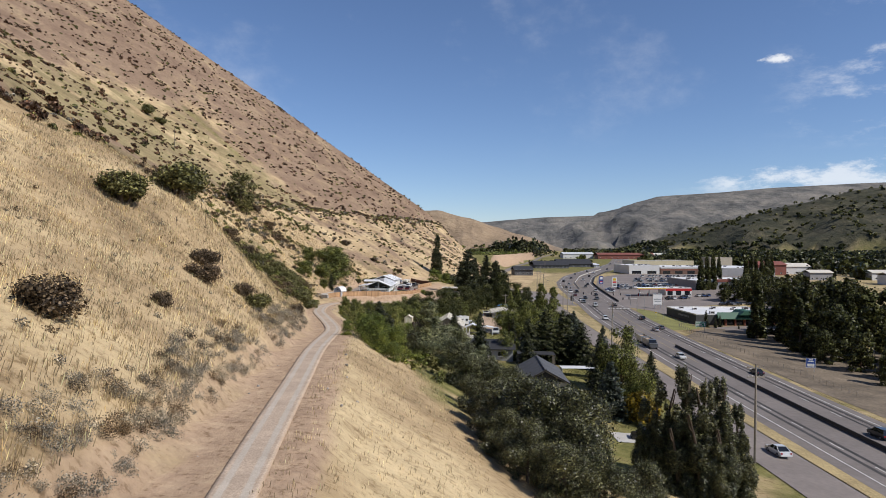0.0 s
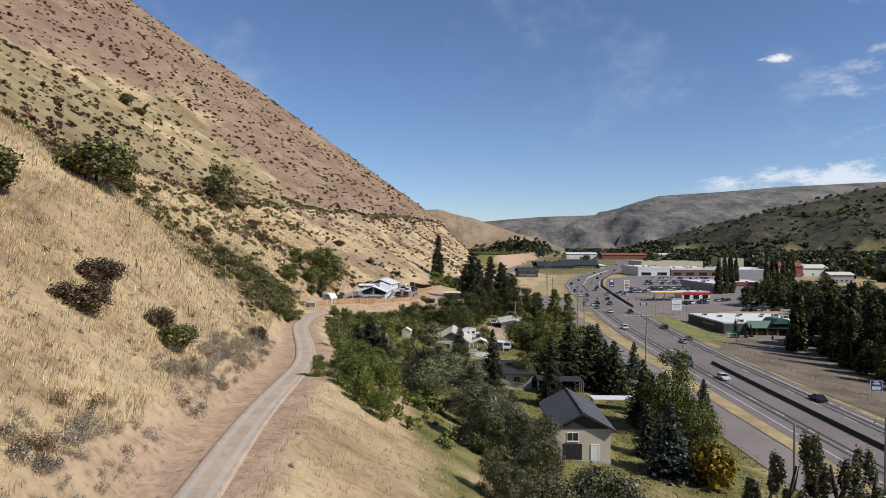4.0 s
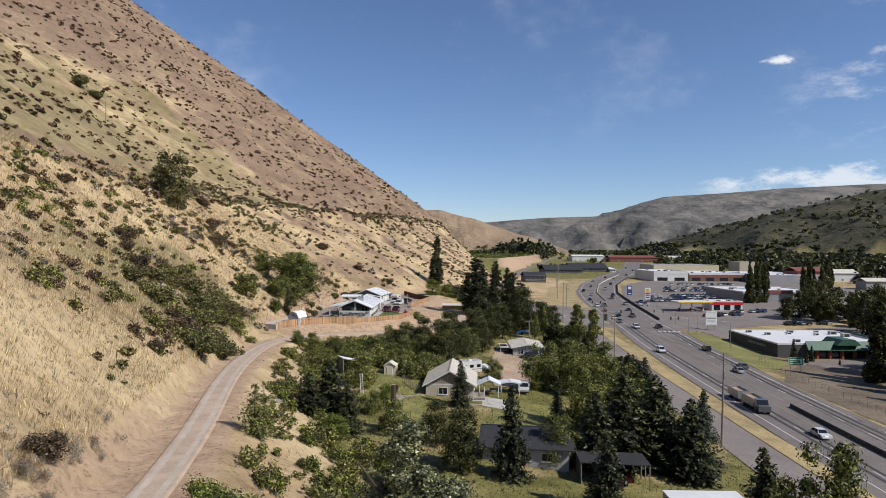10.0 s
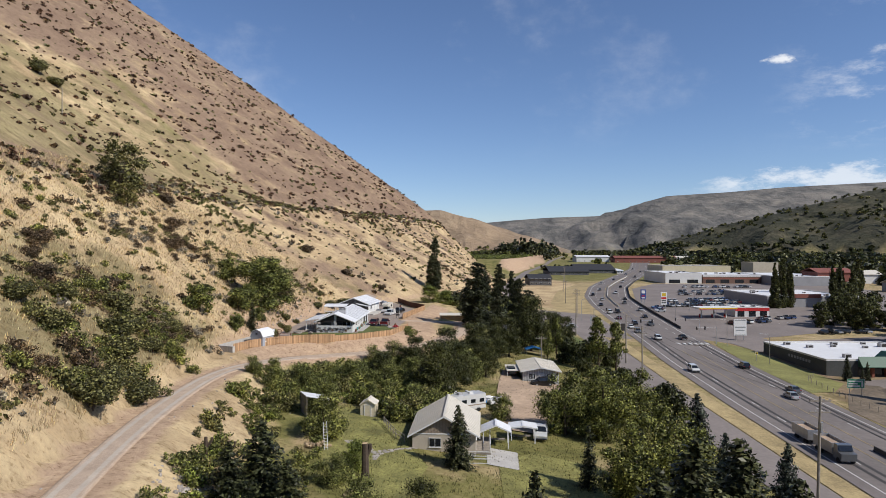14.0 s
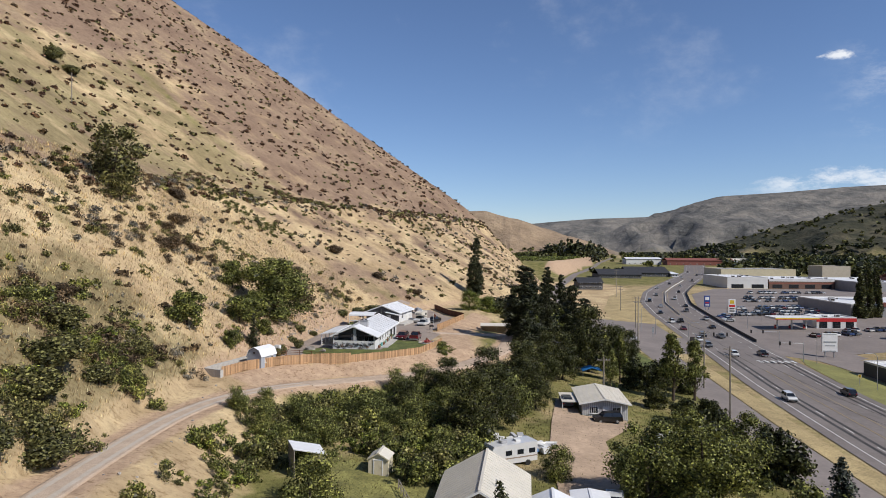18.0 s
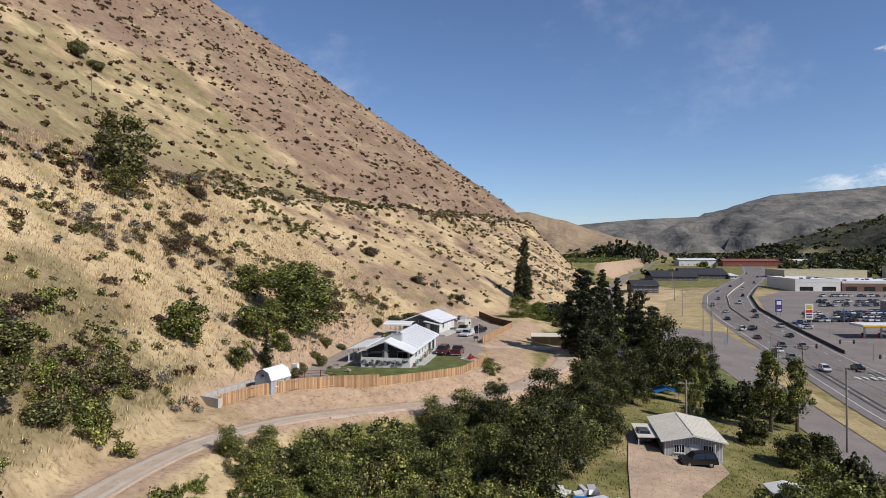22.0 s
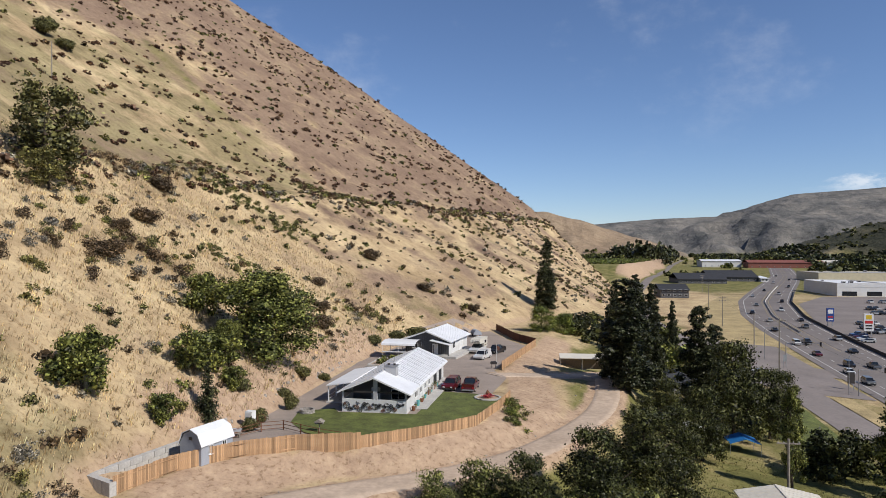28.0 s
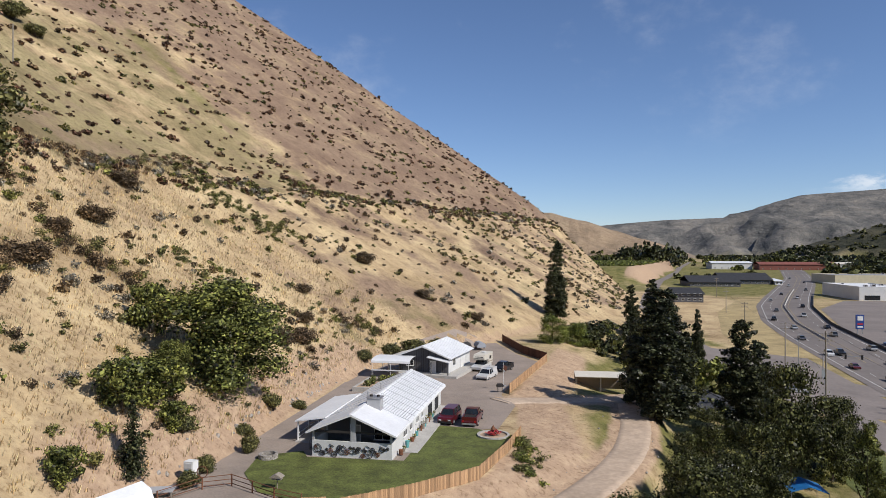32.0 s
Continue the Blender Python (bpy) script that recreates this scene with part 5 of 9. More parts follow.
mat("siding_cream", (0.62, 0.55, 0.40), 0.8, grain=0.5, vary=0.08, fine=6, fine_vary=0.06)
mat("siding_white", (0.62, 0.62, 0.61), 0.75, grain=0.5, vary=0.08, fine=6, fine_vary=0.06)
mat("shed_grey", (0.34, 0.36, 0.40), 0.75, grain=0.6, vary=0.08, fine=6, fine_vary=0.06)
mat("trim_dark", (0.035, 0.03, 0.028), 0.7, grain=1, vary=0.2)
mat("shadow_room", (0.022, 0.022, 0.024), 0.9, grain=0.6, vary=0.4)
mat("fence_cedar", (0.44, 0.27, 0.145), 0.85, grain=1.2, vary=0.22, fine=14, fine_vary=0.22, per_object=0.36, stretch=(1, 1, 0.2))
mat("fence_red", (0.13, 0.055, 0.035), 0.85, grain=1.2, vary=0.2, fine=14, fine_vary=0.2, per_object=0.2, stretch=(1, 1, 0.2))
mat("wood_grey", (0.27, 0.235, 0.195), 0.9, grain=2, vary=0.2, fine=14, fine_vary=0.2)
mat("rust", (0.17, 0.07, 0.036), 0.85, grain=2, vary=0.25, fine=12, fine_vary=0.2)
mat("iron", (0.045, 0.04, 0.04), 0.6, metal=0.5, grain=3, vary=0.3)
mat("steel", (0.45, 0.45, 0.46), 0.45, metal=0.7, grain=2, vary=0.12)
mat("stone", (0.33, 0.30, 0.27), 0.9, grain=1.5, vary=0.25, fine=9, fine_vary=0.2, per_object=0.25, bump=0.6)
mat("flower_red", (0.42, 0.04, 0.05), 0.7, grain=4, vary=0.4, fine=20, fine_vary=0.3)
mat("plastic_blue", (0.02, 0.16, 0.42), 0.5, grain=1, vary=0.15)
mat("plastic_teal", (0.12, 0.36, 0.36), 0.5, grain=1, vary=0.15)
mat("tarp_white", (0.66, 0.66, 0.64), 0.6, grain=0.6, vary=0.12)
mat("glass_dark", (0.016, 0.019, 0.023), 0.08, grain=1, vary=0.2, spec=0.6)
mat("brick_red", (0.27, 0.10, 0.07), 0.85, grain=0.8, vary=0.15, fine=8, fine_vary=0.15)
mat("log_cut", (0.42, 0.31, 0.19), 0.9, grain=3, vary=0.25, fine=15, fine_vary=0.2, per_object=0.25)


def window(parent, x, y, z, w, h, face="-y", sill=True, frame="white_paint", t=0.06):
    """A window set on a wall: frame, pane and sill. face: the wall's outward side."""
    s = Shape()
    ring = [(-w / 2 - 0.07, -w / 2, 0, h), (w / 2, w / 2 + 0.07, 0, h), (-w / 2 - 0.07, w / 2 + 0.07, -0.07, 0), (-w / 2 - 0.07, w / 2 + 0.07, h, h + 0.07), (-0.025, 0.025, 0, h)]
    for a, b, c, d in ring:
        s.box(a, b, -t, 0.02, c, d)
    p = Shape().box(-w / 2, w / 2, -t * 0.35, 0.0, 0, h)
    turn = {"-y": 0, "+x": 90, "+y": 180, "-x": -90}[face]
    win = part("window", s, MATS[frame], parent)
    win.matrix_local = pose(x, y, z, 0, 0, turn)
    part("pane", p, MATS["glass_dark"], win)
    if sill:
        part("sill", Shape().box(-w / 2 - 0.12, w / 2 + 0.12, -t - 0.07, 0.0, -0.12, -0.07), MATS[frame], win)
    return win


def door(parent, x, y, z, w, h, face="-y", material="white_paint", name="door", handle=True):
    turn = {"-y": 0, "+x": 90, "+y": 180, "-x": -90}[face]
    d = part(name, Shape().box(-w / 2, w / 2, -0.06, 0.0, 0, h), MATS[material], parent)
    d.matrix_local = pose(x, y, z, 0, 0, turn)
    part("door_frame", Shape().box(-w / 2 - 0.1, -w / 2, -0.08, 0.0, 0, h + 0.1).box(w / 2, w / 2 + 0.1, -0.08, 0, 0, h + 0.1).box(-w / 2, w / 2, -0.08, 0, h, h + 0.1), MATS["white_paint"], d)
    if handle:
        part("handle", Shape().box(w / 2 - 0.16, w / 2 - 0.08, -0.11, -0.06, 1.0, 1.06), MATS["steel"], d)
    return d


def gable_roof(parent, w, y0, y1, eave, rise, over=0.45, thick=0.16, roof="roof_white", ridge_x=0.0, ribs=0.0, rib_mat=None, fascia="white_paint"):
    """Two sloping slabs over a width w from y0 to y1, with fascia boards; ribs: their spacing."""
    k = rise / (w / 2)
    for side, nm in ((-1, "roof"), (1, "roof")):
        xo, zo = side * (w / 2 + over), eave - k * over
        out = [(ridge_x, eave + rise), (xo, zo), (xo, zo + thick), (ridge_x, eave + rise + thick)]
        r = part(nm, Shape().prism(out if side < 0 else out[::-1], y0, y1), MATS[roof], parent)
        if ribs:
            s = Shape()
            for yy in np.arange(y0 + 0.2, y1 - 0.05, ribs):
                o2 = [(ridge_x, eave + rise + thick), (xo, zo + thick), (xo, zo + thick + 0.045), (ridge_x, eave + rise + thick + 0.045)]
                s.prism(o2 if side < 0 else o2[::-1], yy, yy + 0.06)
            part("roof_rib", s, MATS[rib_mat or roof], r)
    for yy in (y0 - 0.05, y1):
        o = [(-w / 2 - over, eave - k * over - 0.06), (ridge_x, eave + rise - 0.06), (w / 2 + over, eave - k * over - 0.06), (w / 2 + over, eave - k * over + thick), (ridge_x, eave + rise + thick + 0.02),
             (-w / 2 - over, eave - k * over + thick)]
        part("fascia", Shape().prism(o, yy, yy + 0.05), MATS[fascia], parent)
    part("ridge_cap", Shape().box(ridge_x - 0.14, ridge_x + 0.14, y0, y1, eave + rise + thick - 0.03, eave + rise + thick + 0.05), MATS[roof], parent)


def gable_walls(parent, w, y0, y1, eave, rise, material, base=-0.6, gable=None, plinth=True):
    t = 0.2
    part("side_wall", Shape().box(-w / 2, -w / 2 + t, y0, y1, base, eave), MATS[material], parent)
    part("side_wall", Shape().box(w / 2 - t, w / 2, y0, y1, base, eave), MATS[material], parent)
    for a, b in ((y0, y0 + t), (y1 - t, y1)):
        part("end_wall", Shape().box(-w / 2 + t, w / 2 - t, a, b, base, eave), MATS[material], parent)
        g = Shape().prism([(-w / 2 + t, eave), (w / 2 - t, eave), (0, eave + rise * (1 - 2 * t / w))], a + 0.004, b - 0.004)
        part("gable", g, MATS[gable or material], parent)
    if plinth:
        part("plinth", Shape().box(-w / 2 - 0.06, w / 2 + 0.06, y0 - 0.06, y1 + 0.06, base - 0.4, 0.12), MATS["concrete"], parent)


def battens(parent, w, y, z0, eave, rise, step, material, face=-1):
    for u in np.arange(-w / 2 + step / 2, w / 2, step):
        s = Shape().box(u - 0.03, u + 0.03, y - 0.03 if face < 0 else y, y if face < 0 else y + 0.03, z0, eave + rise * (1 - abs(u) / (w / 2)) - 0.1)
        part("batten", s, MATS[material], parent)


# ---- the long white-roofed house on the bench ----
PZ = 10.15


def long_house():
    h = thing("house", "long single-storey grey house with white metal roof, porch and chimney", "house", "", -22.7, 247.3, PZ, -2.3)
    w, eave, rise, n = 8.6, 2.75, 1.75, 26.0
    t = 0.2
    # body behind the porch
    # paler siding on the east wall puts the sunlight there into its colour
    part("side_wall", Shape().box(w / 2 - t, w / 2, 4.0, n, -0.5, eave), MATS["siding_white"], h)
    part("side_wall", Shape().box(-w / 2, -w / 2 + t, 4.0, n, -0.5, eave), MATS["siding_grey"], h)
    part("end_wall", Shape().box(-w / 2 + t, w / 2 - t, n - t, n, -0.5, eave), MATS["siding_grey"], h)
    # dark siding here and on the porch-side gable stands for porch shade
    part("porch_back_wall", Shape().box(-w / 2 + t, w / 2 - t, 4.0, 4.2, -0.5, eave), MATS["siding_dark"], h)
    part("gable", Shape().prism([(-w / 2 + t, eave), (w / 2 - t, eave), (0, eave + rise * 0.95)], n - t + 0.004, n - 0.004), MATS["siding_grey"], h)
    part("gable", Shape().prism([(-w / 2 + t, eave), (w / 2 - t, eave), (0, eave + rise * 0.95)], 4.0, 4.196), MATS["siding_dark"], h)
    part("plinth", Shape().box(-w / 2 - 0.05, w / 2 + 0.05, -0.05, n + 0.05, -0.9, 0.08), MATS["concrete"], h)
    part("porch_floor", Shape().box(-w / 2 + t, w / 2 - t, 0.2, 4.0, 0.1, 0.25), MATS["concrete"], h)
    # porch: low parapet hung with old wheels and tools, posts, back wall painted dark for the shade
    low = part("parapet", Shape().box(-w / 2, w / 2, 0.0, 0.2, -0.5, 1.7), MATS["siding_white"], h, "whitewashed low wall hung with old wheels and tools")
    part("parapet", Shape().box(w / 2 - t, w / 2, 0.2, 4.0, -0.5, 1.7), MATS["siding_white"], h)
    part("parapet", Shape().box(-w / 2, -w / 2 + t, 0.2, 4.0, -0.5, 1.7), MATS["siding_white"], h)
    for x in (-w / 2 + 0.1, 0.15, w / 2 - 0.1):
        part("post", Shape().box(x - (0.28 if abs(x) < 1 else 0.1), x + (0.28 if abs(x) < 1 else 0.1), 0.02, 0.18, 1.7, eave + (rise * 0.93 if abs(x) < 1 else 0)), MATS["siding_grey"], h)
    part("beam", Shape().box(-w / 2, w / 2, 0.03, 0.17, eave - 0.22, eave), MATS["trim_dark"], h)
    door(h, -0.9, 3.99, 0.25, 1.0, 2.1, "-y", "siding_grey")
    window(h, 2.2, 3.99, 1.0, 1.8, 1.2, "-y")
    r = np.random.RandomState(3)
    for k in range(24):
        x, z = -3.95 + 0.34 * k + r.uniform(-0.1, 0.1), r.uniform(0.3, 1.4)
        rad = min(r.choice([0.14, 0.2, 0.26, 0.42]), z - 0.02)
        wheel = Shape().ring((x, -0.06, z), rad, 0.035)
        for j in range(4):
            a = j * 0.785
            wheel.tube([(x - rad * math.cos(a), -0.06, z - rad * math.sin(a)), (x + rad * math.cos(a), -0.06, z + rad * math.sin(a))], [0.016, 0.016], 4)
        part("wheel_ornament", wheel, MATS["iron" if k % 5 else "rust"], low)
    for k in range(18):
        x, z, a = r.uniform(-3.9, 3.6), r.uniform(0.3, 1.2), r.uniform(0, 3.1)
        part("old_tool", Shape().tube([(x, -0.05, z), (x + 0.5 * math.cos(a), -0.05, z + 0.5 * math.sin(a))], [0.035, 0.025], 4), MATS["iron"], low)
    # roofs: plain white over the porch, ribbed behind
    gable_roof(h, w, -0.5, 5.2, eave, rise, 0.55, 0.14, "roof_white")
    gable_roof(h, w, 5.25, n + 0.5, eave + 0.02, rise, 0.55, 0.14, "roof_white", ribs=2.4, rib_mat="roof_ribbed")
    # snow rails: rows across the sunny slope
    k = rise / (w / 2)
    for j in range(16):
        u = 0.35 + j * 0.28
        z = eave + rise - k * u + 0.17
        part("roof_batten", Shape().box(u - 0.045, u + 0.045, 5.6, n + 0.2, z - 0.02, z + 0.03), MATS["roof_ribbed"], h)
    ch = part("chimney", Shape().box(0.2, 1.75, 4.6, 5.7, eave + 0.6, eave + rise + 0.75), MATS["siding_grey"], h, "boxed grey chimney")
    part("chimney_cap", Shape().box(0.1, 1.85, 4.5, 5.8, eave + rise + 0.75, eave + rise + 0.85), MATS["steel"], ch)
    for u in (0.55, 1.35):
        part("flue", Shape().tube([(u, 5.15, eave + rise + 0.85), (u, 5.15, eave + rise + 1.05)], [0.16, 0.16], 8), MATS["iron"], ch)
    for yy in (9.5, 15.0):
        part("vent_pipe", Shape().tube([(-1.2, yy, eave + rise - 0.6), (-1.2, yy, eave + rise + 0.35)], [0.06, 0.06], 6), MATS["steel"], h)
    part("antenna", Shape().tube([(1.4, 22, eave + rise - 0.6), (1.4, 22, eave + rise + 1.6)], [0.03, 0.02], 5), MATS["steel"], h)
    # east side: windows and two garage openings, near-black panels painted for the shade inside
    for yy, ww in ((5.4, 1.6), (8.2, 1.2), (11.4, 1.2), (14.0, 1.0)):
        window(h, w / 2, yy, 1.15, ww, 1.1, "+x")
    door(h, w / 2, 9.8, 0.1, 0.95, 2.05, "+x")
    for yy in (18.4, 22.6):
        g = part("garage_opening", Shape().box(-1.35, 1.35, -0.05, 0.0, 0, 2.3), MATS["shadow_room"], h, "open garage doorway as a near-black panel, its inner shade painted")
        g.matrix_local = pose(w / 2, yy, 0.05, 0, 0, 90)
        part("door_frame", Shape().box(-1.5, -1.35, -0.1, 0.02, 0, 2.45).box(1.35, 1.5, -0.1, 0.02, 0, 2.45).box(-1.35, 1.35, -0.1, 0.02, 2.3, 2.45), MATS["white_paint"], g)
    part("gutter", Shape().box(w / 2 + 0.55, w / 2 + 0.68, -0.4, n + 0.4, eave - 0.32, eave - 0.2), MATS["white_paint"], h)
    # west wing: low white roof on posts over a terrace
    part("wing_roof", Shape().prism([(-w / 2 - 0.3, eave + 0.05), (-w / 2 - 3.9, eave - 0.5), (-w / 2 - 3.9, eave - 0.36), (-w / 2 - 0.3, eave + 0.19)], 4.6, 17.5), MATS["roof_white"], h, "low white lean-to roof")
    for yy in (4.9, 8.0, 11.1, 14.2, 17.1):
        part("wing_post", Shape().box(-w / 2 - 3.75, -w / 2 - 3.61, yy, yy + 0.14, -0.3, eave - 0.45), MATS["white_paint"], h)
    part("wing_rail", Shape().box(-w / 2 - 3.72, -w / 2 - 3.64, 4.9, 17.1, 0.85, 0.93).box(-w / 2 - 3.72, -w / 2 - 3.64, 4.9, 17.1, 0.4, 0.46), MATS["white_paint"], h)
    part("wing_floor", Shape().box(-w / 2 - 3.9, -w / 2, 4.6, 17.5, -0.6, 0.1), MATS["concrete"], h)
    part("terrace_steps", Shape().box(-w / 2 - 1.2, -w / 2 - 0.1, 2.2, 3.9, -0.3, 0.15).box(-w / 2 - 0.9, -w / 2 - 0.1, 2.5, 3.9, 0.15, 0.35), MATS["wood_grey"], h)
    part("stair_rail", Shape().tube([(-w / 2 - 1.2, 2.2, 1.0), (-w / 2 - 0.2, 3.9, 1.25)], [0.04, 0.04], 5).tube([(-w / 2 - 1.2, 2.2, -0.3), (-w / 2 - 1.2, 2.2, 1.0)], [0.04, 0.04], 5), MATS["wood_grey"], h)
    # pots, boxes and buckets left along the sunny wall
    for k in range(16):
        yy, ww, hh = 2.2 + 1.15 * k + r.uniform(-0.3, 0.3), r.uniform(0.12, 0.28), r.uniform(0.25, 0.75)
        pot = part("flower_pot", Shape().tube([(w / 2 + 0.45, yy, 0.06), (w / 2 + 0.45, yy, 0.06 + hh)], [ww * 0.75, ww], 8), MATS[("rust", "wood_grey", "plastic_teal", "concrete")[k % 4]], h)
        if k % 2:
            part("pot_plant", quads_mesh("pot_plant", crown_cloud([(w / 2 + 0.45, yy, 0.2 + hh, ww * 1.2, 1.0)], 60, 0.09, r), MATS["leaf_bush"]), None, pot)
    # kerbed walk along the sunny side
    part("walk", Shape().box(w / 2 + 0.02, w / 2 + 2.0, 3.0, n - 1, -0.35, 0.06), MATS["concrete"], h, "pale concrete walk beside the wall")


long_house()


def workshop():
    h = thing("workshop", "dark grey workshop with a white metal roof and small porch", "building", "", -24.4, 298.6, 9.85, -10.5)
    w, eave, rise, n = 9.4, 2.9, 1.75, 13.0
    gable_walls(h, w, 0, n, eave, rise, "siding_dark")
    # pale skin over the dark east wall: sunlight on that side painted in
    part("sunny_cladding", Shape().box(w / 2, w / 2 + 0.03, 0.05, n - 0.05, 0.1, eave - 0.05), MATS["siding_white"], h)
    battens(h, w, 0, 0.1, eave, rise, 0.45, "trim_dark")
    gable_roof(h, w, -0.7, n + 0.6, eave, rise, 0.7, 0.16, "roof_white", ribs=0.9)
    part("porch_roof", Shape().prism([(1.2, 2.95), (5.4, 2.15), (5.4, 2.29), (1.2, 3.09)], -1.7, 0.02), MATS["roof_white"], h, "white porch roof sloping to one side")
    for x in (2.0, 5.1):
        part("porch_post", Shape().box(x - 0.1, x + 0.1, -1.6, -1.4, -0.4, 2.15), MATS["siding_dark"], h)
    door(h, 1.8, 0, 0.05, 0.95, 2.05)
    window(h, -2.6, 0, 1.2, 1.2, 0.9)
    window(h, w / 2 + 0.03, 3.2, 1.1, 1.3, 1.1, "+x")
    door(h, w / 2 + 0.03, 8.4, 0.05, 2.8, 2.4, "+x", "white_paint", "garage_door")
    part("lean_to_roof", Shape().prism([(-w / 2 - 2.6, 2.3), (-w / 2 - 0.7, 2.75), (-w / 2 - 0.7, 2.85), (-w / 2 - 2.6, 2.4)][::-1], 0.5, 8.0), MATS["roof_cream"], h, "small greenhouse lean-to roof")
    for yy in (0.7, 4.2, 7.8):
        part("lean_to_post", Shape().box(-w / 2 - 2.5, -w / 2 - 2.4, yy, yy + 0.1, -0.4, 2.3), MATS["white_paint"], h)
    part("slab", Shape().box(-w / 2 - 0.5, w / 2 + 2.2, -2.2, n, -0.5, 0.03), MATS["concrete"], h)


workshop()


def canopy():
    c = thing("carport", "white metal carport canopy on thin posts", "carport", "", -29.4, 297.6, 9.95, -3)
    arch = [(-3.4, 2.15), (-3.3, 2.5), (-2.2, 2.78), (0, 2.9), (2.2, 2.78), (3.3, 2.5), (3.4, 2.15)]
    s = Shape()
    outer = [(y * 0.95, z) for y, z in arch]
    s.prism([(u, w) for u, w in outer] + [(u * 0.985, w - 0.06) for u, w in outer[::-1]], -3.5, 3.5, "x")
    part("cover", s, MATS["roof_white"], c)
    for x in (-3.3, 0, 3.3):
        for y in (-3.1, 3.1):
            part("post", Shape().tube([(x, y, -0.3), (x, y, 2.3)], [0.05, 0.05], 6), MATS["white_paint"], c)
    part("lower_rail", Shape().box(-3.4, 3.4, -3.2, -3.1, 0.75, 0.95), MATS["white_paint"], c)


canopy()


def barn_shed():
    s = thing("garden_shed", "small grey gambrel shed with a white roof", "shed", "", -34.9, 223.6, 10.45, -17)
    w, n = 2.75, 4.2
    prof = [(-w / 2, 0), (-w / 2, 1.95), (-0.95, 2.85), (0, 3.25), (0.95, 2.85), (w / 2, 1.95), (w / 2, 0)]
    part("body", Shape().prism(prof[::-1], 0, n), MATS["shed_grey"], s)
    o = [(-w / 2 - 0.14, 1.82), (-1.0, 2.92), (0, 3.36), (1.0, 2.92), (w / 2 + 0.14, 1.82)]
    for a, b in zip(o[:-1], o[1:]):
        part("roof", Shape().prism([a, b, (b[0], b[1] + 0.08), (a[0], a[1] + 0.08)], -0.15, n + 0.15), MATS["roof_white"], s)
    for a, b in zip(o[:-1], o[1:]):
        part("trim", Shape().prism([(a[0], a[1] - 0.1), (b[0], b[1] - 0.1), b, a], -0.05, 0.0), MATS["trim_dark"], s)
    part("vent", Shape().box(-0.2, 0.2, -0.06, 0.0, 2.35, 2.65), MATS["trim_dark"], s)
    window(s, w / 2, 1.2, 0.95, 0.45, 0.75, "+x")
    window(s, w / 2, 3.0, 0.95, 0.45, 0.75, "+x")
    part("skid", Shape().box(-w / 2, w / 2, 0, n, -0.35, 0.0), MATS["wood_grey"], s)


barn_shed()

# ---- fences ----
FENCE = [(-36.9, 214.6), (-35.4, 221.2), (-31.6, 226.6), (-27, 229.8), (-20.4, 231.9), (-14.5, 236.9), (-9.1, 242.9), (-6.9, 252), (-5.7, 259)]


def board_fence(name, label, line, height, material, gap=0.0, board=0.3, posts=2.4, drop=0.0):
    f = thing(name, label, "fence", "", line[0][0], line[0][1], 0.0)
    f.matrix_world = Matrix.Identity(4)
    p = np.array(line, float)
    d = np.r_[0, np.cumsum(np.linalg.norm(np.diff(p, axis=0), axis=1))]
    step = board + gap
    me = Shape().box(-board / 2 + 0.008, board / 2 - 0.008, -0.012, 0.012, -0.25, height).mesh("board", MATS[material])
    rail = Shape()
    n = 0
    for s in np.arange(board / 2, d[-1], step):
        x, y = np.interp(s, d, p[:, 0]), np.interp(s, d, p[:, 1])
        x2, y2 = np.interp(min(s + 0.2, d[-1]), d, p[:, 0]), np.interp(min(s + 0.2, d[-1]), d, p[:, 1])
        x1, y1 = np.interp(s - 0.2, d, p[:, 0]), np.interp(s - 0.2, d, p[:, 1])
        b = new("board", me)
        b.parent = f
        b.matrix_local = Matrix.Translation((x, y, pad_level(x, y) - drop + RNG.normal(0, 0.02))) @ Matrix.Rotation(math.atan2(y2 - y1, x2 - x1) + RNG.normal(0, 0.012), 4, "Z")
        n += 1
    for s in np.arange(0.1, d[-1], posts):
        x, y = np.interp(s, d, p[:, 0]), np.interp(s, d, p[:, 1])
        z = pad_level(x, y) - drop
        part("post", Shape().box(x - 0.06, x + 0.06, y + 0.03, y + 0.15, z - 0.4, z + height - 0.1), MATS[material], f)
        s2 = min(s + posts, d[-1])
        q = (np.interp(s2, d, p[:, 0]), np.interp(s2, d, p[:, 1]))
        for u in (0.35, height - 0.3):
            part("rail", Shape().tube([(x, y + 0.06, z + u), (q[0], q[1] + 0.06, pad_level(*q) - drop + u)], [0.04, 0.04], 4), MATS[material], f)
    return f


def pad_level(x, y):
    return float(lerp_rows(y, BENCH))


board_fence("fence", "new orange-brown cedar board fence along the bench", FENCE[4:], 1.5, "fence_cedar", board=0.2, drop=0.25)
board_fence("fence", "taller run of orange cedar fence beside the shed", FENCE[:5], 1.8, "fence_cedar", board=0.2, drop=0.2)
board_fence("fence", "orange cedar board fence beside the parking area", [(-8.3, 284), (-5.7, 300), (-2.4, 320.5)], 1.85, "fence_cedar", board=0.2, drop=0.3)
board_fence("fence", "dark reddish-brown board fence at the end of the yard", [(-2.4, 320.5), (-7.6, 329), (-13.2, 346)], 1.75, "fence_red", board=0.3)

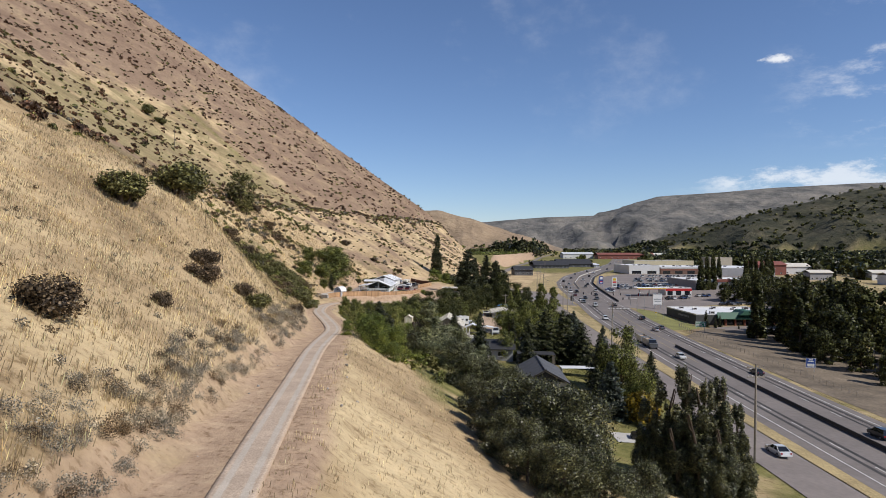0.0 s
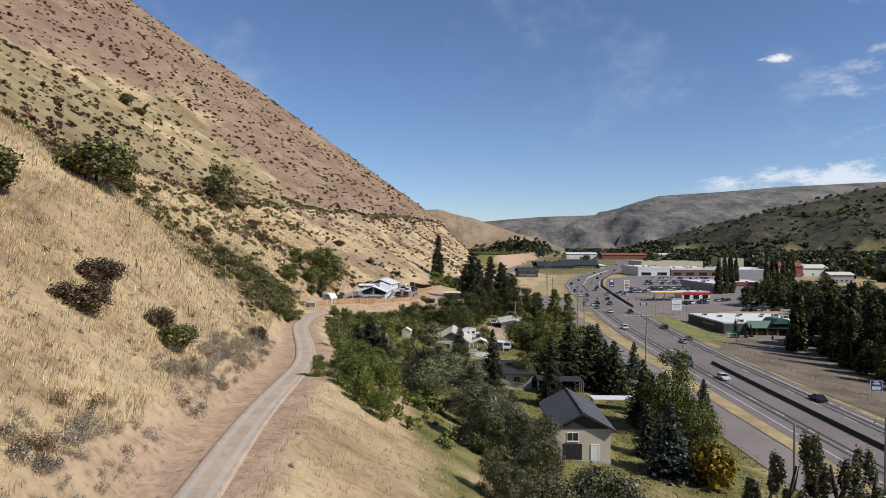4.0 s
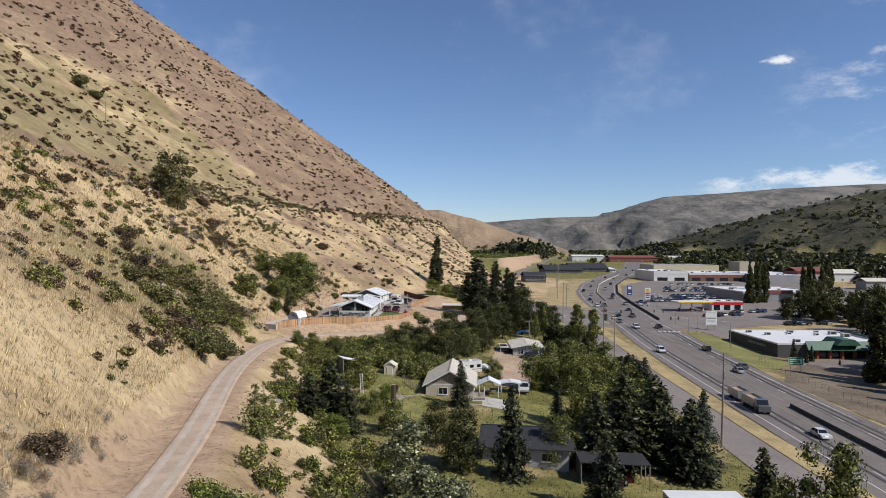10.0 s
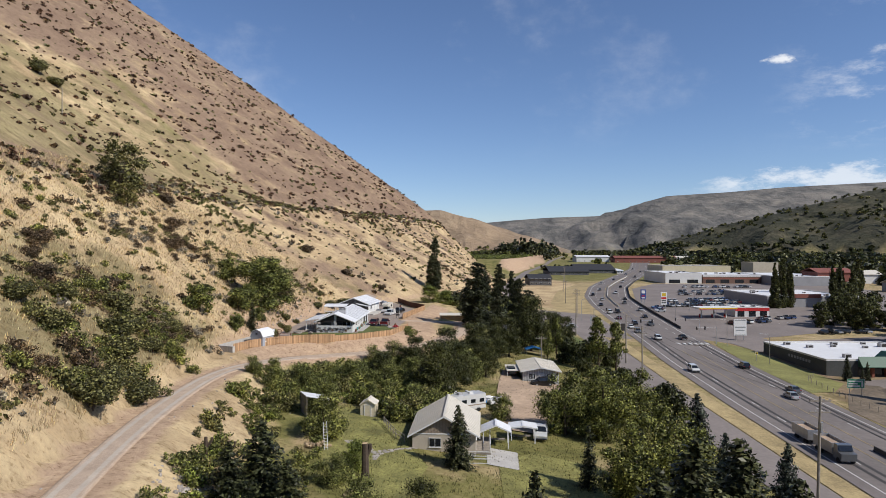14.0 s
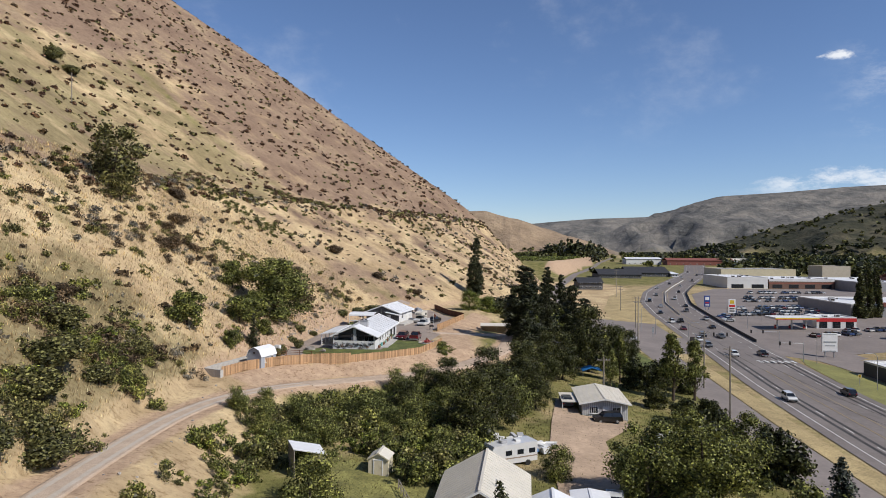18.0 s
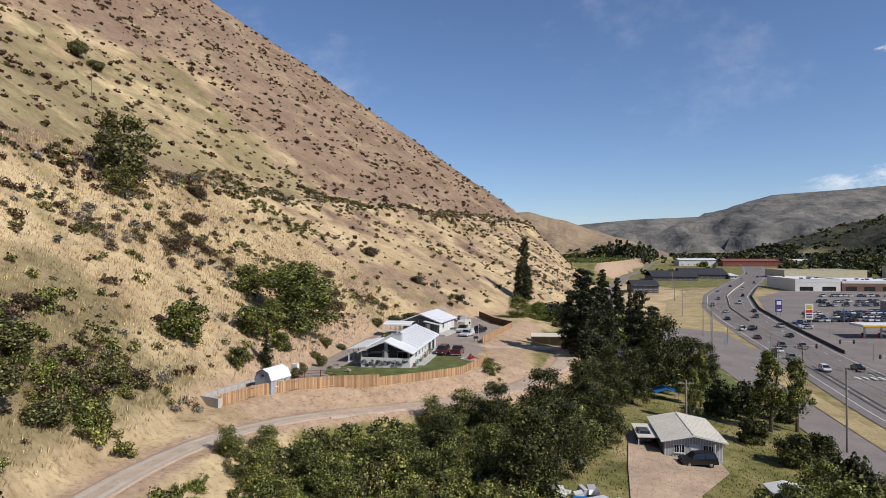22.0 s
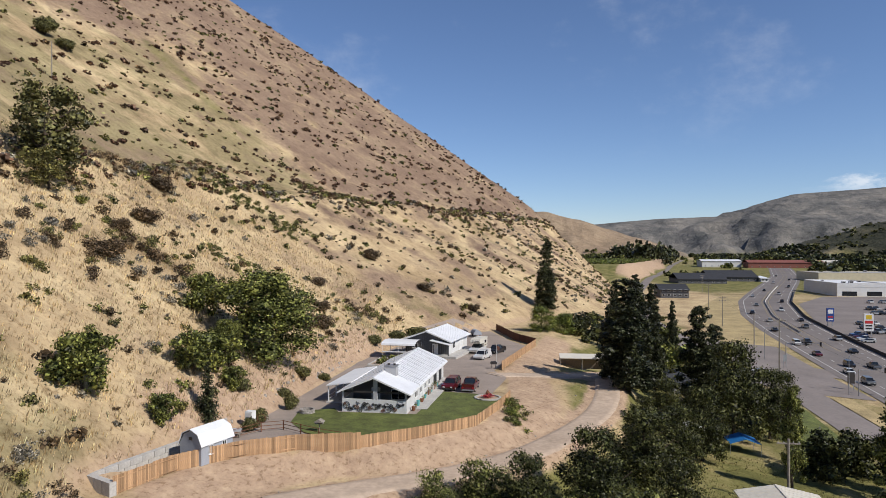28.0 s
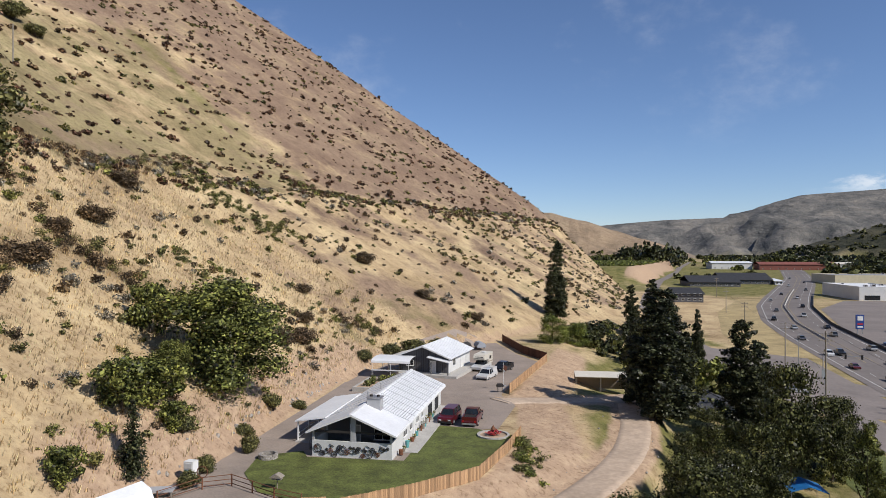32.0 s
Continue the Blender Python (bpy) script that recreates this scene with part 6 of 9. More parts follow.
# block retaining wall behind the shed
wall = thing("retaining_wall", "pale concrete block retaining wall behind the shed", "wall", "", -37, 214.5, 0)
wall.matrix_world = Matrix.Identity(4)
wl_a, wl_b = np.array([-40.2, 216.2]), np.array([-37.2, 228.5])
for layer in range(3):
    for k in range(9):
        u = (k + 0.5 * (layer % 2)) / 9.0
        if u > 0.97:
            continue
        c = wl_a + (wl_b - wl_a) * u
        b = part("block", Shape().box(-0.3, 0.3, 0.0, 1.35, 0, 0.58), MATS["concrete"], wall)
        b.matrix_local = Matrix.Translation((c[0], c[1], 10.0 + 0.6 * layer)) @ Matrix.Rotation(math.atan2(*(wl_b - wl_a)) * -1, 4, "Z")
for k in range(3):
    b = part("block", Shape().box(-0.3, 0.3, 0.0, 1.2, 0, 1.75), MATS["concrete"], wall)
    b.matrix_local = Matrix.Translation((-40.1 + 1.12 * k, 216.1 - 0.55 * k, 10.0)) @ Matrix.Rotation(radians(-116), 4, "Z")


# ---- surfaces of the yard ----
def patch(name, outline, material, lift, label, category, cell=1.0, kind="structure"):
    """A flat-lying area that follows the ground, cut to an outline."""
    o = np.array(outline, float)
    x0, y0 = o.min(0)
    x1, y1 = o.max(0)
    bm = bmesh.new()
    bm.faces.new([bm.verts.new((x, y, 0)) for x, y in outline])
    for axis, lo, hi in ((0, x0, x1), (1, y0, y1)):
        for c in np.arange(lo + cell, hi, cell):
            no = (1, 0, 0) if axis == 0 else (0, 1, 0)
            bmesh.ops.bisect_plane(bm, geom=bm.verts[:] + bm.edges[:] + bm.faces[:], plane_co=(c, c, 0), plane_no=no)
    co = np.array([v.co for v in bm.verts])
    z = land(co[:, 0], co[:, 1]) + lift
    for v, zz in zip(bm.verts, z):
        v.co.z = zz
    bmesh.ops.recalc_face_normals(bm, faces=bm.faces[:])
    if bm.faces[:][0].normal.z < 0:
        bmesh.ops.reverse_faces(bm, faces=bm.faces[:])
    me = bpy.data.meshes.new(name)
    bm.to_mesh(me)
    bm.free()
    me.materials.append(material)
    return tagged(new(name, me), label, category, kind=kind)


patch("pavement_yard", [(-37.3, 229), (-33.5, 229.6), (-28, 234), (-24, 236.5), (-18, 245), (-13, 260), (-8.5, 262), (-7.0, 275), (-9.5, 283), (-7.2, 299), (-4.2, 319), (-9, 328), (-14.5, 343), (-24, 338),
                        (-32, 322), (-36, 300), (-36.5, 262), (-36, 246)], MATS["pad_gravel"], 0.05, "grey packed gravel yard and drive", "pavement", 2.0)
patch("lawn", [(-32.5, 246.5), (-31.5, 241), (-28, 236.2), (-20.2, 233.4), (-14.2, 238.6), (-9.6, 244.2), (-7.8, 252), (-7.2, 257.5), (-11, 261.3), (-16.2, 262.2), (-17.2, 247.2), (-27.4, 247.0), (-28.5, 249)],
      MATS["lawn"], 0.10, "mown green lawn in front of the house", "lawn", 1.5)


# ---- small things in the yard ----
def flower_ring():
    t = thing("flower_bed", "round stone-edged flower bed with red flowers and a small fountain", "flower bed", "", -8.9, 258.4, PZ - 0.2)
    for k in range(18):
        a = k * 0.349
        b = part("stone", Shape().box(-0.3, 0.3, -0.14, 0.14, 0, 0.3), MATS["concrete"], t)
        b.matrix_local = Matrix.Translation((1.75 * math.cos(a), 1.75 * math.sin(a), 0)) @ Matrix.Rotation(a + 1.57, 4, "Z")
    part("soil", Shape().prism([(1.65 * math.cos(a), 1.65 * math.sin(a)) for a in [0.5236 * k for k in range(12)]], 0, 0.14, "z"), MATS["dirt"], t)
    r = np.random.RandomState(5)
    part("flowers", quads_mesh("flowers", crown_cloud([(0.2 * math.cos(a), 0.2 * math.sin(a), 0.5, 0.6, 0.5) for a in (0, 2, 4)], 200, 0.16, r), MATS["flower_red"]), None, t)
    part("fountain", Shape().tube([(0, 0, 0), (0, 0, 0.8), (0, 0, 0.85), (0, 0, 1.3)], [0.2, 0.12, 0.35, 0.06], 8), MATS["rust"], t)


flower_ring()


def stone_ring():
    t = thing("fire_pit", "round stacked stone planter ring on the drive", "fire pit", "", -31.2, 246.0, PZ)
    for layer in range(3):
        for k in range(13):
            a = (k + 0.5 * (layer % 2)) * 0.483
            b = part("stone", Shape().box(-0.21, 0.21, -0.12, 0.12, 0, 0.17), MATS["stone"], t)
            b.matrix_local = Matrix.Translation((0.85 * math.cos(a), 0.85 * math.sin(a), 0.02 + 0.18 * layer)) @ Matrix.Rotation(a + 1.57, 4, "Z")


stone_ring()


def pipe_fence():
    t = thing("pipe_fence", "rusty red pipe rail fence with a small arch", "fence", "", 0, 0, 0)
    t.matrix_world = Matrix.Identity(4)
    pts = [(-35.2, 232.4), (-33.2, 236.2), (-31.0, 237.4), (-28.4, 236.0), (-25.8, 234.6), (-23.0, 233.6)]
    for k, (x, y) in enumerate(pts):
        part("post", Shape().tube([(x, y, PZ - 0.3), (x, y, PZ + 1.25)], [0.07, 0.07], 6), MATS["rust"], t)
        if k:
            for u in (0.4, 0.8, 1.2):
                part("rail", Shape().tube([(*pts[k - 1], PZ + u), (x, y, PZ + u)], [0.035, 0.035], 5), MATS["rust"], t)
    part("arch", Shape().ring((-33.2, 236.2, PZ + 1.7), 0.5, 0.05, "y"), MATS["rust"], t)


pipe_fence()


def ice_box(x, y, rz):
    t = thing("machine", "old white and teal vending cabinet in the yard", "machine", "", x, y, PZ, rz)
    part("body", Shape().box(-0.5, 0.5, -0.4, 0.4, 0, 2.0), MATS["white_paint"], t)
    part("panel", Shape().box(-0.42, 0.42, -0.44, -0.4, 0.3, 1.2), MATS["plastic_teal"], t)
    part("screen", Shape().box(-0.42, 0.42, -0.44, -0.4, 1.35, 1.85), MATS["tarp_white"], t)


ice_box(-35.4, 238.2, -10)


def workbench(x, y, rz):
    t = thing("workbench", "grey covered work table near the shed", "table", "", x, y, PZ, rz)
    part("top", Shape().box(-1.1, 1.1, -0.6, 0.6, 0.85, 1.0), MATS["siding_grey"], t)
    for a in (-1, 1):
        for b in (-0.5, 0.5):
            part("leg", Shape().box(a - 0.05, a + 0.05, b - 0.05, b + 0.05, 0, 0.85), MATS["wood_grey"], t)
    part("shelf", Shape().box(-1.0, 1.0, -0.5, 0.5, 0.25, 0.32), MATS["wood_grey"], t)


workbench(-35.6, 233.6, 15)


def bird_table(x, y):
    t = thing("bird_feeder", "small wooden bird feeder on a post", "bird feeder", "", x, y, PZ)
    part("post", Shape().tube([(0, 0, -0.3), (0, 0, 1.1)], [0.05, 0.05], 6), MATS["wood_grey"], t)
    part("roof", Shape().prism([(-0.55, 1.3), (0, 1.6), (0.55, 1.3), (0.55, 1.24), (-0.55, 1.24)], -0.4, 0.4), MATS["wood_grey"], t)
    part("tray", Shape().box(-0.45, 0.45, -0.3, 0.3, 1.08, 1.14), MATS["wood_grey"], t)


bird_table(-26.6, 237.2)


def flag_pole(x, y):
    t = thing("flag_pole", "thin white pole with a small dark flag beside the fence", "flag pole", "", x, y, PZ - 0.4)
    part("pole", Shape().tube([(0, 0, -0.2), (0, 0, 4.2)], [0.04, 0.03], 6), MATS["white_paint"], t)
    part("flag", Shape().prism([(0.03, 3.1), (0.5, 2.9), (0.62, 3.55), (0.3, 3.75), (0.03, 3.9)], -0.01, 0.01), MATS["fence_red"], t)


def barbecue(x, y):
    t = thing("barbecue", "black covered barbecue with a pale side shelf", "barbecue", "", x, y, PZ - 0.4, 20)
    part("bowl", Shape().prism([(-0.5, 0.75), (0.5, 0.75), (0.55, 1.0), (0.35, 1.25), (-0.35, 1.25), (-0.55, 1.0)], -0.3, 0.3), MATS["iron"], t)
    for a in (-0.4, 0.4):
        for b in (-0.22, 0.22):
            part("leg", Shape().tube([(a, b, 0), (a, b, 0.76)], [0.03, 0.03], 5), MATS["iron"], t)
    part("side_shelf", Shape().box(0.56, 0.95, -0.25, 0.25, 0.9, 0.95), MATS["steel"], t)


def covered_trailer(x, y, rz, mname, label):
    t = thing("covered_trailer", label, "trailer", "", x, y, 9.4, rz)
    part("cover", Shape().prism([(-1.0, 0.45), (-1.05, 0.9), (-0.55, 1.5), (0.1, 1.62), (0.7, 1.35), (1.05, 0.85), (1.0, 0.45)][::-1], -1.7, 1.7), MATS[mname], t)
    for a in (-0.95, 0.95):
        part("wheel", Shape().tube([(a - 0.1, 0, 0.3), (a + 0.1, 0, 0.3)], [0.32, 0.32], 10), MATS["iron"], t)
    part("drawbar", Shape().box(-0.05, 0.05, 1.7, 2.7, 0.4, 0.5), MATS["iron"], t)


flag_pole(-9.4, 286.5)
barbecue(-9.8, 284.6)
covered_trailer(-17.5, 333, 20, "shed_grey", "low trailer under a blue-grey tarp at the end of the yard")
covered_trailer(-20.8, 331, -15, "trim_dark", "low trailer under a black tarp at the end of the yard")


def planter_bed():
    t = thing("planter", "raised concrete bed full of shrubs behind the house", "planter", "", -29.4, 285.5, 9.85, -3)
    for a, b, c, d in ((-3, 3, -4.2, -3.9), (-3, 3, 3.9, 4.2), (-3, -2.7, -3.9, 3.9), (2.7, 3, -3.9, 3.9)):
        part("kerb", Shape().box(a, b, c, d, -0.4, 0.55), MATS["concrete"], t)
    part("soil", Shape().box(-2.7, 2.7, -3.9, 3.9, -0.3, 0.4), MATS["dirt"], t)
    r = np.random.RandomState(8)
    for k in range(7):
        x, y = r.uniform(-2.2, 2.2), r.uniform(-3.3, 3.3)
        part("plant", quads_mesh("plant", crown_cloud([(x, y, 0.8, r.uniform(0.5, 0.8), 0.9)], 160, 0.2, r), MATS["leaf_mid"]), None, t)


planter_bed()


def rock_bank():
    """Broken pale rock where the bench is cut into the hill."""
    t = tagged(new("rock_cut"), "pale broken rock in the cut bank behind the yard", "rocks")
    r = np.random.RandomState(9)
    for k in range(110):
        y = r.uniform(236, 335)
        x = float(lerp_rows(y, FOOT)) - abs(r.normal(0.6, 0.8))
        s = r.uniform(0.25, 0.75)
        b = part("rock", ROCKS[k % 4], None, t)
        b.matrix_local = Matrix.Translation((x, y, ground_z(x, y) - 0.12)) @ Euler(r.uniform(0, 6, 3)).to_matrix().to_4x4() @ Matrix.Diagonal((s * 1.3, s, s * 0.75, 1))


def rock_mesh(seed, material):
    r = np.random.RandomState(seed)
    bm = bmesh.new()
    bmesh.ops.create_icosphere(bm, subdivisions=1, radius=0.5)
    for v in bm.verts:
        v.co *= r.uniform(0.72, 1.15)
    me = bpy.data.meshes.new("rock")
    bm.to_mesh(me)
    bm.free()
    me.materials.append(material)
    return me


ROCKS = [rock_mesh(k, MATS["stone"]) for k in range(4)]
rock_bank()
roadside = tagged(new("road_rocks"), "scattered small rocks along the track edge", "rocks")
for k in range(120):
    i = RNG.randint(10, len(ROAD_LINE) - 12)
    side = 1 if RNG.rand() < 0.5 else -1
    qx, qy = ROAD_LINE[i, 0] + side * RNG.uniform(2.2, 5.0), ROAD_LINE[i, 1] + RNG.uniform(-1, 1)
    s = RNG.uniform(0.12, 0.42)
    b = part("rock", ROCKS[k % 4], None, roadside)
    b.matrix_local = Matrix.Translation((qx, qy, ground_z(qx, qy))) @ Euler(RNG.uniform(0, 6, 3)).to_matrix().to_4x4() @ Matrix.Diagonal((s, s, s * 0.7, 1))

# ---- houses and sheds below the track ----
def tan_house():
    h = thing("house", "tan gabled house with a pale metal roof and board siding", "house", "", 2.5, 176.2, 3.2, -4)
    w, eave, rise, n = 8.4, 2.6, 2.35, 12.0
    gable_walls(h, w, 0, n, eave, rise, "siding_tan", gable="siding_brown")
    battens(h, w, 0, eave + 0.02, eave, rise, 0.4, "siding_tan")
    part("band", Shape().box(-w / 2, w / 2, -0.05, 0.0, eave - 0.08, eave + 0.08), MATS["white_paint"], h)
    gable_roof(h, w, -0.6, n + 0.5, eave, rise, 0.6, 0.16, "roof_cream", ribs=0.75)
    window(h, -1.2, 0, 0.9, 1.5, 1.1)
    window(h, w / 2, 4, 1.0, 1.3, 1.0, "+x")
    door(h, w / 2, 8, 0.1, 0.95, 2.05, "+x")
    part("deck", Shape().box(w / 2, w / 2 + 2.0, 1.0, 8.0, -0.6, 0.1), MATS["wood_grey"], h)
    for yy in np.arange(1.1, 8.0, 1.15):
        part("baluster", Shape().box(w / 2 + 1.9, w / 2 + 1.98, yy, yy + 0.08, 0.1, 1.05), MATS["white_paint"], h)
    part("handrail", Shape().box(w / 2 + 1.88, w / 2 + 2.0, 1.0, 8.0, 1.05, 1.12), MATS["white_paint"], h)
    part("vent_pipe", Shape().tube([(1.4, 3, eave + 1.2), (1.4, 3, eave + 2.4)], [0.07, 0.07], 6), MATS["steel"], h)
    for yy, x0 in ((-1.6, 0.5), (-4.5, 1.0)):
        part("garden_rail", Shape().box(x0, w / 2 + 2, yy, yy + 0.06, 0.75, 0.85).box(x0, w / 2 + 2, yy, yy + 0.06, 0.2, 0.28), MATS["white_paint"], h)


tan_house()


def open_shelter(x, y, z, rz, w, n, height, rise, roof, label, posts="white_paint"):
    s = thing("shelter", label, "shelter", "", x, y, z, rz)
    gable_roof(s, w, -n / 2, n / 2, height, rise, 0.3, 0.12, roof)
    for a in (-w / 2 + 0.1, w / 2 - 0.1):
        for b in (-n / 2 + 0.2, n / 2 - 0.2):
            part("post", Shape().box(a - 0.07, a + 0.07, b - 0.07, b + 0.07, -0.4, height), MATS[posts], s)
    part("bench", Shape().box(-w / 2 + 0.5, w / 2 - 0.5, n / 2 - 0.9, n / 2 - 0.4, 0.3, 0.5), MATS["wood_grey"], s)
    return s


open_shelter(9.9, 182.2, 2.7, -4, 3.7, 3.4, 2.2, 0.8, "roof_white", "open white-roofed garden shelter beside the house")
open_shelter(14.2, 185.8, 2.2, -4, 3.6, 3.0, 2.1, 0.25, "roof_white", "low white carport roof over stored things")


def flat_shelter(x, y, z, rz, w, n, height, tilt, roof, label, wall=None, back=-1):
    s = thing("shelter", label, "shelter", "", x, y, z, rz)
    part("roof", Shape().prism([(-w / 2, height + tilt), (w / 2, height - tilt), (w / 2, height - tilt + 0.1), (-w / 2, height + tilt + 0.1)][::-1], -n / 2, n / 2), MATS[roof], s)
    for a, dz in ((-w / 2 + 0.12, tilt), (w / 2 - 0.12, -tilt)):
        for b in (-n / 2 + 0.2, 0, n / 2 - 0.2):
            part("post", Shape().box(a - 0.06, a + 0.06, b - 0.06, b + 0.06, -0.5, height + dz), MATS["wood_grey"], s)
    if wall:
        part("back_wall", Shape().box(back * w / 2 - back * 0.1, back * w / 2 - back * 0.05, -n / 2, n / 2, -0.5, height - back * tilt), MATS[wall], s)
        if back == 1:
            part("end_wall", Shape().box(-w / 2 + 0.1, w / 2 - 0.1, -n / 2, -n / 2 + 0.05, -0.5, height - 0.2), MATS[wall], s)
    return s


flat_shelter(-16.6, 187.6, 5.8, 25, 3.6, 3.8, 2.5, 0.45, "roof_white", "bright white sheet-metal lean-to in the garden", "wood_grey")
flat_shelter(7.4, 309, ground_z(7.4, 309) + 0.9, 90, 3.4, 9.4, 2.4, -0.25, "roof_cream", "long open shed with a pale roof behind the fence", "siding_brown", 1)
flat_shelter(22, 142, 0.9, -4, 8.5, 4.8, 2.7, 0.1, "roof_dark", "flat dark carport roof with a white edge", "siding_dark")


def mini_shed():
    s = thing("garden_shed", "small cream garden shed with a pale roof", "shed", "", -8.9, 189.2, 4.7, -6)
    w, n = 2.3, 2.4
    gable_walls(s, w, 0, n, 2.0, 0.65, "siding_cream", base=0.0, plinth=False)
    gable_roof(s, w, -0.15, n + 0.15, 2.0, 0.65, 0.12, 0.08, "roof_cream", fascia="siding_cream")
    door(s, 0, 0, 0.05, 0.9, 1.8, "-y", "siding_cream")
    part("skid", Shape().box(-w / 2, w / 2, 0, n, -0.5, 0.0), MATS["wood_grey"], s)


mini_shed()


def mobile_home():
    h = thing("house", "pale metal-roofed mobile home with a carport at one side", "house", "", 23.6, 228.6, 1.7, -2)
    w, n, eave, rise = 7.6, 12.2, 2.75, 0.75
    gable_walls(h, w, 0, n, eave, rise, "siding_grey")
    battens(h, w, 0, 0.1, eave, rise, 0.35, "white_paint")
    gable_roof(h, w, -0.7, n + 0.4, eave, rise, 0.55, 0.14, "roof_cream", ribs=0.8)
    window(h, -1.8, 0, 1.1, 1.3, 1.0)
    window(h, 1.9, 0, 1.1, 1.3, 1.0)
    window(h, w / 2, 5, 1.1, 1.3, 1.0, "+x")
    door(h, 0.2, 0, 0.1, 0.95, 2.05)
    part("carport_roof", Shape().box(-w / 2 - 3.2, -w / 2 - 0.5, 2.0, 9.5, 2.35, 2.47), MATS["roof_cream"], h, "flat pale carport roof")
    for yy in (2.2, 9.3):
        part("carport_post", Shape().box(-w / 2 - 3.1, -w / 2 - 3.0, yy - 0.05, yy + 0.05, -0.5, 2.35), MATS["white_paint"], h)
    part("porch_post", Shape().box(2.6, 2.72, -0.65, -0.53, -0.4, 2.5), MATS["white_paint"], h)


mobile_home()


def two_storey(x, y, z, rz, w, n, eave, rise, wall, roof, label, front=(-0.25, 0.25)):
    h = thing("house", label, "house", "", x, y, z, rz)
    gable_walls(h, w, 0, n, eave, rise, wall)
    gable_roof(h, w, -0.6, n + 0.5, eave, rise, 0.6, 0.18, roof, fascia="trim_dark")
    for u in front:
        window(h, u * w, 0, eave - 1.7, 1.4, 1.0)
    for u in (0.25, 0.5, 0.75):
        window(h, w / 2, n * u, eave - 1.7, 1.3, 1.0, "+x")
        window(h, -w / 2, n * u, eave - 1.7, 1.3, 1.0, "-x")
    return h


gh = two_storey(17.6, 102.6, 0.7, -3, 7.2, 14.2, 4.3, 1.95, "siding_tan", "roof_slate", "two-storey taupe house with a dark grey shingle roof", (-0.18,))
# near-black panel over the front gable: the shade on it painted
part("porch_gable", Shape().prism([(-3.4, 4.2), (3.4, 4.2), (0, 5.95)], -0.12, -0.02), MATS["trim_dark"], gh, "dark panel painted for the shade in the gable above the window")
# near-black panel on the wall: shade inside the garage as a colour
g = part("garage_opening", Shape().box(-2.6, -0.1, -0.05, 0.0, 0, 2.2), MATS["shadow_room"], gh, "garage doorway as a near-black panel, its shade painted")
door(gh, 1.6, 0, 0.0, 0.95, 2.05)
part("shingle_course", Shape().box(-0.16, 0.16, -0.55, 14.6, 6.4, 6.46), MATS["roof_dark"], gh)
two_storey(17.5, 147.5, 1.3, 82, 8.0, 11.0, 3.0, 1.5, "siding_grey", "roof_dark", "low grey house with a nearly black roof among trees")
flat_shelter(30.6, 134.5, ground_z(30.6, 134.5), 0, 8.6, 3.2, 2.0, 0.05, "roof_white", "low flat white roof between the spruces and the grey house", "siding_white")
two_storey(28, 300, 2.0, 10, 7, 10, 2.7, 1.2, "siding_grey", "roof_slate", "grey house hidden behind tall pines")
two_storey(20, 322, 3.2, 5, 6, 8, 2.7, 1.2, "siding_white", "roof_slate", "white house hidden behind tall pines")


# ---- yard clutter ----
def stump(x, y, h, label, girth=1.0):
    t = thing("tree_stump", label, "stump", "", x, y)
    s = Shape().tube([(0, 0, -0.3), (0.05, 0, h * 0.5), (0.0, 0.05, h)], [0.5 * girth, 0.4 * girth, 0.36 * girth], 9)
    s.tube([(0.05, 0, h * 0.6), (0.55, 0.1, h * 0.85), (0.6, 0.1, h * 0.98)], [0.26 * girth, 0.24 * girth, 0.22 * girth], 7)
    part("trunk", s, MATS["bark"], t)
    part("cut_face", Shape().tube([(0, 0.05, h), (0, 0.05, h + 0.02)], [0.33 * girth, 0.33 * girth], 9), MATS["log_cut"], t)


stump(-6.6, 163.2, 4.2, "tall thick sawn-off tree stump in the lawn")
stump(-21.2, 153.5, 2.6, "broken dead stump at the track edge", 0.45)
stump(-19.4, 155.0, 2.9, "leaning dead stump beside the track", 0.45)


def log_pile(x, y, n, label, spread=1.4):
    t = thing("log_pile", label, "firewood", "", x, y)
    r = np.random.RandomState(int(abs(x * 7 + y)))
    for k in range(n):
        a, c = r.uniform(0, 3.1), r.normal(0, spread * 0.4, 2)
        ln, rad = r.uniform(0.35, 0.6), r.uniform(0.1, 0.2)
        z = rad + r.uniform(0, 0.55) * max(0, 1 - np.hypot(*c) / spread)
        part("log", Shape().tube([(c[0] - ln * math.cos(a) / 2, c[1] - ln * math.sin(a) / 2, z), (c[0] + ln * math.cos(a) / 2, c[1] + ln * math.sin(a) / 2, z + 0.05)], [rad, rad], 7), MATS["log_cut"], t)


log_pile(-7.6, 158.2, 22, "pile of split firewood on the lawn")
log_pile(-13.8, 172.6, 30, "long stack of cut firewood in the garden", 2.4)
ladder = thing("ladder", "pale wooden ladder leaning on a fruit tree", "ladder", "", -12.4, 172.0, None, 20)
for u in (-0.22, 0.22):
    part("stile", Shape().tube([(u, 0, 0), (u, 0.9, 3.4)], [0.04, 0.035], 4), MATS["white_paint"], ladder)
for k in range(9):
    part("rung", Shape().tube([(-0.22, 0.1 * k + 0.05, 0.36 * k + 0.3), (0.22, 0.1 * k + 0.05, 0.36 * k + 0.3)], [0.022, 0.022], 4), MATS["white_paint"], ladder)

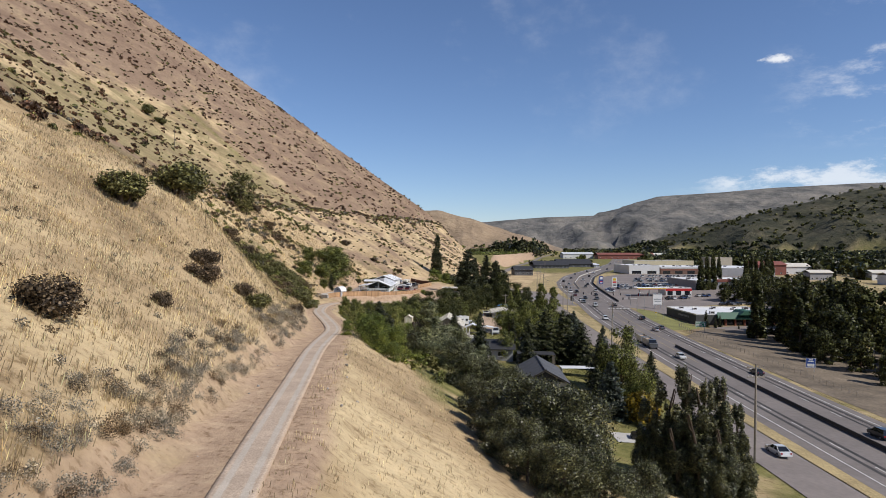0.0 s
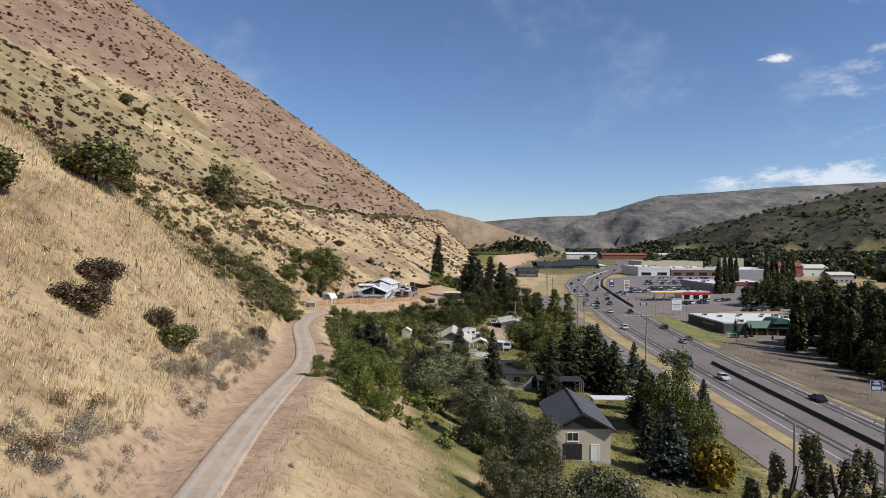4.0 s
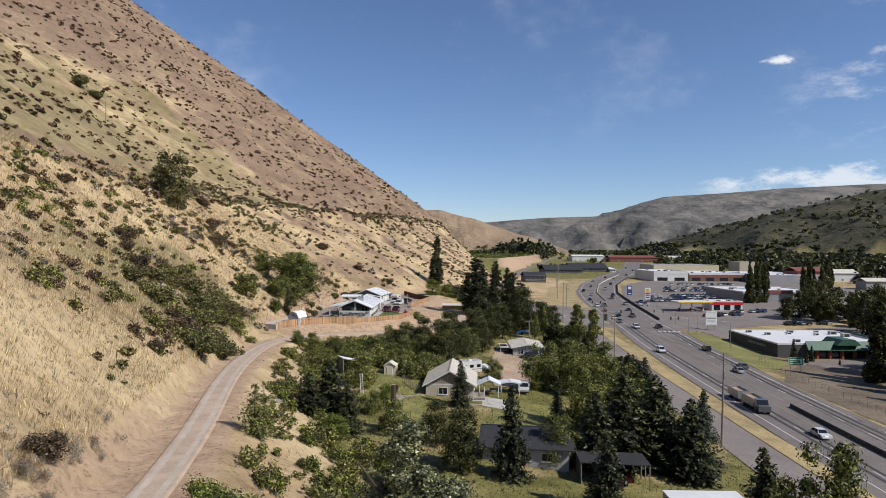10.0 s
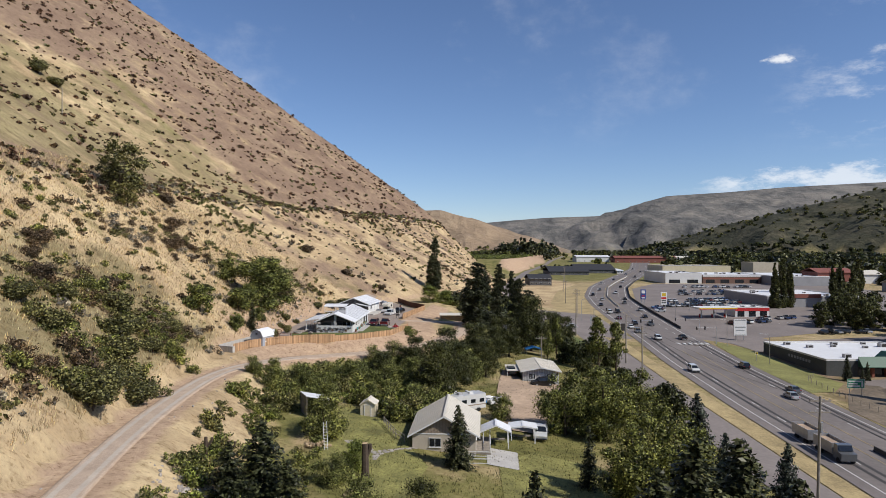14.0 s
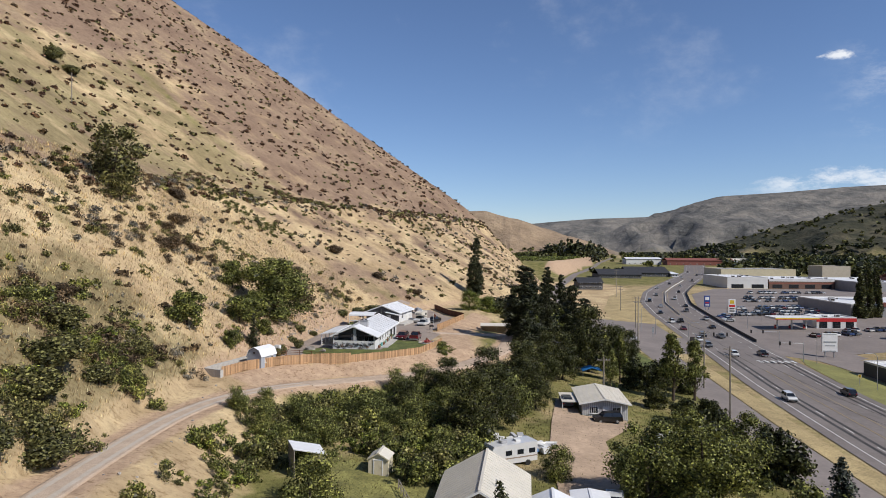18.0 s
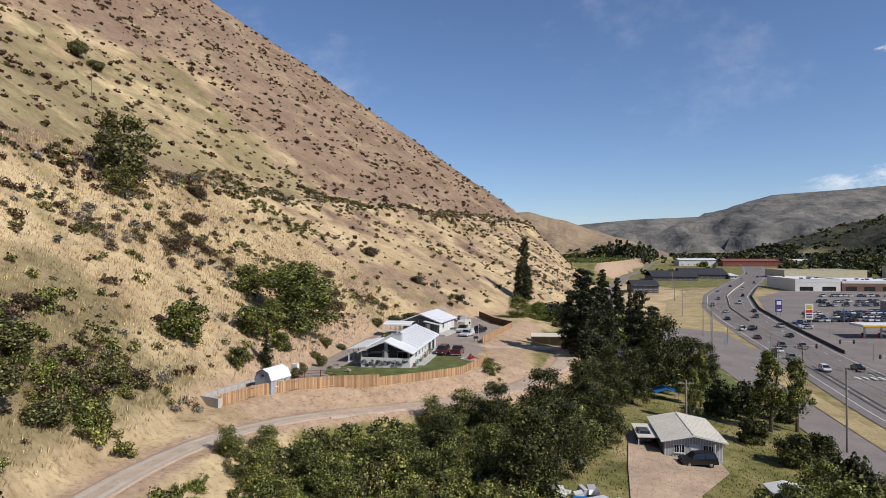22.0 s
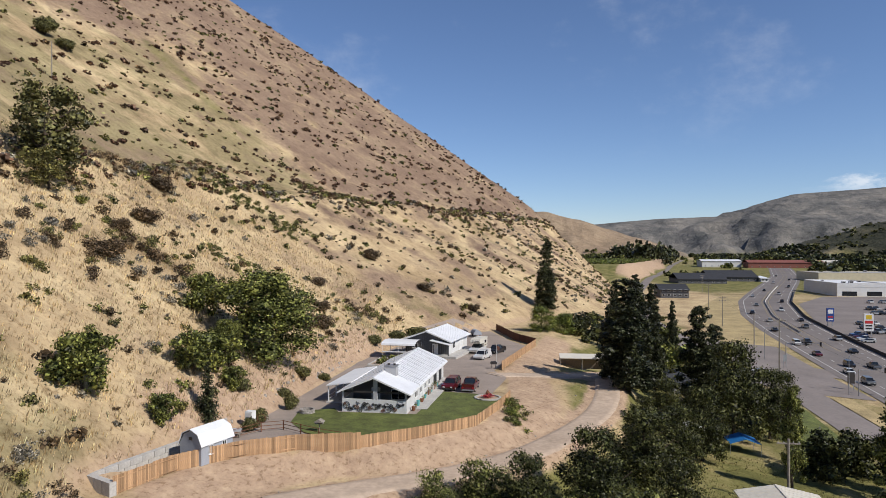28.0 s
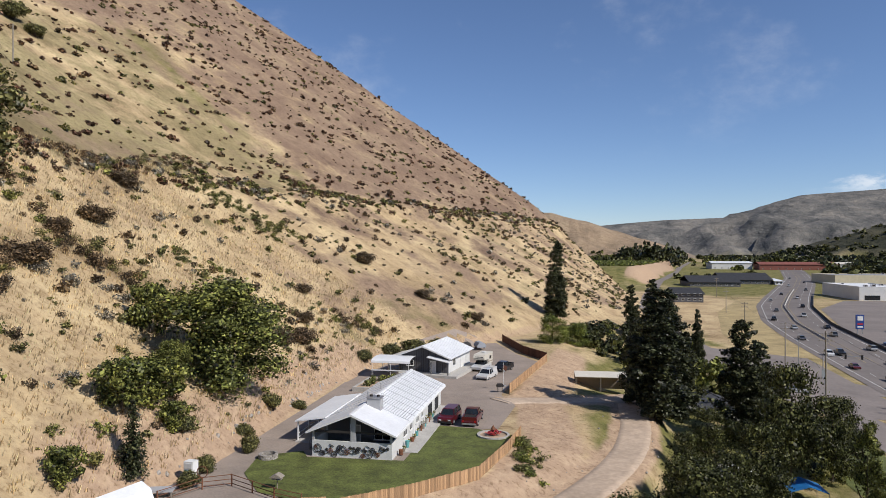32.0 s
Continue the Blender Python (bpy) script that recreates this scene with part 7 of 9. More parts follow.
pile = tagged(new("rock_pile"), "heap of pale grey rubble beside the track", "rocks")
for k in range(46):
    qx, qy = -19.8 + RNG.normal(0, 1.3), 145 + RNG.normal(0, 1.5)
    s = RNG.uniform(0.25, 0.75)
    b = part("rock", ROCKS[k % 4], None, pile)
    b.matrix_local = Matrix.Translation((qx, qy, ground_z(qx, qy) + 0.05)) @ Euler(RNG.uniform(0, 6, 3)).to_matrix().to_4x4() @ Matrix.Diagonal((s, s, s * 0.7, 1))

path_st = tagged(new("stepping_path"), "winding path of pale flat stones across the lawn", "path")
for k in range(60):
    f = k / 59
    qx, qy = -10.5 + 9.5 * f + 1.2 * math.sin(f * 7), 171 + 12 * abs(f - 0.45) + RNG.normal(0, 0.35)
    b = part("paving_stone", ROCKS[k % 4], None, path_st)
    s = RNG.uniform(0.5, 1.0)
    b.matrix_local = Matrix.Translation((qx, qy, ground_z(qx, qy) + 0.02)) @ Matrix.Rotation(RNG.uniform(0, 6), 4, "Z") @ Matrix.Diagonal((s * 1.3, s, 0.16, 1))

patch("dirt_drive", [(11.5, 190), (17.5, 189), (20.5, 200), (21, 214), (27, 224), (27, 228), (19.5, 228), (19, 238), (16.5, 238), (14, 222), (12, 206)], MATS["dirt"], 0.16, "bare brown dirt drive between the houses", "drive", 1.2)
patch("lawn_garden", [(-14, 172), (-9, 160), (-2, 158), (0.5, 170), (-1.8, 176), (-3, 187), (-12.5, 193), (-17.5, 186)], MATS["lawn_shade"], 0.05, "green garden lawn behind the tan house", "lawn", 2.5)
patch("lawn_front", [(9, 160), (22, 156), (24, 176), (15, 180), (9.5, 174)], MATS["lawn_shade"], 0.05, "shady green lawn in front of the tan house", "lawn", 2.5)
patch("pavement_patio", [(8, 173), (12, 172), (12.6, 179), (8.4, 180)], MATS["concrete"], 0.1, "pale patio slab beside the house", "pavement", 3)
patch("pavement_drive", [(25.5, 86), (45.5, 88.5), (45.5, 93.5), (25.5, 91)], MATS["concrete"], 0.1, "short concrete drive off the frontage road", "pavement", 2.5)
patch("lawn_lane", [(36, 262), (46, 266), (49, 300), (47, 322), (38, 318), (35, 290)], MATS["lawn"], 0.06, "green verge beside the frontage road", "lawn", 4)

FENCE_GARDEN = [(-6.2, 186), (-4.2, 180.5), (-2.6, 178)]


def rail_fence(name, label, line, height, material, step=2.0, rails=(0.5, 0.95), thick=0.045):
    f = tagged(new(name), label, "fence")
    p = np.array(line, float)
    d = np.r_[0, np.cumsum(np.linalg.norm(np.diff(p, axis=0), axis=1))]
    prev = None
    for s in np.arange(0, d[-1] + 0.01, step):
        x, y = float(np.interp(s, d, p[:, 0])), float(np.interp(s, d, p[:, 1]))
        z = ground_z(x, y)
        part("post", Shape().box(x - 0.06, x + 0.06, y - 0.06, y + 0.06, z - 0.4, z + height), MATS[material], f)
        if prev:
            for u in rails:
                part("rail", Shape().tube([(prev[0], prev[1], prev[2] + u * height), (x, y, z + u * height)], [thick, thick], 4), MATS[material], f)
        prev = (x, y, z)
    return f


rail_fence("garden_fence", "low weathered wooden garden fence", FENCE_GARDEN, 1.1, "wood_grey", 1.2)
rail_fence("garden_fence", "old grey board fence behind the tan house", [(-3.5, 193), (0, 196), (6, 197)], 1.4, "wood_grey", 1.2, (0.3, 0.6, 0.95), 0.09)
rail_fence("wire_fence", "thin roadside stock fence on wooden posts", [(95, 140), (96, 200), (96.5, 240), (99, 262), (104, 268)], 1.3, "wood_grey", 3.0, (0.35, 0.65, 0.95), 0.012)
rail_fence("garden_fence", "tall grey plank fence behind the pines", [(13, 300), (24, 304), (33, 309)], 1.9, "wood_grey", 0.9, (0.2, 0.5, 0.8), 0.16)


def junk_heap(x, y, label):
    t = thing("junk", label, "junk", "", x, y)
    r = np.random.RandomState(int(x * 3 + y))
    for k in range(12):
        c = r.uniform(-2.2, 2.2, 2)
        a = r.uniform(0.25, 0.8, 3)
        b = part("box", Shape().box(-a[0], a[0], -a[1], a[1], 0, a[2]), MATS[("tarp_white", "white_paint", "siding_grey", "steel", "plastic_blue")[k % 5 if k % 4 else 0]], t)
        b.matrix_local = Matrix.Translation((c[0], c[1], r.uniform(-0.05, 0.4))) @ Euler((r.normal(0, 0.15), r.normal(0, 0.15), r.uniform(0, 6))).to_matrix().to_4x4()


junk_heap(9.3, 205.5, "heap of white appliances and scrap behind the house")
junk_heap(6.6, 207.5, "jumble of pale scrap and boxes on the dirt")


def boat(x, y, rz):
    t = thing("boat", "small white open boat parked on the dirt", "boat", "", x, y, None, rz)
    hull = [(-2.2, 0.9), (1.2, 0.9), (2.5, 0.0), (1.2, -0.9), (-2.2, -0.9)]
    s = Shape()
    top = [(u, w, 0.95) for u, w in hull]
    bot = [(u * 0.85, w * 0.5, 0.25) for u, w in hull]
    s.add(bot + top, [(4, 3, 2, 1, 0)] + [(i, (i + 1) % 5, (i + 1) % 5 + 5, i + 5) for i in range(5)])
    part("hull", s, MATS["white_paint"], t)
    part("deck", Shape().prism([(u * 0.9, w * 0.85) for u, w in hull], 0.7, 0.74, "z"), MATS["siding_grey"], t)
    part("seat", Shape().box(-0.6, -0.1, -0.7, 0.7, 0.74, 1.0), MATS["tarp_white"], t)
    part("trailer", Shape().box(-2.0, 2.8, -0.06, 0.06, 0.1, 0.22), MATS["iron"], t)


boat(11.2, 206.0, 35)


def tarp(x, y, w, n, h, mname, label):
    t = thing("tarp_tent", label, "tent", "", x, y)
    part("cover", Shape().prism([(-w / 2, h * 0.7), (0, h), (w / 2, h * 0.7), (w / 2, h * 0.66), (0, h * 0.96), (-w / 2, h * 0.66)][::-1], -n / 2, n / 2), MATS[mname], t)
    for a in (-w / 2 + 0.05, w / 2 - 0.05):
        for b in (-n / 2 + 0.05, n / 2 - 0.05):
            part("pole", Shape().tube([(a, b, -0.2), (a, b, h * 0.68)], [0.035, 0.035], 5), MATS["steel"], t)


tarp(27.2, 264.5, 4.2, 3.6, 2.3, "plastic_blue", "blue tarp canopy under the trees")
tarp(20.5, 267, 4.4, 3.0, 2.4, "tarp_white", "white tarp canopy under the trees")
tarp(31.8, 218, 4.6, 3.4, 1.6, "tarp_white", "low white tarp over a trailer")

# ---- highway furniture and paint ----
def along(line, s0, s1):
    """The stretch of a road line between two values of y."""
    return line[(line[:, 1] >= s0) & (line[:, 1] <= s1)]


HWF = polyline(HIGHWAY, 2.0)
for off, mname, label, lo, hi in ((-10.9, "line_white", "white edge line", -200, 1500), (10.9, "line_white", "white edge line", -200, 1500), (-2.1, "line_yellow", "yellow centre line", 168, 300),
                                  (2.1, "line_yellow", "yellow centre line", 168, 300), (-1.6, "line_yellow", "yellow centre line", 390, 1400), (1.6, "line_yellow", "yellow centre line", 390, 1400)):
    ribbon("edge_line", along(HWF, lo, hi), off - 0.11, off + 0.11, MATS[mname], 0.15, label, cross=1, parent=road)
for off in (-6.8, 6.8):
    ribbon("lane_dashes", along(HWF, -100, 1200), off - 0.09, off + 0.09, MATS["line_white"], 0.15, "white lane dashes", cross=1, parent=road, gaps=lambda k: k % 6 > 1)
for off, wide in ((-7.9, 0.4), (-6.0, 0.4), (7.7, 0.35), (9.6, 0.4)):
    ribbon("tyre_track", along(HWF, -100, 330), off - wide, off + wide, MATS["tyre_track"], 0.137, "dark worn tyre track", cross=1, parent=road)
for off in (-6.9, 6.9, 9.0):
    ribbon("tyre_track", along(HWF, 390, 620), off - 0.3, off + 0.3, MATS["asphalt"], 0.137, "", cross=1, parent=road)
# stop lines and crossing bars at the junction
for k in range(12):
    q = HWF[np.argmin(np.abs(HWF[:, 1] - 316))]
    part("crossing_bar", Shape().box(q[0] - 11 + 1.9 * k, q[0] - 10.2 + 1.9 * k, 314, 317.2, ground_z(q[0], 315) + 0.0, ground_z(q[0], 315) + 0.17), MATS["line_white"], road)
ribbon("road_side", polyline([(b, a) for a, b in SIDE_EDGE], 4.0), -3.6, 3.6, MATS["lot_asphalt"], 0.1, "pale side road climbing past the hill")
ribbon("road_cross", polyline([(28, 372), (45, 362), (62, 352), (88, 346), (120, 349), (150, 362), (190, 372)], 4.0), -6.5, 6.5, MATS["lot_asphalt"], 0.09, "asphalt cross street at the junction")
ribbon("verge", along(FR, -300, 318), 4.9, 9.2, MATS["verge_straw"], 0.11, "strip of dry yellow grass between the roads", "verge")
patch("verge_lawn", [(91, 246), (99, 250), (108.5, 262), (109, 318), (103, 331), (99, 318), (93, 280)], MATS["verge_green"], 0.08, "mown yellow-green verge beside the highway", "lawn", 6)
patch("verge_west", [(58, 395), (80, 392), (84, 450), (98, 520), (124, 600), (112, 602), (80, 520), (62, 440)], MATS["verge_straw"], 0.06, "dry grass between side road and highway", "verge", 10)
patch("roadside_field", [(87, -240), (150, -240), (146, 60), (150, 180), (140, 262), (112, 262), (101, 248), (90, 230), (88, 150)], MATS["field_earth"], 0.05, "brown weedy field beside the highway fence", "field", 8)
patch("pavement_junction", [(34, 352), (50, 318), (70, 318), (74, 392), (52, 398), (34, 392)], MATS["lot_asphalt"], 0.07, "wide worn asphalt junction apron", "pavement", 6)
patch("pavement_junction", [(96, 336), (112, 326), (128, 338), (128, 380), (108, 392), (100, 372)], MATS["lot_asphalt"], 0.07, "asphalt apron at the lot entrance", "pavement", 6)
patch("pavement_lot", [(104, 366), (122, 358), (205, 372), (235, 430), (290, 480), (300, 600), (168, 596), (136, 545), (116, 470), (108, 410)], MATS["lot_asphalt"], 0.10, "large grey asphalt parking lot", "pavement", 12)
patch("pavement_shop", [(108, 330), (130, 336), (185, 352), (196, 330), (165, 262), (150, 255), (118, 258), (112, 268), (152, 274), (152, 312), (110, 312)], MATS["lot_asphalt"], 0.10, "asphalt forecourt round the green-roofed shop",
      "pavement", 8)
for k in range(9):
    bay = thing("parking_line", "worn white parking bay line", "marking", "parking lines", 128 + 5 * k, 372 + 2 * k, None, 0)
    part("stripe", Shape().box(-0.07, 0.07, -2.5, 2.5, 0.105, 0.118), MATS["line_white"], bay)


def barrier(label, y0, y1, off, height, material):
    """Concrete barrier sections along the highway."""
    b = tagged(new("barrier"), label, "barrier")
    q = along(HWF, y0, y1)
    t = np.gradient(q, axis=0)
    t /= np.linalg.norm(t, axis=1)[:, None]
    p = q + off * np.stack([t[:, 1], -t[:, 0]], 1)
    me = Shape().prism([(-0.3, 0), (0.3, 0), (0.3, 0.1), (0.12, 0.3), (0.08, height), (-0.08, height), (-0.12, 0.3), (-0.3, 0.1)], -0.98, 0.98).mesh("section", MATS[material])
    z = land(p[:, 0], p[:, 1])
    for k in range(len(p)):
        s = new("section", me)
        s.parent = b
        s.matrix_local = Matrix.Translation((p[k, 0], p[k, 1], z[k] + 0.1)) @ Matrix.Rotation(-math.atan2(t[k, 0], t[k, 1]), 4, "Z")


barrier("dark weathered concrete median barrier", -60, 199, 0.6, 0.85, "dark_concrete")
barrier("dark concrete barrier round the bend", 362, 640, 13.2, 1.1, "dark_concrete")
barrier("pale concrete median barrier on the far bend", 430, 700, 0.0, 0.6, "concrete")


# ---- poles, wires, signals and signs ----
def pole(x, y, h, label="tall weathered wooden utility pole with crossarms", arms=2, lean=0.0, light=False):
    t = thing("utility_pole", label, "pole", "utility poles", x, y)
    top = (lean * h, 0, h)
    part("shaft", Shape().tube([(0, 0, -0.5), top], [0.2, 0.13], 8), MATS["wood_grey"], t)
    for k in range(arms):
        z = h - 0.6 - 1.3 * k
        part("crossarm", Shape().box(lean * z - 1.25, lean * z + 1.25, -0.07, 0.07, z, z + 0.14), MATS["wood_grey"], t)
        for u in (-1.1, -0.5, 0.5, 1.1):
            part("insulator", Shape().tube([(lean * z + u, 0, z + 0.14), (lean * z + u, 0, z + 0.34)], [0.05, 0.03], 6), MATS["siding_grey"], t)
    if light:
        part("transformer", Shape().tube([(0.35, 0, h - 4.0), (0.35, 0, h - 3.0)], [0.26, 0.26], 9), MATS["steel"], t)
    return (x + lean * h, y, t.location.z + h)


tops = [pole(43.6, -4, 14), pole(44, 83, 14, lean=0.01), pole(45.3, 164, 15, lean=0.02, light=True), pole(49.6, 243, 13, lean=-0.01), pole(52.6, 267, 13), pole(49.2, 315, 16), pole(62.5, 376, 12),
        pole(70, 440, 12), pole(84, 520, 12), pole(104, 620, 12)]
wires = tagged(new("power_line"), "thin sagging power lines between the poles", "cable")
for a, b in zip(tops[:-1], tops[1:]):
    for u in (-1.1, 1.1):
        n = 9
        path = [(a[0] + u + (b[0] - a[0]) * f, a[1] + (b[1] - a[1]) * f, a[2] - 0.35 + (b[2] - a[2]) * f - 1.1 * 4 * f * (1 - f)) for f in np.linspace(0, 1, n)]
        part("wire", Shape().tube(path, [0.014] * n, 4, False), MATS["iron"], wires)
pole(-130.6, 325.4, 10, "lone weathered pole on the hillside", 0)
pole(26, 243, 8, "slim service pole beside the mobile home", 1)
pole(44, 100, 8.5, "slim light pole in a yard", 0)


def street_lamp(x, y, h, rz, arm=2.5, label="tall steel street lamp with a curved arm"):
    t = thing("street_lamp", label, "street lamp", "street lamps", x, y, None, rz)
    part("shaft", Shape().tube([(0, 0, -0.3), (0, 0, h * 0.92), (0.5, 0, h), (arm, 0, h + 0.15)], [0.1, 0.07, 0.06, 0.05], 7), MATS["steel"], t)
    part("lamp_head", Shape().box(arm, arm + 0.6, -0.14, 0.14, h + 0.08, h + 0.22), MATS["siding_grey"], t)


for x, y, h, rz in ((101, 286, 9, 180), (104, 322, 9, 190), (66, 322, 9, 0), (62, 365, 9, 0), (112, 395, 9, 180), (128, 420, 9, 0), (150, 470, 9, 0), (96, 250, 0.1, 0)):
    if h > 1:
        street_lamp(x, y, h, rz)


def signal(x, y, rz, reach=9):
    t = thing("traffic_light", "traffic signal on a long steel mast arm", "traffic light", "traffic lights", x, y, None, rz)
    part("mast", Shape().tube([(0, 0, -0.3), (0, 0, 6.0)], [0.14, 0.1], 8), MATS["steel"], t)
    part("arm", Shape().tube([(0, 0, 5.7), (reach, 0, 6.0)], [0.09, 0.05], 7), MATS["steel"], t)
    for u in (reach * 0.55, reach * 0.95):
        hd = part("signal_head", Shape().box(u - 0.2, u + 0.2, -0.18, 0.18, 5.2, 6.35), MATS["iron"], t)
        for z in (5.4, 5.78, 6.12):
            part("lens", Shape().tube([(u, -0.18, z), (u, -0.22, z)], [0.11, 0.11], 8), MATS["shadow_room"], hd)


signal(68, 322, 0, 10)
signal(106, 352, 180, 10)
signal(101, 324, 190, 8)
signal(66, 360, -10, 9)


def road_sign(x, y, z0, w, h, rz, face, label, bars=(), bar="line_white", legs=2, edge="line_white"):
    t = thing("road_sign", label, "sign", "", x, y, None, rz)
    part("panel", Shape().box(-w / 2, w / 2, -0.04, 0.0, z0, z0 + h), MATS[face], t)
    part("border", Shape().box(-w / 2, w / 2, -0.05, -0.041, z0, z0 + 0.08).box(-w / 2, w / 2, -0.05, -0.041, z0 + h - 0.08, z0 + h).box(-w / 2, -w / 2 + 0.08, -0.05, -0.041, z0, z0 + h)
         .box(w / 2 - 0.08, w / 2, -0.05, -0.041, z0, z0 + h), MATS[edge], t)
    for a, b, c, d in bars:
        part("lettering", Shape().box(a * w, b * w, -0.055, -0.041, z0 + c * h, z0 + d * h), MATS[bar], t)
    for u in ((-w * 0.35, w * 0.35) if legs == 2 else (0,)):
        part("leg", Shape().box(u - 0.06, u + 0.06, 0.0, 0.1, -0.4, z0 + h * 0.9), MATS["steel"], t)


mat("sign_green", (0.01, 0.19, 0.09), 0.5, grain=1, vary=0.1)
mat("sign_blue", (0.02, 0.06, 0.25), 0.5, grain=1, vary=0.1)
mat("sign_yellow", (0.65, 0.45, 0.03), 0.5, grain=1, vary=0.1)
mat("sign_red", (0.5, 0.03, 0.03), 0.5, grain=1, vary=0.1)
mat("sign_white", (0.75, 0.75, 0.74), 0.5, grain=0.6, vary=0.05)
mat("sign_grey", (0.3, 0.32, 0.32), 0.5, grain=0.6, vary=0.05)
road_sign(102.2, 247, 1.9, 4.0, 2.2, -6, "sign_green", "green highway direction sign with white lettering", [(-0.42, 0.3, 0.66, 0.82), (-0.42, 0.1, 0.4, 0.56), (-0.42, 0.25, 0.14, 0.3), (0.32, 0.42, 0.14, 0.82)])
road_sign(102, 171, 1.2, 2.6, 2.6, -8, "sign_blue", "blue roadside service sign with a white panel", [(-0.36, 0.36, 0.12, 0.42), (-0.3, 0.3, 0.6, 0.72), (-0.2, 0.2, 0.78, 0.88)])
road_sign(99.5, 291, 1.9, 0.9, 0.9, -6, "sign_yellow", "small yellow warning sign beside the highway", [(-0.1, 0.1, 0.25, 0.75)], "iron", 1)
road_sign(63, 352, 1.8, 0.8, 1.8, 0, "sign_grey", "back of a grey traffic sign at the junction", [], "iron", 2, "sign_grey")
road_sign(69, 328, 1.6, 1.6, 2.6, 4, "trim_dark", "dark sign panel seen from behind near the junction", [], "iron", 2, "trim_dark")


def tall_sign(x, y, w, h, z0, face, label, shapes, rz=0):
    """A big sign box on two legs; shapes: part name, x from and to, z from and to (fractions), material."""
    t = thing("pylon_sign", label, "sign", "", x, y, None, rz)
    part("cabinet", Shape().box(-w / 2, w / 2, -0.35, 0.35, z0, z0 + h), MATS[face], t)
    for nm, a, b, c, d, mname in shapes:
        part(nm, Shape().box(a * w, b * w, -0.40, -0.352, z0 + c * h, z0 + d * h), MATS[mname], t)
    for u in (-w * 0.3, w * 0.3):
        part("leg", Shape().box(u - 0.16, u + 0.16, -0.16, 0.16, -0.5, z0), MATS["steel"], t)


tall_sign(116.4, 339.3, 4.8, 6.0, 2.0, "sign_white", "large white shopping sign beside the lot", [("panel", -0.42, 0.42, 0.48, 0.56, "sign_grey"), ("panel", -0.34, 0.34, 0.30, 0.35, "sign_grey"), ("panel", -0.42, 0.42, 0.02, 0.06, "sign_grey"), ("panel", -0.42, 0.42, 0.94, 0.97, "sign_grey")])
tall_sign(117.6, 427.4, 3.2, 6.4, 2.2, "sign_white", "white petrol station price sign with red and yellow marks", [("emblem", -0.3, 0.3, 0.68, 0.92, "sign_yellow"), ("emblem", -0.4, 0.4, 0.44, 0.6, "sign_red"),
                                                                                                   ("lettering", -0.35, 0.35, 0.28, 0.36, "iron"), ("lettering", -0.35, 0.35, 0.12, 0.2, "iron")])
tall_sign(116, 456, 2.8, 5.4, 2.0, "sign_blue", "blue and white petrol station sign", [("emblem", -0.35, 0.35, 0.6, 0.9, "sign_white"), ("emblem", -0.35, 0.35, 0.3, 0.4, "sign_red"), ("lettering", -0.35, 0.35, 0.1, 0.2, "sign_white")])

# ---- vehicles ----
def paint(name, color):
    return mat(name, color, 0.28, metal=0.15, grain=0.8, vary=0.05, fine=8, fine_vary=0.02, coat=0.6)


for nm, c in (("paint_red", (0.105, 0.009, 0.012)), ("paint_white", (0.72, 0.72, 0.71)), ("paint_black", (0.012, 0.012, 0.014)), ("paint_silver", (0.42, 0.43, 0.44)), ("paint_blue", (0.03, 0.06, 0.16)),
              ("paint_grey", (0.12, 0.125, 0.13))):
    paint(nm, c)
mat("tyre", (0.018, 0.018, 0.018), 0.85, grain=3, vary=0.2)
mat("lamp_clear", (0.6, 0.6, 0.58), 0.2, grain=3, vary=0.05)
mat("lamp_red", (0.35, 0.01, 0.01), 0.3, grain=3, vary=0.05)


def taper(outline, half, waist, roof_half, z_waist):
    """A side outline (y, z) drawn across the car, drawn in above the waist."""
    s = Shape()
    n = len(outline)

    def wide(z):
        f = max(0.0, min(1.0, (z - z_waist) / max(0.01, waist - z_waist)))
        return half + (roof_half - half) * f

    v = [(-wide(z), y, z) for y, z in outline] + [(wide(z), y, z) for y, z in outline]
    return s.add(v, [tuple(range(n)), tuple(range(2 * n - 1, n - 1, -1))] + [((i + 1) % n, i, i + n, (i + 1) % n + n) for i in range(n)])


KINDS = {
    # lower body outline, cabin outline, length, half width, wheel places
    "sedan": ([(-2.3, 0.3), (2.3, 0.3), (2.35, 0.62), (2.2, 0.8), (1.1, 0.93), (-1.5, 0.95), (-2.3, 0.9), (-2.38, 0.6)],
              [(1.15, 0.9), (0.45, 1.4), (-0.9, 1.43), (-1.75, 0.93)], 0.9, (1.42, -1.4), 1.43),
    "suv": ([(-2.3, 0.35), (2.25, 0.35), (2.32, 0.75), (2.15, 1.0), (1.1, 1.1), (-2.2, 1.1), (-2.34, 0.7)],
            [(1.2, 1.07), (0.55, 1.7), (-1.95, 1.75), (-2.25, 1.08)], 0.95, (1.4, -1.4), 1.75),
    "pickup": ([(-2.8, 0.4), (2.7, 0.4), (2.78, 0.85), (2.65, 1.05), (1.3, 1.15), (-2.75, 1.12), (-2.85, 0.7)],
               [(1.35, 1.1), (0.75, 1.78), (-0.6, 1.82), (-0.75, 1.1)], 0.99, (1.75, -1.7), 1.82),
}


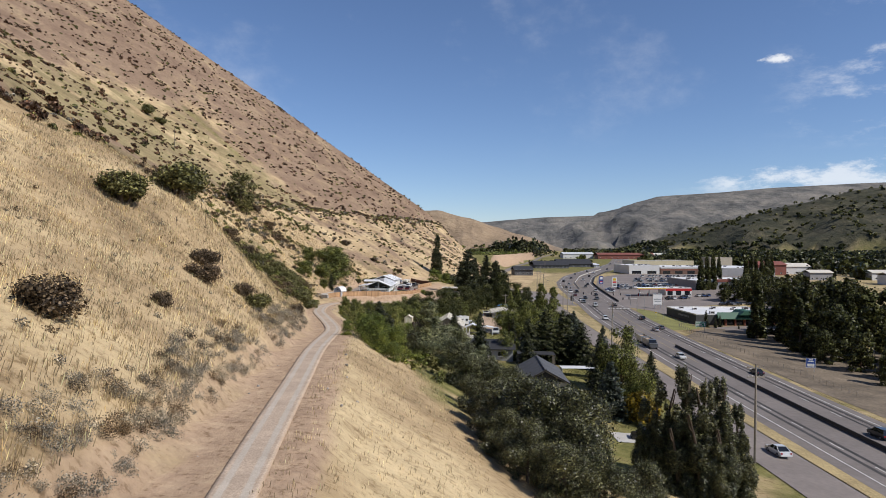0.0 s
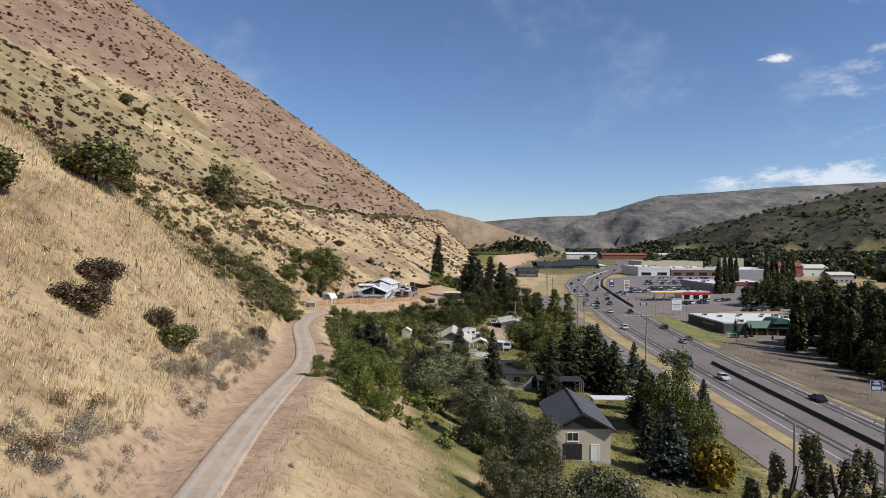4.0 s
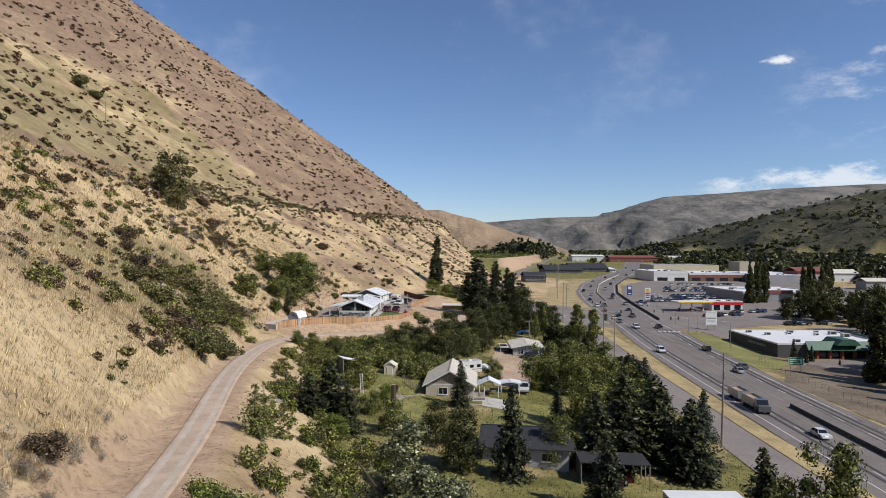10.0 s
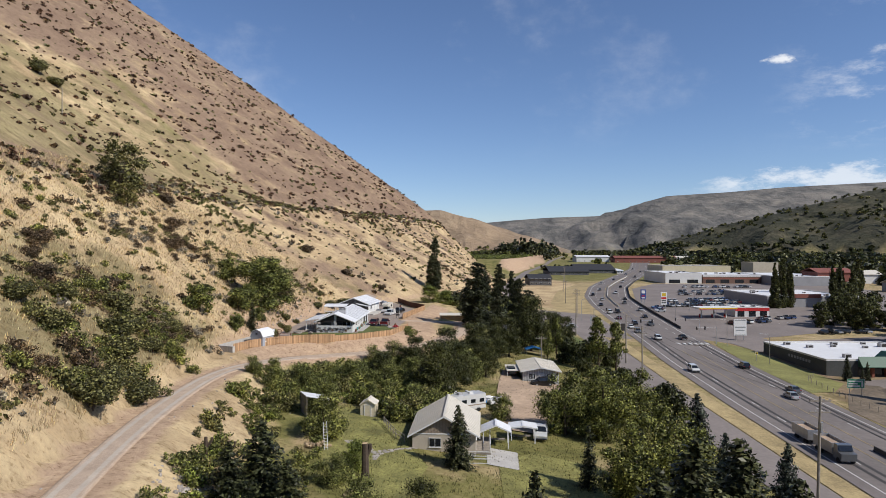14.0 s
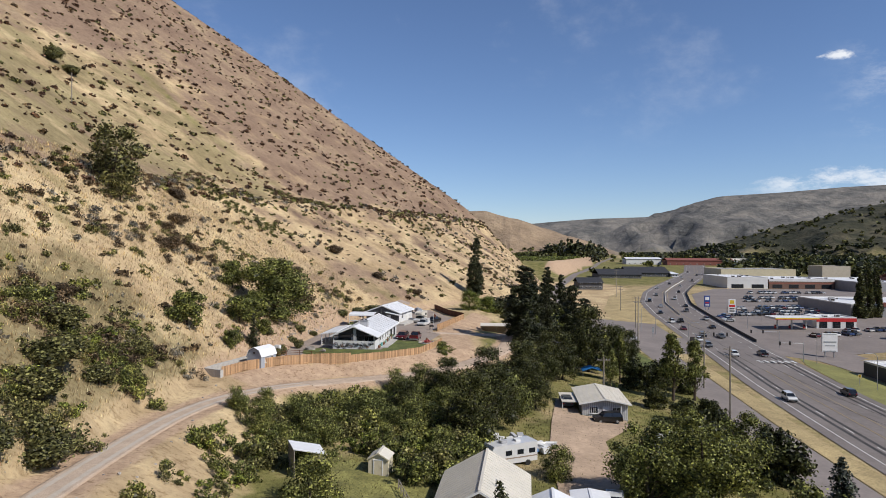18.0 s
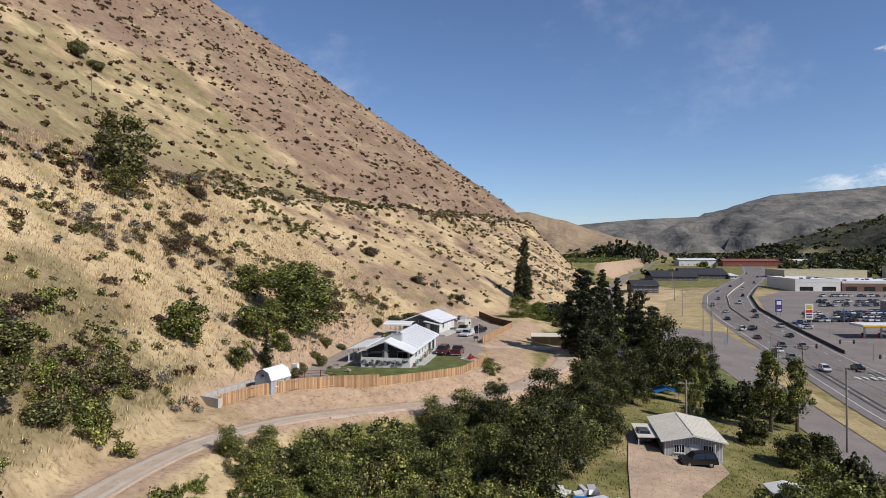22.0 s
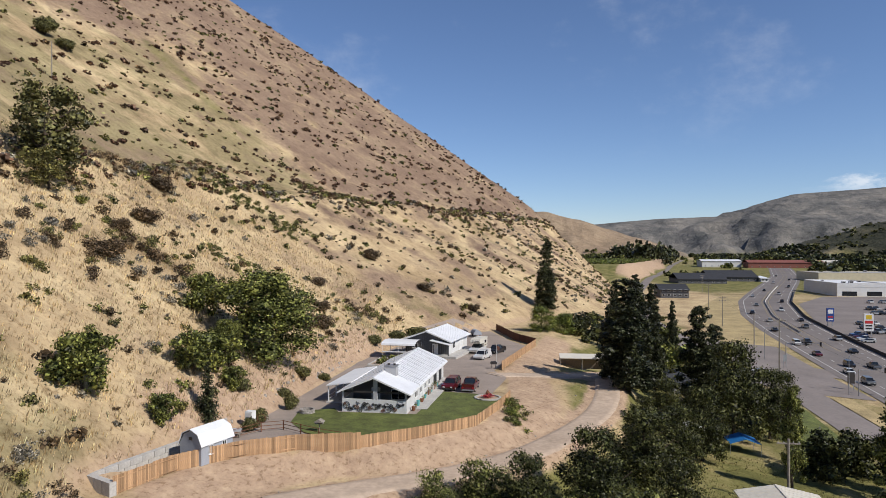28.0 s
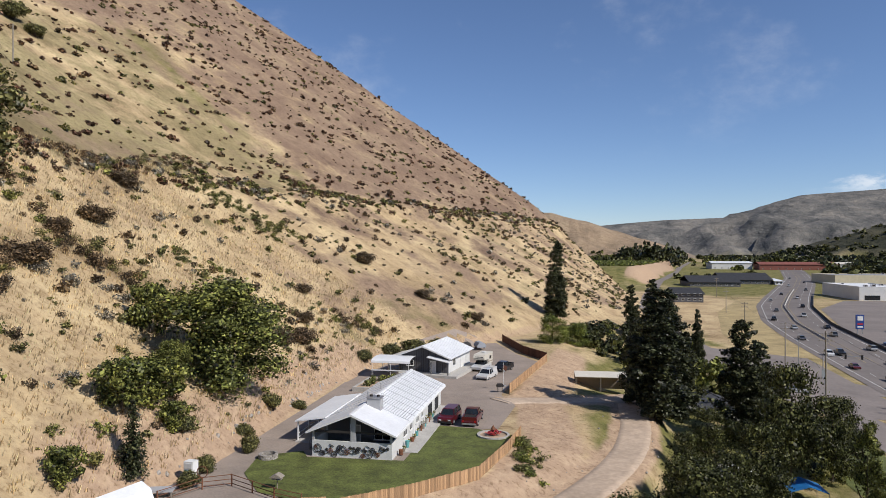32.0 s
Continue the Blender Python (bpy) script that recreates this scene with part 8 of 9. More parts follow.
def car(kind, color, label, x=0, y=0, rz=0, z=None, name=None, fine=True):
    body, cabin, half, axles, roof = KINDS[kind]
    t = thing(name or ("pickup_truck" if kind == "pickup" else "car"), label, "pickup" if kind == "pickup" else "car", "", x, y, z, rz)
    wz = cabin[0][1]
    part("body", taper(body, half, 9, half, 9), MATS[color], t)
    part("cabin", taper(cabin, half * 0.95, roof, half * 0.72, wz), MATS["glass_dark"], t, "dark windows all round")
    # painted roof and pillars over the glass
    r = [(cabin[1][0] - 0.02, cabin[1][1]), (cabin[2][0] + 0.02, cabin[2][1]), (cabin[2][0] + 0.02, cabin[2][1] + 0.05), (cabin[1][0] - 0.1, cabin[1][1] + 0.05)]
    part("roof", Shape().prism(r[::-1], -half * 0.73, half * 0.73, "x"), MATS[color], t)
    if not fine:
        for side in (-1, 1):
            for u in axles:
                part("wheel", Shape().tube([(side * (half - 0.16), u, 0.34), (side * (half + 0.03), u, 0.34)], [0.34, 0.34], 10), MATS["tyre"], t)
        if kind == "pickup":
            part("bed_floor", Shape().box(-half * 0.82, half * 0.82, -2.7, -0.85, 1.125, 1.14), MATS["tyre"], t, "dark open load bed")
        return t
    for side in (-1, 1):
        for (a, b) in ((cabin[0], cabin[1]), (cabin[3], cabin[2])):
            part("pillar", Shape().tube([(side * half * 0.96, a[0], a[1]), (side * half * 0.735, b[0], b[1])], [0.05, 0.05], 4), MATS[color], t)
        mid = (cabin[1][0] + cabin[2][0]) / 2
        part("pillar", Shape().tube([(side * half * 0.96, mid, wz), (side * half * 0.735, mid, roof)], [0.05, 0.05], 4), MATS[color], t)
        for u in axles:
            wh = part("wheel", Shape().tube([(side * (half - 0.16), u, 0.34), (side * (half + 0.03), u, 0.34)], [0.34, 0.34], 12), MATS["tyre"], t)
            part("rim", Shape().tube([(side * (half + 0.03), u, 0.34), (side * (half + 0.045), u, 0.34)], [0.2, 0.19], 8), MATS["steel"], wh)
        fy, ry = max(p[0] for p in body), min(p[0] for p in body)
        part("headlight", Shape().box(side * half * 0.62 - 0.16, side * half * 0.62 + 0.16, fy - 0.12, fy + 0.01, 0.62, 0.78), MATS["lamp_clear"], t)
        part("tail_light", Shape().box(side * half * 0.78 - 0.12, side * half * 0.78 + 0.12, ry - 0.01, ry + 0.1, 0.68, 0.88), MATS["lamp_red"], t)
        part("mirror", Shape().box(side * (half + 0.02), side * (half + 0.2), cabin[0][0] - 0.35, cabin[0][0] - 0.2, wz + 0.02, wz + 0.18), MATS["tyre"], t)
    part("bumper", Shape().box(-half * 0.9, half * 0.9, fy - 0.05, fy + 0.06, 0.32, 0.52), MATS["tyre" if kind != "sedan" else color], t)
    part("bumper", Shape().box(-half * 0.9, half * 0.9, ry - 0.06, ry + 0.05, 0.36, 0.56), MATS["steel" if kind == "pickup" else color], t)
    if kind == "pickup":
        part("bed_floor", Shape().box(-half * 0.82, half * 0.82, -2.7, -0.85, 1.125, 1.14), MATS["tyre"], t, "dark open load bed")
        for a in (-1, 1):
            part("bed_side", Shape().box(a * half * 0.9 - 0.06, a * half * 0.9 + 0.06, -2.75, -0.8, 1.1, 1.32), MATS[color], t)
        part("tailgate", Shape().box(-half * 0.9, half * 0.9, -2.82, -2.72, 0.75, 1.32), MATS[color], t)
    return t


# parked by the house
car("suv", "paint_red", "dark red car parked beside the lawn", -14.9, 264.6, 172, PZ - 0.2)
car("pickup", "paint_red", "dark red pickup truck parked beside the lawn", -12.0, 264.8, -3, PZ - 0.25)
wp = car("pickup", "paint_white", "white pickup with a canopy parked in the yard", -12.9, 297.5, 165, 9.25)
part("canopy", Shape().box(-0.88, 0.88, -2.75, -0.75, 1.3, 1.9), MATS["paint_white"], wp, "white canopy over the bed")
car("pickup", "paint_black", "dark pickup parked beside the camper", -10.6, 306.5, 160, 9.1)


def camper(x, y, rz, z):
    t = thing("camper", "white truck camper with a cab-over bunk", "camper", "", x, y, z, rz)
    part("truck_body", taper(KINDS["pickup"][0], 1.0, 9, 1.0, 9), MATS["paint_white"], t)
    part("truck_cab", taper(KINDS["pickup"][1], 0.95, 1.82, 0.75, 1.1), MATS["glass_dark"], t)
    part("camper_box", Shape().prism([(-3.2, 1.05), (-0.8, 1.05), (-0.8, 1.95), (1.3, 2.0), (1.55, 2.4), (1.2, 3.0), (-3.2, 3.1)], -1.1, 1.1, "x"), MATS["roof_cream"], t)
    part("roof_vent", Shape().box(-0.3, 0.3, -1.5, -0.9, 3.08, 3.25), MATS["white_paint"], t)
    part("front_window", Shape().box(-0.8, 0.8, 1.36, 1.5, 2.25, 2.62), MATS["glass_dark"], t)
    for side in (-1, 1):
        part("side_window", Shape().box(side * 1.1 - 0.02, side * 1.1 + 0.02, -2.4, -1.4, 1.9, 2.5), MATS["glass_dark"], t)
        part("stripe", Shape().box(side * 1.1 - 0.015, side * 1.1 + 0.015, -3.1, -0.8, 1.4, 1.55), MATS["siding_brown"], t)
        for u in (1.75, -1.7):
            wh = part("wheel", Shape().tube([(side * 0.84, u, 0.36), (side * 1.03, u, 0.36)], [0.36, 0.36], 12), MATS["tyre"], t)
            part("rim", Shape().tube([(side * 1.03, u, 0.36), (side * 1.045, u, 0.36)], [0.2, 0.19], 8), MATS["steel"], wh)


camper(-14.7, 306.5, 165, 9.25)


def travel_trailer(x, y, rz, z):
    t = thing("travel_trailer", "old white motorhome parked behind the tan house", "motorhome", "", x, y, z, rz)
    part("body", Shape().prism([(-3.4, 0.55), (2.6, 0.55), (3.5, 0.7), (3.6, 1.5), (2.9, 2.9), (-3.4, 3.0)], -1.2, 1.2, "x"), MATS["paint_white"], t)
    part("windscreen", Shape().prism([(3.56, 1.55), (3.05, 2.5), (3.12, 2.5), (3.63, 1.55)], -1.05, 1.05, "x"), MATS["glass_dark"], t)
    for side in (-1, 1):
        for u in (-2.6, -0.9, 0.8):
            part("side_window", Shape().box(side * 1.2 - 0.02, side * 1.2 + 0.02, u - 0.45, u + 0.45, 1.6, 2.2), MATS["glass_dark"], t)
        part("stripe", Shape().box(side * 1.2 - 0.012, side * 1.2 + 0.012, -3.35, 3.0, 1.15, 1.3), MATS["siding_brown"], t)
        for u in (-2.0, 2.2):
            part("wheel", Shape().tube([(side * 1.0, u, 0.4), (side * 1.2, u, 0.4)], [0.4, 0.4], 12), MATS["tyre"], t)
    part("roof_vent", Shape().box(-0.35, 0.35, -1.4, -0.7, 2.98, 3.2), MATS["white_paint"], t)
    part("air_conditioner", Shape().box(-0.4, 0.4, 0.6, 1.4, 2.96, 3.25), MATS["siding_grey"], t)


travel_trailer(6.3, 199.6, 118, 3.05)


def dump_truck(x, y, rz):
    t = thing("dump_truck", "dark dump truck hauling a matching trailer", "truck", "", x, y, None, rz)
    part("cab", taper([(2.4, 0.6), (4.6, 0.6), (4.7, 1.7), (3.7, 1.85), (3.3, 2.8), (2.4, 2.85)], 1.2, 2.85, 1.1, 1.8), MATS["paint_grey"], t)
    part("windscreen", Shape().prism([(3.72, 1.9), (3.36, 2.7), (3.42, 2.72), (3.78, 1.9)], -1.05, 1.05, "x"), MATS["glass_dark"], t)
    for nm, a, b in (("box", -3.6, 2.0), ("trailer_box", -11.0, -5.4)):
        bx = part(nm, Shape().box(-1.25, 1.25, a, b, 1.0, 1.12).box(-1.25, -1.15, a, b, 1.12, 2.7).box(1.15, 1.25, a, b, 1.12, 2.7).box(-1.15, 1.15, a, a + 0.1, 1.12, 2.7)
                  .box(-1.15, 1.15, b - 0.1, b, 1.12, 2.7), MATS["steel"], t)
        part("load", Shape().box(-1.14, 1.14, a + 0.1, b - 0.1, 1.12, 2.3), MATS["dirt"], bx)
    part("drawbar", Shape().box(-0.12, 0.12, -5.5, -3.6, 0.85, 1.0), MATS["iron"], t)
    part("chassis", Shape().box(-0.5, 0.5, -3.5, 4.4, 0.7, 1.0).box(-0.5, 0.5, -10.9, -5.4, 0.7, 1.0), MATS["iron"], t)
    for side in (-1, 1):
        for u in (3.7, -1.4, -2.6, -6.4, -9.6):
            part("wheel", Shape().tube([(side * 0.85, u, 0.5), (side * 1.22, u, 0.5)], [0.5, 0.5], 12), MATS["tyre"], t)


def lane_spot(y, off):
    k = int(np.argmin(np.abs(HWF[:, 1] - y)))
    t = HWF[min(k + 1, len(HWF) - 1)] - HWF[max(k - 1, 0)]
    t /= np.linalg.norm(t)
    p = HWF[k] + off * np.array([t[1], -t[0]])
    return p[0], p[1], math.degrees(-math.atan2(t[0], t[1]))


x, y, a = lane_spot(194, -8.9)
dump_truck(x, y, a + 180)

COLORS = ["paint_white", "paint_black", "paint_silver", "paint_grey", "paint_red", "paint_blue"]
PROTO = {}


def parked_or_driving(kind, color, x, y, rz, lift, where):
    key = (kind, color, y < 340)
    z = ground_z(x, y) + lift
    word = {"paint_white": "white", "paint_black": "black", "paint_silver": "silver", "paint_grey": "grey", "paint_red": "red", "paint_blue": "dark blue"}[color]
    if key not in PROTO:
        PROTO[key] = car(kind, color, f"{word} {kind} {where}", x, y, rz, z, fine=y < 340)
        return PROTO[key]
    c = copy_thing(PROTO[key], Matrix.Translation((x, y, z)) @ Matrix.Rotation(radians(rz), 4, "Z"))
    return tagged(c, f"{word} {kind} {where}")


r_ = np.random.RandomState(77)
DRIVE = [(103, 5.4, "suv", 1), (160, 9.0, "sedan", 1), (176, -5.2, "sedan", 0), (238, 5.2, "sedan", 2), (262, -9.0, "suv", 0), (275, 9.0, "suv", 1), (246, 9.2, "sedan", 3), (322, -5, "suv", 0), (330, 5.4, "pickup", 1),
         (352, -8.8, "sedan", 0), (364, -5, "suv", 1), (366, 1.8, "pickup", 3), (380, -8.6, "sedan", 4), (391, 5.0, "sedan", 1), (404, -5.0, "pickup", 1), (416, 8.6, "suv", 2), (430, -8.6, "sedan", 1), (447, 5.2, "suv", 3),
         (462, -5, "sedan", 2), (470, 8.4, "sedan", 1), (490, -8.4, "suv", 1), (512, 5.2, "pickup", 0), (530, -5, "sedan", 3), (556, 8.4, "suv", 1), (585, -8.2, "sedan", 2), (612, 5, "suv", 0), (640, -5, "sedan", 1),
         (690, 8, "pickup", 3), (740, -5, "suv", 2), (800, 5, "sedan", 1), (870, -8, "suv", 3), (400, -9.2, "suv", 0), (338, -9, "suv", 3)]
for y, off, kind, ci in DRIVE:
    x, yy, a = lane_spot(y, off)
    parked_or_driving(kind, COLORS[ci], x, yy, a + (180 if off < 0 else 0), 0.15, "on the highway")
parked_or_driving("sedan", "paint_white", 50.2, 88.5, 0, 0.12, "on the frontage road")
parked_or_driving("sedan", "paint_white", 52.0, 337, 80, 0.12, "waiting at the junction")
parked_or_driving("suv", "paint_black", 30.5, 88.5, 80, 0.12, "parked on a short concrete drive")
parked_or_driving("pickup", "paint_white", 17.2, 188.0, 170, 0.08, "parked on the dirt drive")
parked_or_driving("sedan", "paint_red", 27.5, 166.5, 95, 0.05, "parked in the shade of trees")
parked_or_driving("suv", "paint_black", 23.5, 225.8, 95, 0.08, "parked in front of the mobile home")
parked_or_driving("sedan", "paint_black", 30.0, 213.5, 95, 0.05, "parked beside the dirt drive")
parked_or_driving("suv", "paint_grey", 17.9, 234.5, 0, 0.05, "parked under the carport roof")
parked_or_driving("sedan", "paint_red", 22.0, 141.5, 85, 0.05, "under the dark carport")
for row, (x0, y0, dx, dy, n, rz) in enumerate([(122, 436, 3.0, 0.4, 14, 0), (126, 449, 3.0, 0.4, 15, 0), (130, 462, 3.0, 0.4, 13, 180), (150, 500, 3.0, 0.3, 14, 0), (160, 520, 3.0, 0.3, 12, 0), (176, 555, 3.1, 0.2, 16, 0),
                                               (128, 378, 3.0, 1.0, 8, 10), (150, 392, 3.2, 0.6, 6, 0), (118, 318, 1.0, 3.2, 0, 90), (158, 356, 3.1, 0.3, 8, 0), (155, 268, 0.6, 3.1, 7, 90), (112, 415, 0.6, 3.2, 5, 90)]):
    for k in range(n):
        if r_.rand() < 0.24:
            continue
        parked_or_driving(("sedan", "suv", "pickup")[r_.randint(3)], COLORS[r_.choice(6, p=[0.27, 0.2, 0.2, 0.15, 0.09, 0.09])], x0 + dx * k, y0 + dy * k, rz + r_.normal(0, 2), 0.12, "in the parking lot")

# ---- shops and far buildings ----
mat("wall_grey", (0.30, 0.30, 0.31), 0.8, grain=0.15, vary=0.1, fine=2, fine_vary=0.06)
mat("wall_white", (0.66, 0.66, 0.65), 0.7, grain=0.15, vary=0.07, fine=2, fine_vary=0.05)
mat("wall_dark", (0.065, 0.07, 0.07), 0.8, grain=0.15, vary=0.15, fine=2, fine_vary=0.1)
mat("wall_brown", (0.17, 0.10, 0.075), 0.8, grain=0.15, vary=0.15, fine=2, fine_vary=0.1)
mat("roof_green", (0.04, 0.115, 0.075), 0.55, grain=0.3, vary=0.12, fine=3, fine_vary=0.1)
mat("roof_rust", (0.22, 0.075, 0.055), 0.7, grain=0.3, vary=0.15, fine=3, fine_vary=0.1)
mat("membrane", (0.72, 0.73, 0.74), 0.6, grain=0.12, vary=0.06, fine=1, fine_vary=0.04)


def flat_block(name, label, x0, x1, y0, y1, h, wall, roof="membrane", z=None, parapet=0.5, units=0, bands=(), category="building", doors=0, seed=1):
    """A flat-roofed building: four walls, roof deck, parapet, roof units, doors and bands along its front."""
    cx, cy = (x0 + x1) / 2, (y0 + y1) / 2
    w, n = (x1 - x0) / 2, (y1 - y0) / 2
    b = thing(name, label, category, "", cx, cy, z if z is not None else min(ground_z(x0, y0), ground_z(x1, y0), ground_z(cx, cy)))
    for a in ((-w, w, -n, -n + 0.3), (-w, w, n - 0.3, n), (-w, -w + 0.3, -n + 0.3, n - 0.3), (w - 0.3, w, -n + 0.3, n - 0.3)):
        part("wall", Shape().box(a[0], a[1], a[2], a[3], -1.5, h), MATS[wall], b)
        part("parapet", Shape().box(a[0] - 0.05, a[1] + 0.05, a[2] - 0.05, a[3] + 0.05, h, h + parapet), MATS["wall_white" if roof == "membrane" else wall], b)
    part("roof", Shape().box(-w + 0.3, w - 0.3, -n + 0.3, n - 0.3, h - 0.3, h + 0.05), MATS[roof], b)
    r = np.random.RandomState(seed)
    for k in range(units):
        u, v, s = r.uniform(-w * 0.8, w * 0.8), r.uniform(-n * 0.8, n * 0.8), r.uniform(0.6, 1.3)
        rt = part("roof_unit", Shape().box(u - s, u + s, v - s * 0.7, v + s * 0.7, h + 0.05, h + 0.05 + s), MATS["siding_grey"], b)
        part("unit_grille", Shape().box(u - s * 0.7, u + s * 0.7, v - s * 0.7 - 0.03, v - s * 0.7, h + 0.2, h + s * 0.9), MATS["iron"], rt)
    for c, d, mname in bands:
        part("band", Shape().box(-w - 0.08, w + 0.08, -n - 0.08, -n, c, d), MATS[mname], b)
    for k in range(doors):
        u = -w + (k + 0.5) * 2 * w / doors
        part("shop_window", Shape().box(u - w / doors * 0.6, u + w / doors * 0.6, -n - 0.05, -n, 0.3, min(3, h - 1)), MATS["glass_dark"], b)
    return b


g = flat_block("shop", "long shop with dark green walls, white flat roof and green mansard", 111, 150, 274, 310, 4.4, "wall_dark", units=11, seed=4)
gw = (150 - 111) / 2
for u in range(7):
    a = -9 + 4.1 * u
    part("shop_window", Shape().box(a - 1.5, a + 1.5, -18.1, -18.02, 0.4, 2.9), MATS["glass_dark"], g)
    part("pillar", Shape().box(a + 1.7, a + 2.3, -19.2, -18.02, -0.5, 3.0), MATS["brick_red"], g)
part("mansard", Shape().prism([(-18.05, 5.6), (-20.2, 3.0), (-20.2, 2.8), (-18.05, 2.8)][::-1], -10.6, gw + 0.8, "x"), MATS["roof_green"], g, "sloping green metal mansard")
part("mansard", Shape().prism([(gw + 0.0, 5.6), (gw + 2.0, 3.0), (gw + 2.0, 2.8), (gw + 0.0, 2.8)], -18.0, 10.0), MATS["roof_green"], g)
part("entrance_hood", Shape().prism([(-2, 4.6), (0, 6.4), (4, 6.4), (6, 4.6)], -21.0, -12.0), MATS["roof_green"], g)
for k in range(8):
    part("lettering", Shape().box(-gw - 0.06, -gw - 0.01, -10 + 1.6 * k, -9.0 + 1.6 * k, 2.5, 3.3), MATS["wall_grey"], g)
for x, y, s in ((112.5, 267, 7.5), (119, 268.5, 5.5), (116, 266, 4.2), (124, 262, 2.4)):
    tagged(copy_thing(SPRUCES[0], placed(x, y, 40 * x, s / 12 * 0.85, sz=s / 12)), "small dark spruce beside the green-roofed shop")

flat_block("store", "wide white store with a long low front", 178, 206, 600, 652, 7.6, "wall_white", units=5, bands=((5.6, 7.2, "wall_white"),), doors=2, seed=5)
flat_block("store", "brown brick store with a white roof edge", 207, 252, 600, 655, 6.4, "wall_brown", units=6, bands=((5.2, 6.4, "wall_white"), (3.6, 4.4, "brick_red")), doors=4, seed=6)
flat_block("store", "long pale grey store beside the brick one", 253, 300, 575, 650, 6.6, "wall_grey", units=5, seed=7)
flat_block("warehouse", "long pale cream warehouse behind the stores", 237, 308, 780, 830, 7.4, "siding_cream", "wall_grey", units=2, seed=8)
flat_block("warehouse", "tall windowless beige block", 303, 327, 720, 745, 12.5, "siding_tan", "wall_grey", units=0, seed=9)
s2 = flat_block("store", "low store with slate-blue wall and pale roof", 174, 222, 434, 486, 5.6, "wall_grey", "membrane", units=6, seed=10)
part("sign_board", Shape().box(-10, 4, -26.3, -26.0, 5.0, 7.0), MATS["roof_rust"], s2, "red sign board on the roof edge")
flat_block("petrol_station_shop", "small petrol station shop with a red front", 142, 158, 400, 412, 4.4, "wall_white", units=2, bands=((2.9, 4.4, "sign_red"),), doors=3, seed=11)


def forecourt():
    c = thing("petrol_canopy", "flat yellow and white petrol station canopy on columns", "canopy", "", 131, 398, None, 4)
    part("deck", Shape().box(-9, 9, -4.5, 4.5, 4.3, 5.2), MATS["sign_white"], c)
    part("fascia", Shape().box(-9.06, 9.06, -4.56, -4.5, 4.35, 5.0), MATS["sign_yellow"], c)
    part("fascia_stripe", Shape().box(-9.08, 9.08, -4.6, -4.565, 4.35, 4.55), MATS["sign_red"], c)
    for u in (-6, 0, 6):
        part("column", Shape().box(u - 0.25, u + 0.25, -0.25, 0.25, -0.5, 4.3), MATS["wall_white"], c)
        p = part("fuel_pump", Shape().box(u - 0.4, u + 0.4, 1.0, 1.6, -0.3, 1.7), MATS["sign_red"], c)
        part("pump_face", Shape().box(u - 0.32, u + 0.32, 0.96, 1.0, 0.9, 1.5), MATS["glass_dark"], p)


forecourt()


def far_house(x0, x1, y0, y1, h, rise, wall, roof, label, name="building", windows=5, storeys=2):
    w, n = x1 - x0, y1 - y0
    b = thing(name, label, "building", "", (x0 + x1) / 2, y0, None, 0)
    part("wall", Shape().box(-w / 2, w / 2, 0, n, -2, h), MATS[wall], b)
    part("roof", Shape().prism([(-0.8, h - 0.1), (n / 2, h + rise), (n + 0.8, h - 0.1), (n + 0.8, h + 0.15), (n / 2, h + rise + 0.25), (-0.8, h + 0.15)][::-1], -w / 2 - 0.8, w / 2 + 0.8, "x"), MATS[roof], b)
    for s in range(storeys):
        for k in range(windows):
            u = -w / 2 + (k + 0.5) * w / windows
            win = part("window", Shape().box(u - 0.8, u + 0.8, -0.08, 0.0, 1.0 + 2.8 * s, 2.3 + 2.8 * s), MATS["white_paint"], b)
            part("pane", Shape().box(u - 0.68, u + 0.68, -0.1, -0.08, 1.1 + 2.8 * s, 2.2 + 2.8 * s), MATS["glass_dark"], win)
    return b


far_house(112, 150, 735, 775, 3.4, 4.6, "siding_dark", "roof_dark", "dark low motel wing with a broad hipped roof", "motel", 9, 1)
far_house(146, 186, 775, 815, 3.6, 5.4, "siding_dark", "roof_dark", "dark low motel wing with a broad shingled roof", "motel", 8, 1)
far_house(187, 193, 770, 815, 3.0, 1.2, "wall_white", "roof_white", "white end wing of the dark motel", "motel", 2, 1)
far_house(70, 86, 575, 600, 4.6, 3.0, "siding_dark", "roof_dark", "dark two-storey apartment house beside the side road", "apartment_building")
far_house(215, 265, 1100, 1130, 8, 2, "wall_white", "roof_white", "long white warehouse with a pale roof", "warehouse", 6, 1)
